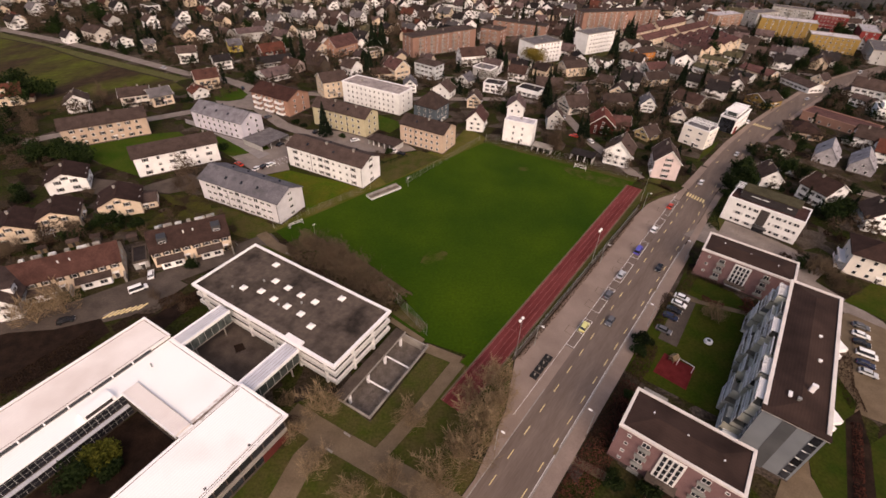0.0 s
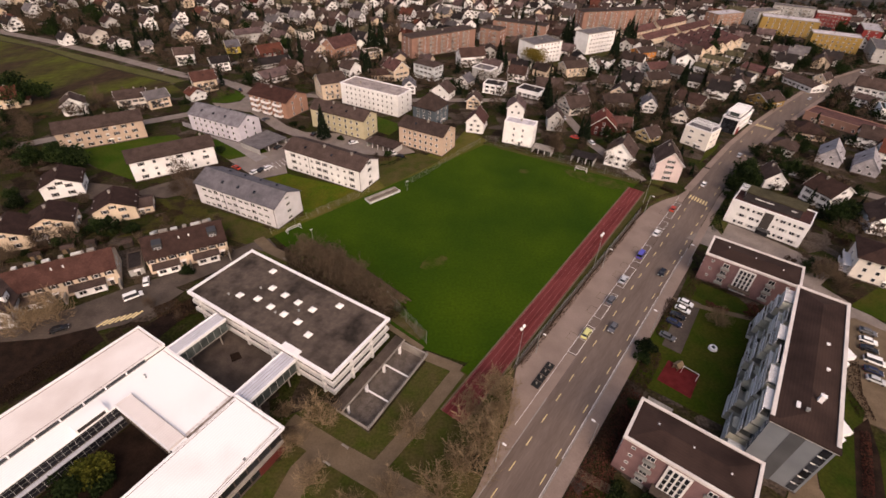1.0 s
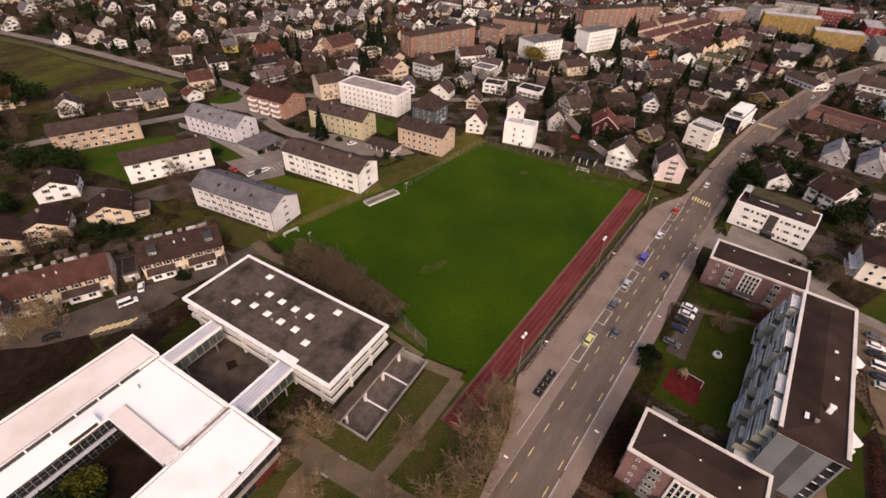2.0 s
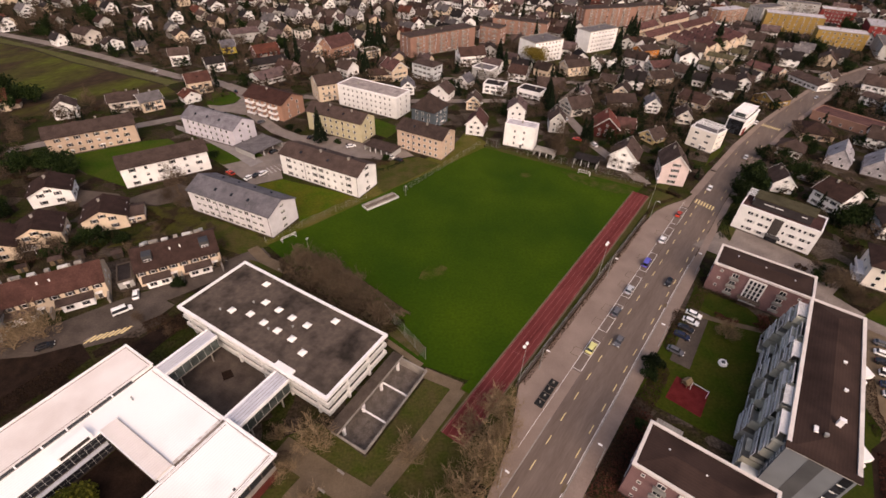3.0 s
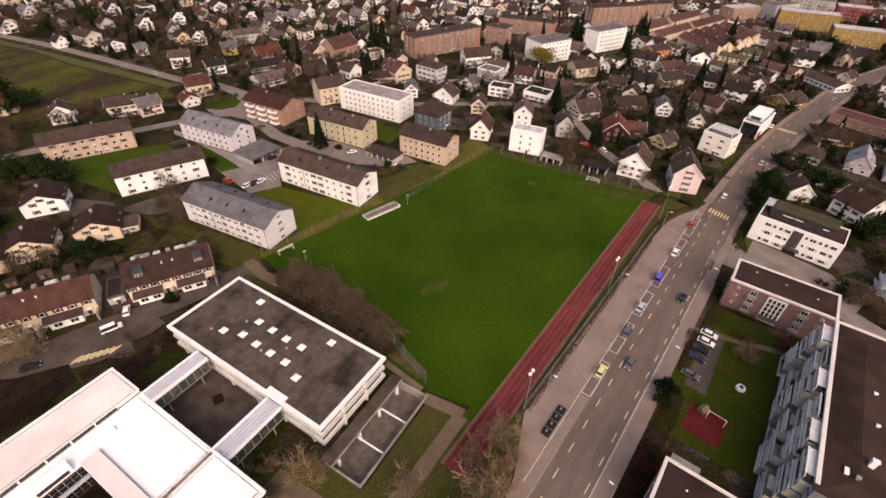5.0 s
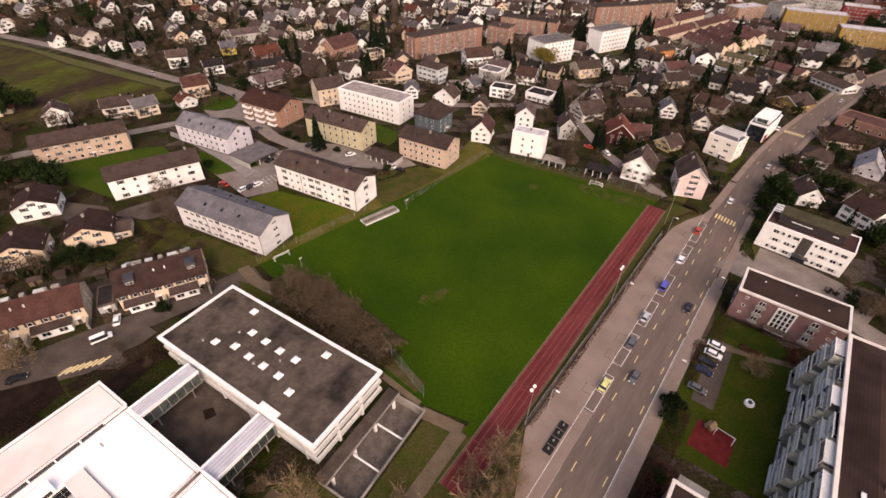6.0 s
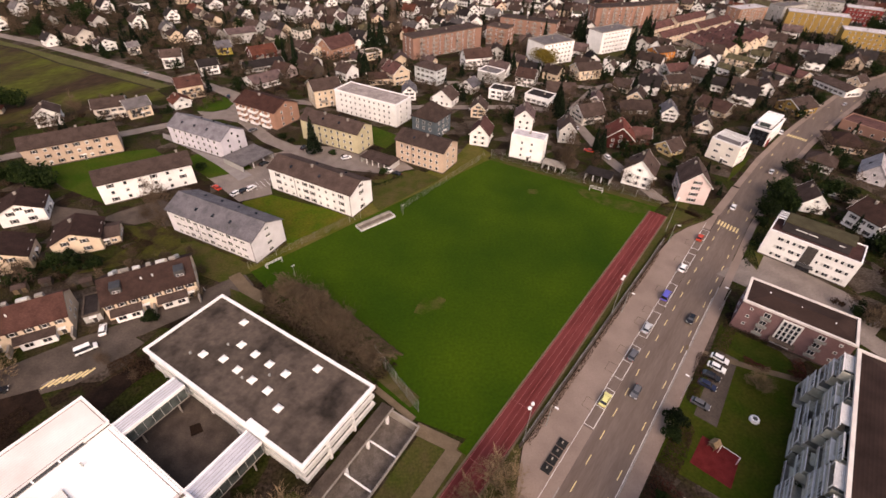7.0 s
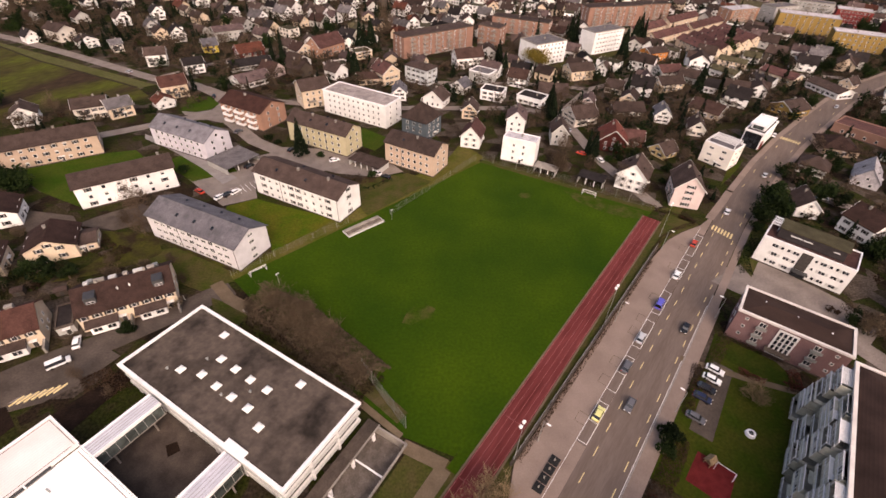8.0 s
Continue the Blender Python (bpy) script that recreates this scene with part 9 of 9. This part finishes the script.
hut = thing("play_hut", "small wooden play hut on the red surface", "play hut", pose(61.6, 79.2, 0.04, 0, 0, 30))
b = bmesh.new()
gable_roof(b, 1.8, 1.6, 1.5, 0.7, 0.2, 0.08)
part("roof", b, M["pale_bark"], hut)
for sx in (-1, 1):
    for sy in (-1, 1):
        b = bmesh.new()
        box(b, sx * 0.8 - 0.07, sy * 0.7 - 0.07, 0, sx * 0.8 + 0.07, sy * 0.7 + 0.07, 1.6)
        part("post", b, M["pale_bark"], hut)
b = bmesh.new()
box(b, -0.8, -0.7, 0.7, 0.8, 0.7, 0.8)
part("platform", b, M["pale_bark"], hut)
swing = thing("balance_bar", "thin pale balance bar beside the play hut", "play equipment", pose(64.0, 77.2, 0.04, 0, 0, -42))
b = bmesh.new()
tube(b, (-1.9, 0, 1.9), (1.9, 0, 1.9), 0.06, 0.06, 6)
part("bar", b, M["white_metal"], swing)
for sx in (-1, 1):
    for sy in (-1, 1):
        b = bmesh.new()
        tube(b, (sx * 1.9, sy * 0.7, 0), (sx * 1.9, 0, 1.9), 0.05, 0.05, 6)
        part("leg", b, M["white_metal"], swing)
rock = thing("play_stone", "round white play tub on the lawn", "play equipment", pose(74.0, 86.2, 0.02, 0, 0, 0))
b = bmesh.new()
tube(b, (0, 0, 0), (0, 0, 0.7), 1.15, 1.0, 14)
part("tub", b, M["white_metal"], rock)
b = bmesh.new()
tube(b, (0, 0, 0.7), (0, 0, 0.95), 0.55, 0.4, 12)
part("seat", b, M["dark_metal"], rock)
for x, y, rot in ((-19.8, 54.8, -31), (-23.0, 51.0, 150), (-50.5, 117.0, -30)):
    root = thing("bench", "plain park bench beside the path", "bench", pose(x, y, 0.02, 0, 0, rot))
    b = bmesh.new()
    box(b, -0.9, -0.22, 0.42, 0.9, 0.22, 0.48)
    part("seat", b, M["concrete"], root)
    for sx in (-1, 1):
        b = bmesh.new()
        box(b, sx * 0.7 - 0.06, -0.18, 0, sx * 0.7 + 0.06, 0.18, 0.42)
        part("leg", b, M["concrete"], root)
hatch = tagged(slab("crossing_marks", [(-93.5, 86.9), (-92.5, 88.4), (-83.4, 92.6), (-84.6, 90.6)], -0.004, 0.006, M["old_asphalt"], "yellow zebra crossing on the side street", category="road marking"))
for k in range(7):
    b = bmesh.new()
    box(b, -1.6, -0.28, -0.002, 1.6, 0.28, 0.008)
    part("zebra_bar", b, M["yellow_line"], hatch, m=pose(-92.0 + 1.25 * k, 87.6 + 0.62 * k, 0.012, 0, 0, 62))


def garden_shed(x, y, rot, w, d, h, mat):
    root = thing("garden_shed", "small weathered timber shed in a back garden", "shed", pose(x, y, 0, 0, 0, rot))
    b = bmesh.new()
    gable_wall(b, w, d, h, 0.5)
    part("wall", b, M[mat], root)
    b = bmesh.new()
    gable_roof(b, w, d, h, 0.5, 0.25, 0.08)
    part("roof", b, M["roof_brown"], root)
    b = bmesh.new()
    box(b, -0.4, -0.05, 0, 0.4, 0.04, 1.8)
    part("door", b, M["shutter"], root, m=face("s", w, d))
    return root


for x, y, rot, w, d, h, mk in ((-120.4, 117.6, 30, 3.2, 2.4, 1.9, "pale_bark"), (-115.1, 120.8, 25, 2.6, 2.2, 1.8, "wall_dark"), (-103.5, 121.5, 30, 2.8, 2.2, 1.9, "wall_dark"), (-128.0, 113.5, 32, 2.6, 2.0, 1.8, "pale_bark"), (54.5, 204.5, 60, 3.0, 2.4, 2.0, "wall_dark")):
    garden_shed(x, y, rot, w, d, h, mk)
arbour = thing("arbour", "white garden arbour beside the cream house", "arbour", pose(-131.5, 121.0, 0, 0, 0, 27))
for k in range(6):
    b = bmesh.new()
    box(b, -0.05, -1.6, 2.2, 0.05, 1.6, 2.35)
    part("slat", b, M["white_metal"], arbour, m=pose(-2.3 + 0.92 * k, 0, 0))
for sx in (-1, 1):
    b = bmesh.new()
    box(b, -2.4, -0.05, 2.08, 2.4, 0.05, 2.2)
    part("beam", b, M["white_metal"], arbour, m=pose(0, sx * 1.4, 0))
    for sy in (-1, 1):
        b = bmesh.new()
        box(b, -0.05, -0.05, 0, 0.05, 0.05, 2.08)
        part("post", b, M["white_metal"], arbour, m=pose(sx * 2.2, sy * 1.4, 0))

# the north walls of distant houses stay plain
bpy.context.view_layer.update()
for ob in [o for o in bpy.data.objects if o.name.split(".")[0] == "window"]:
    if ob.matrix_world.translation.y > 215 and -ob.matrix_world.col[1].xyz.normalized().y > 0.25:
        bpy.data.objects.remove(ob)
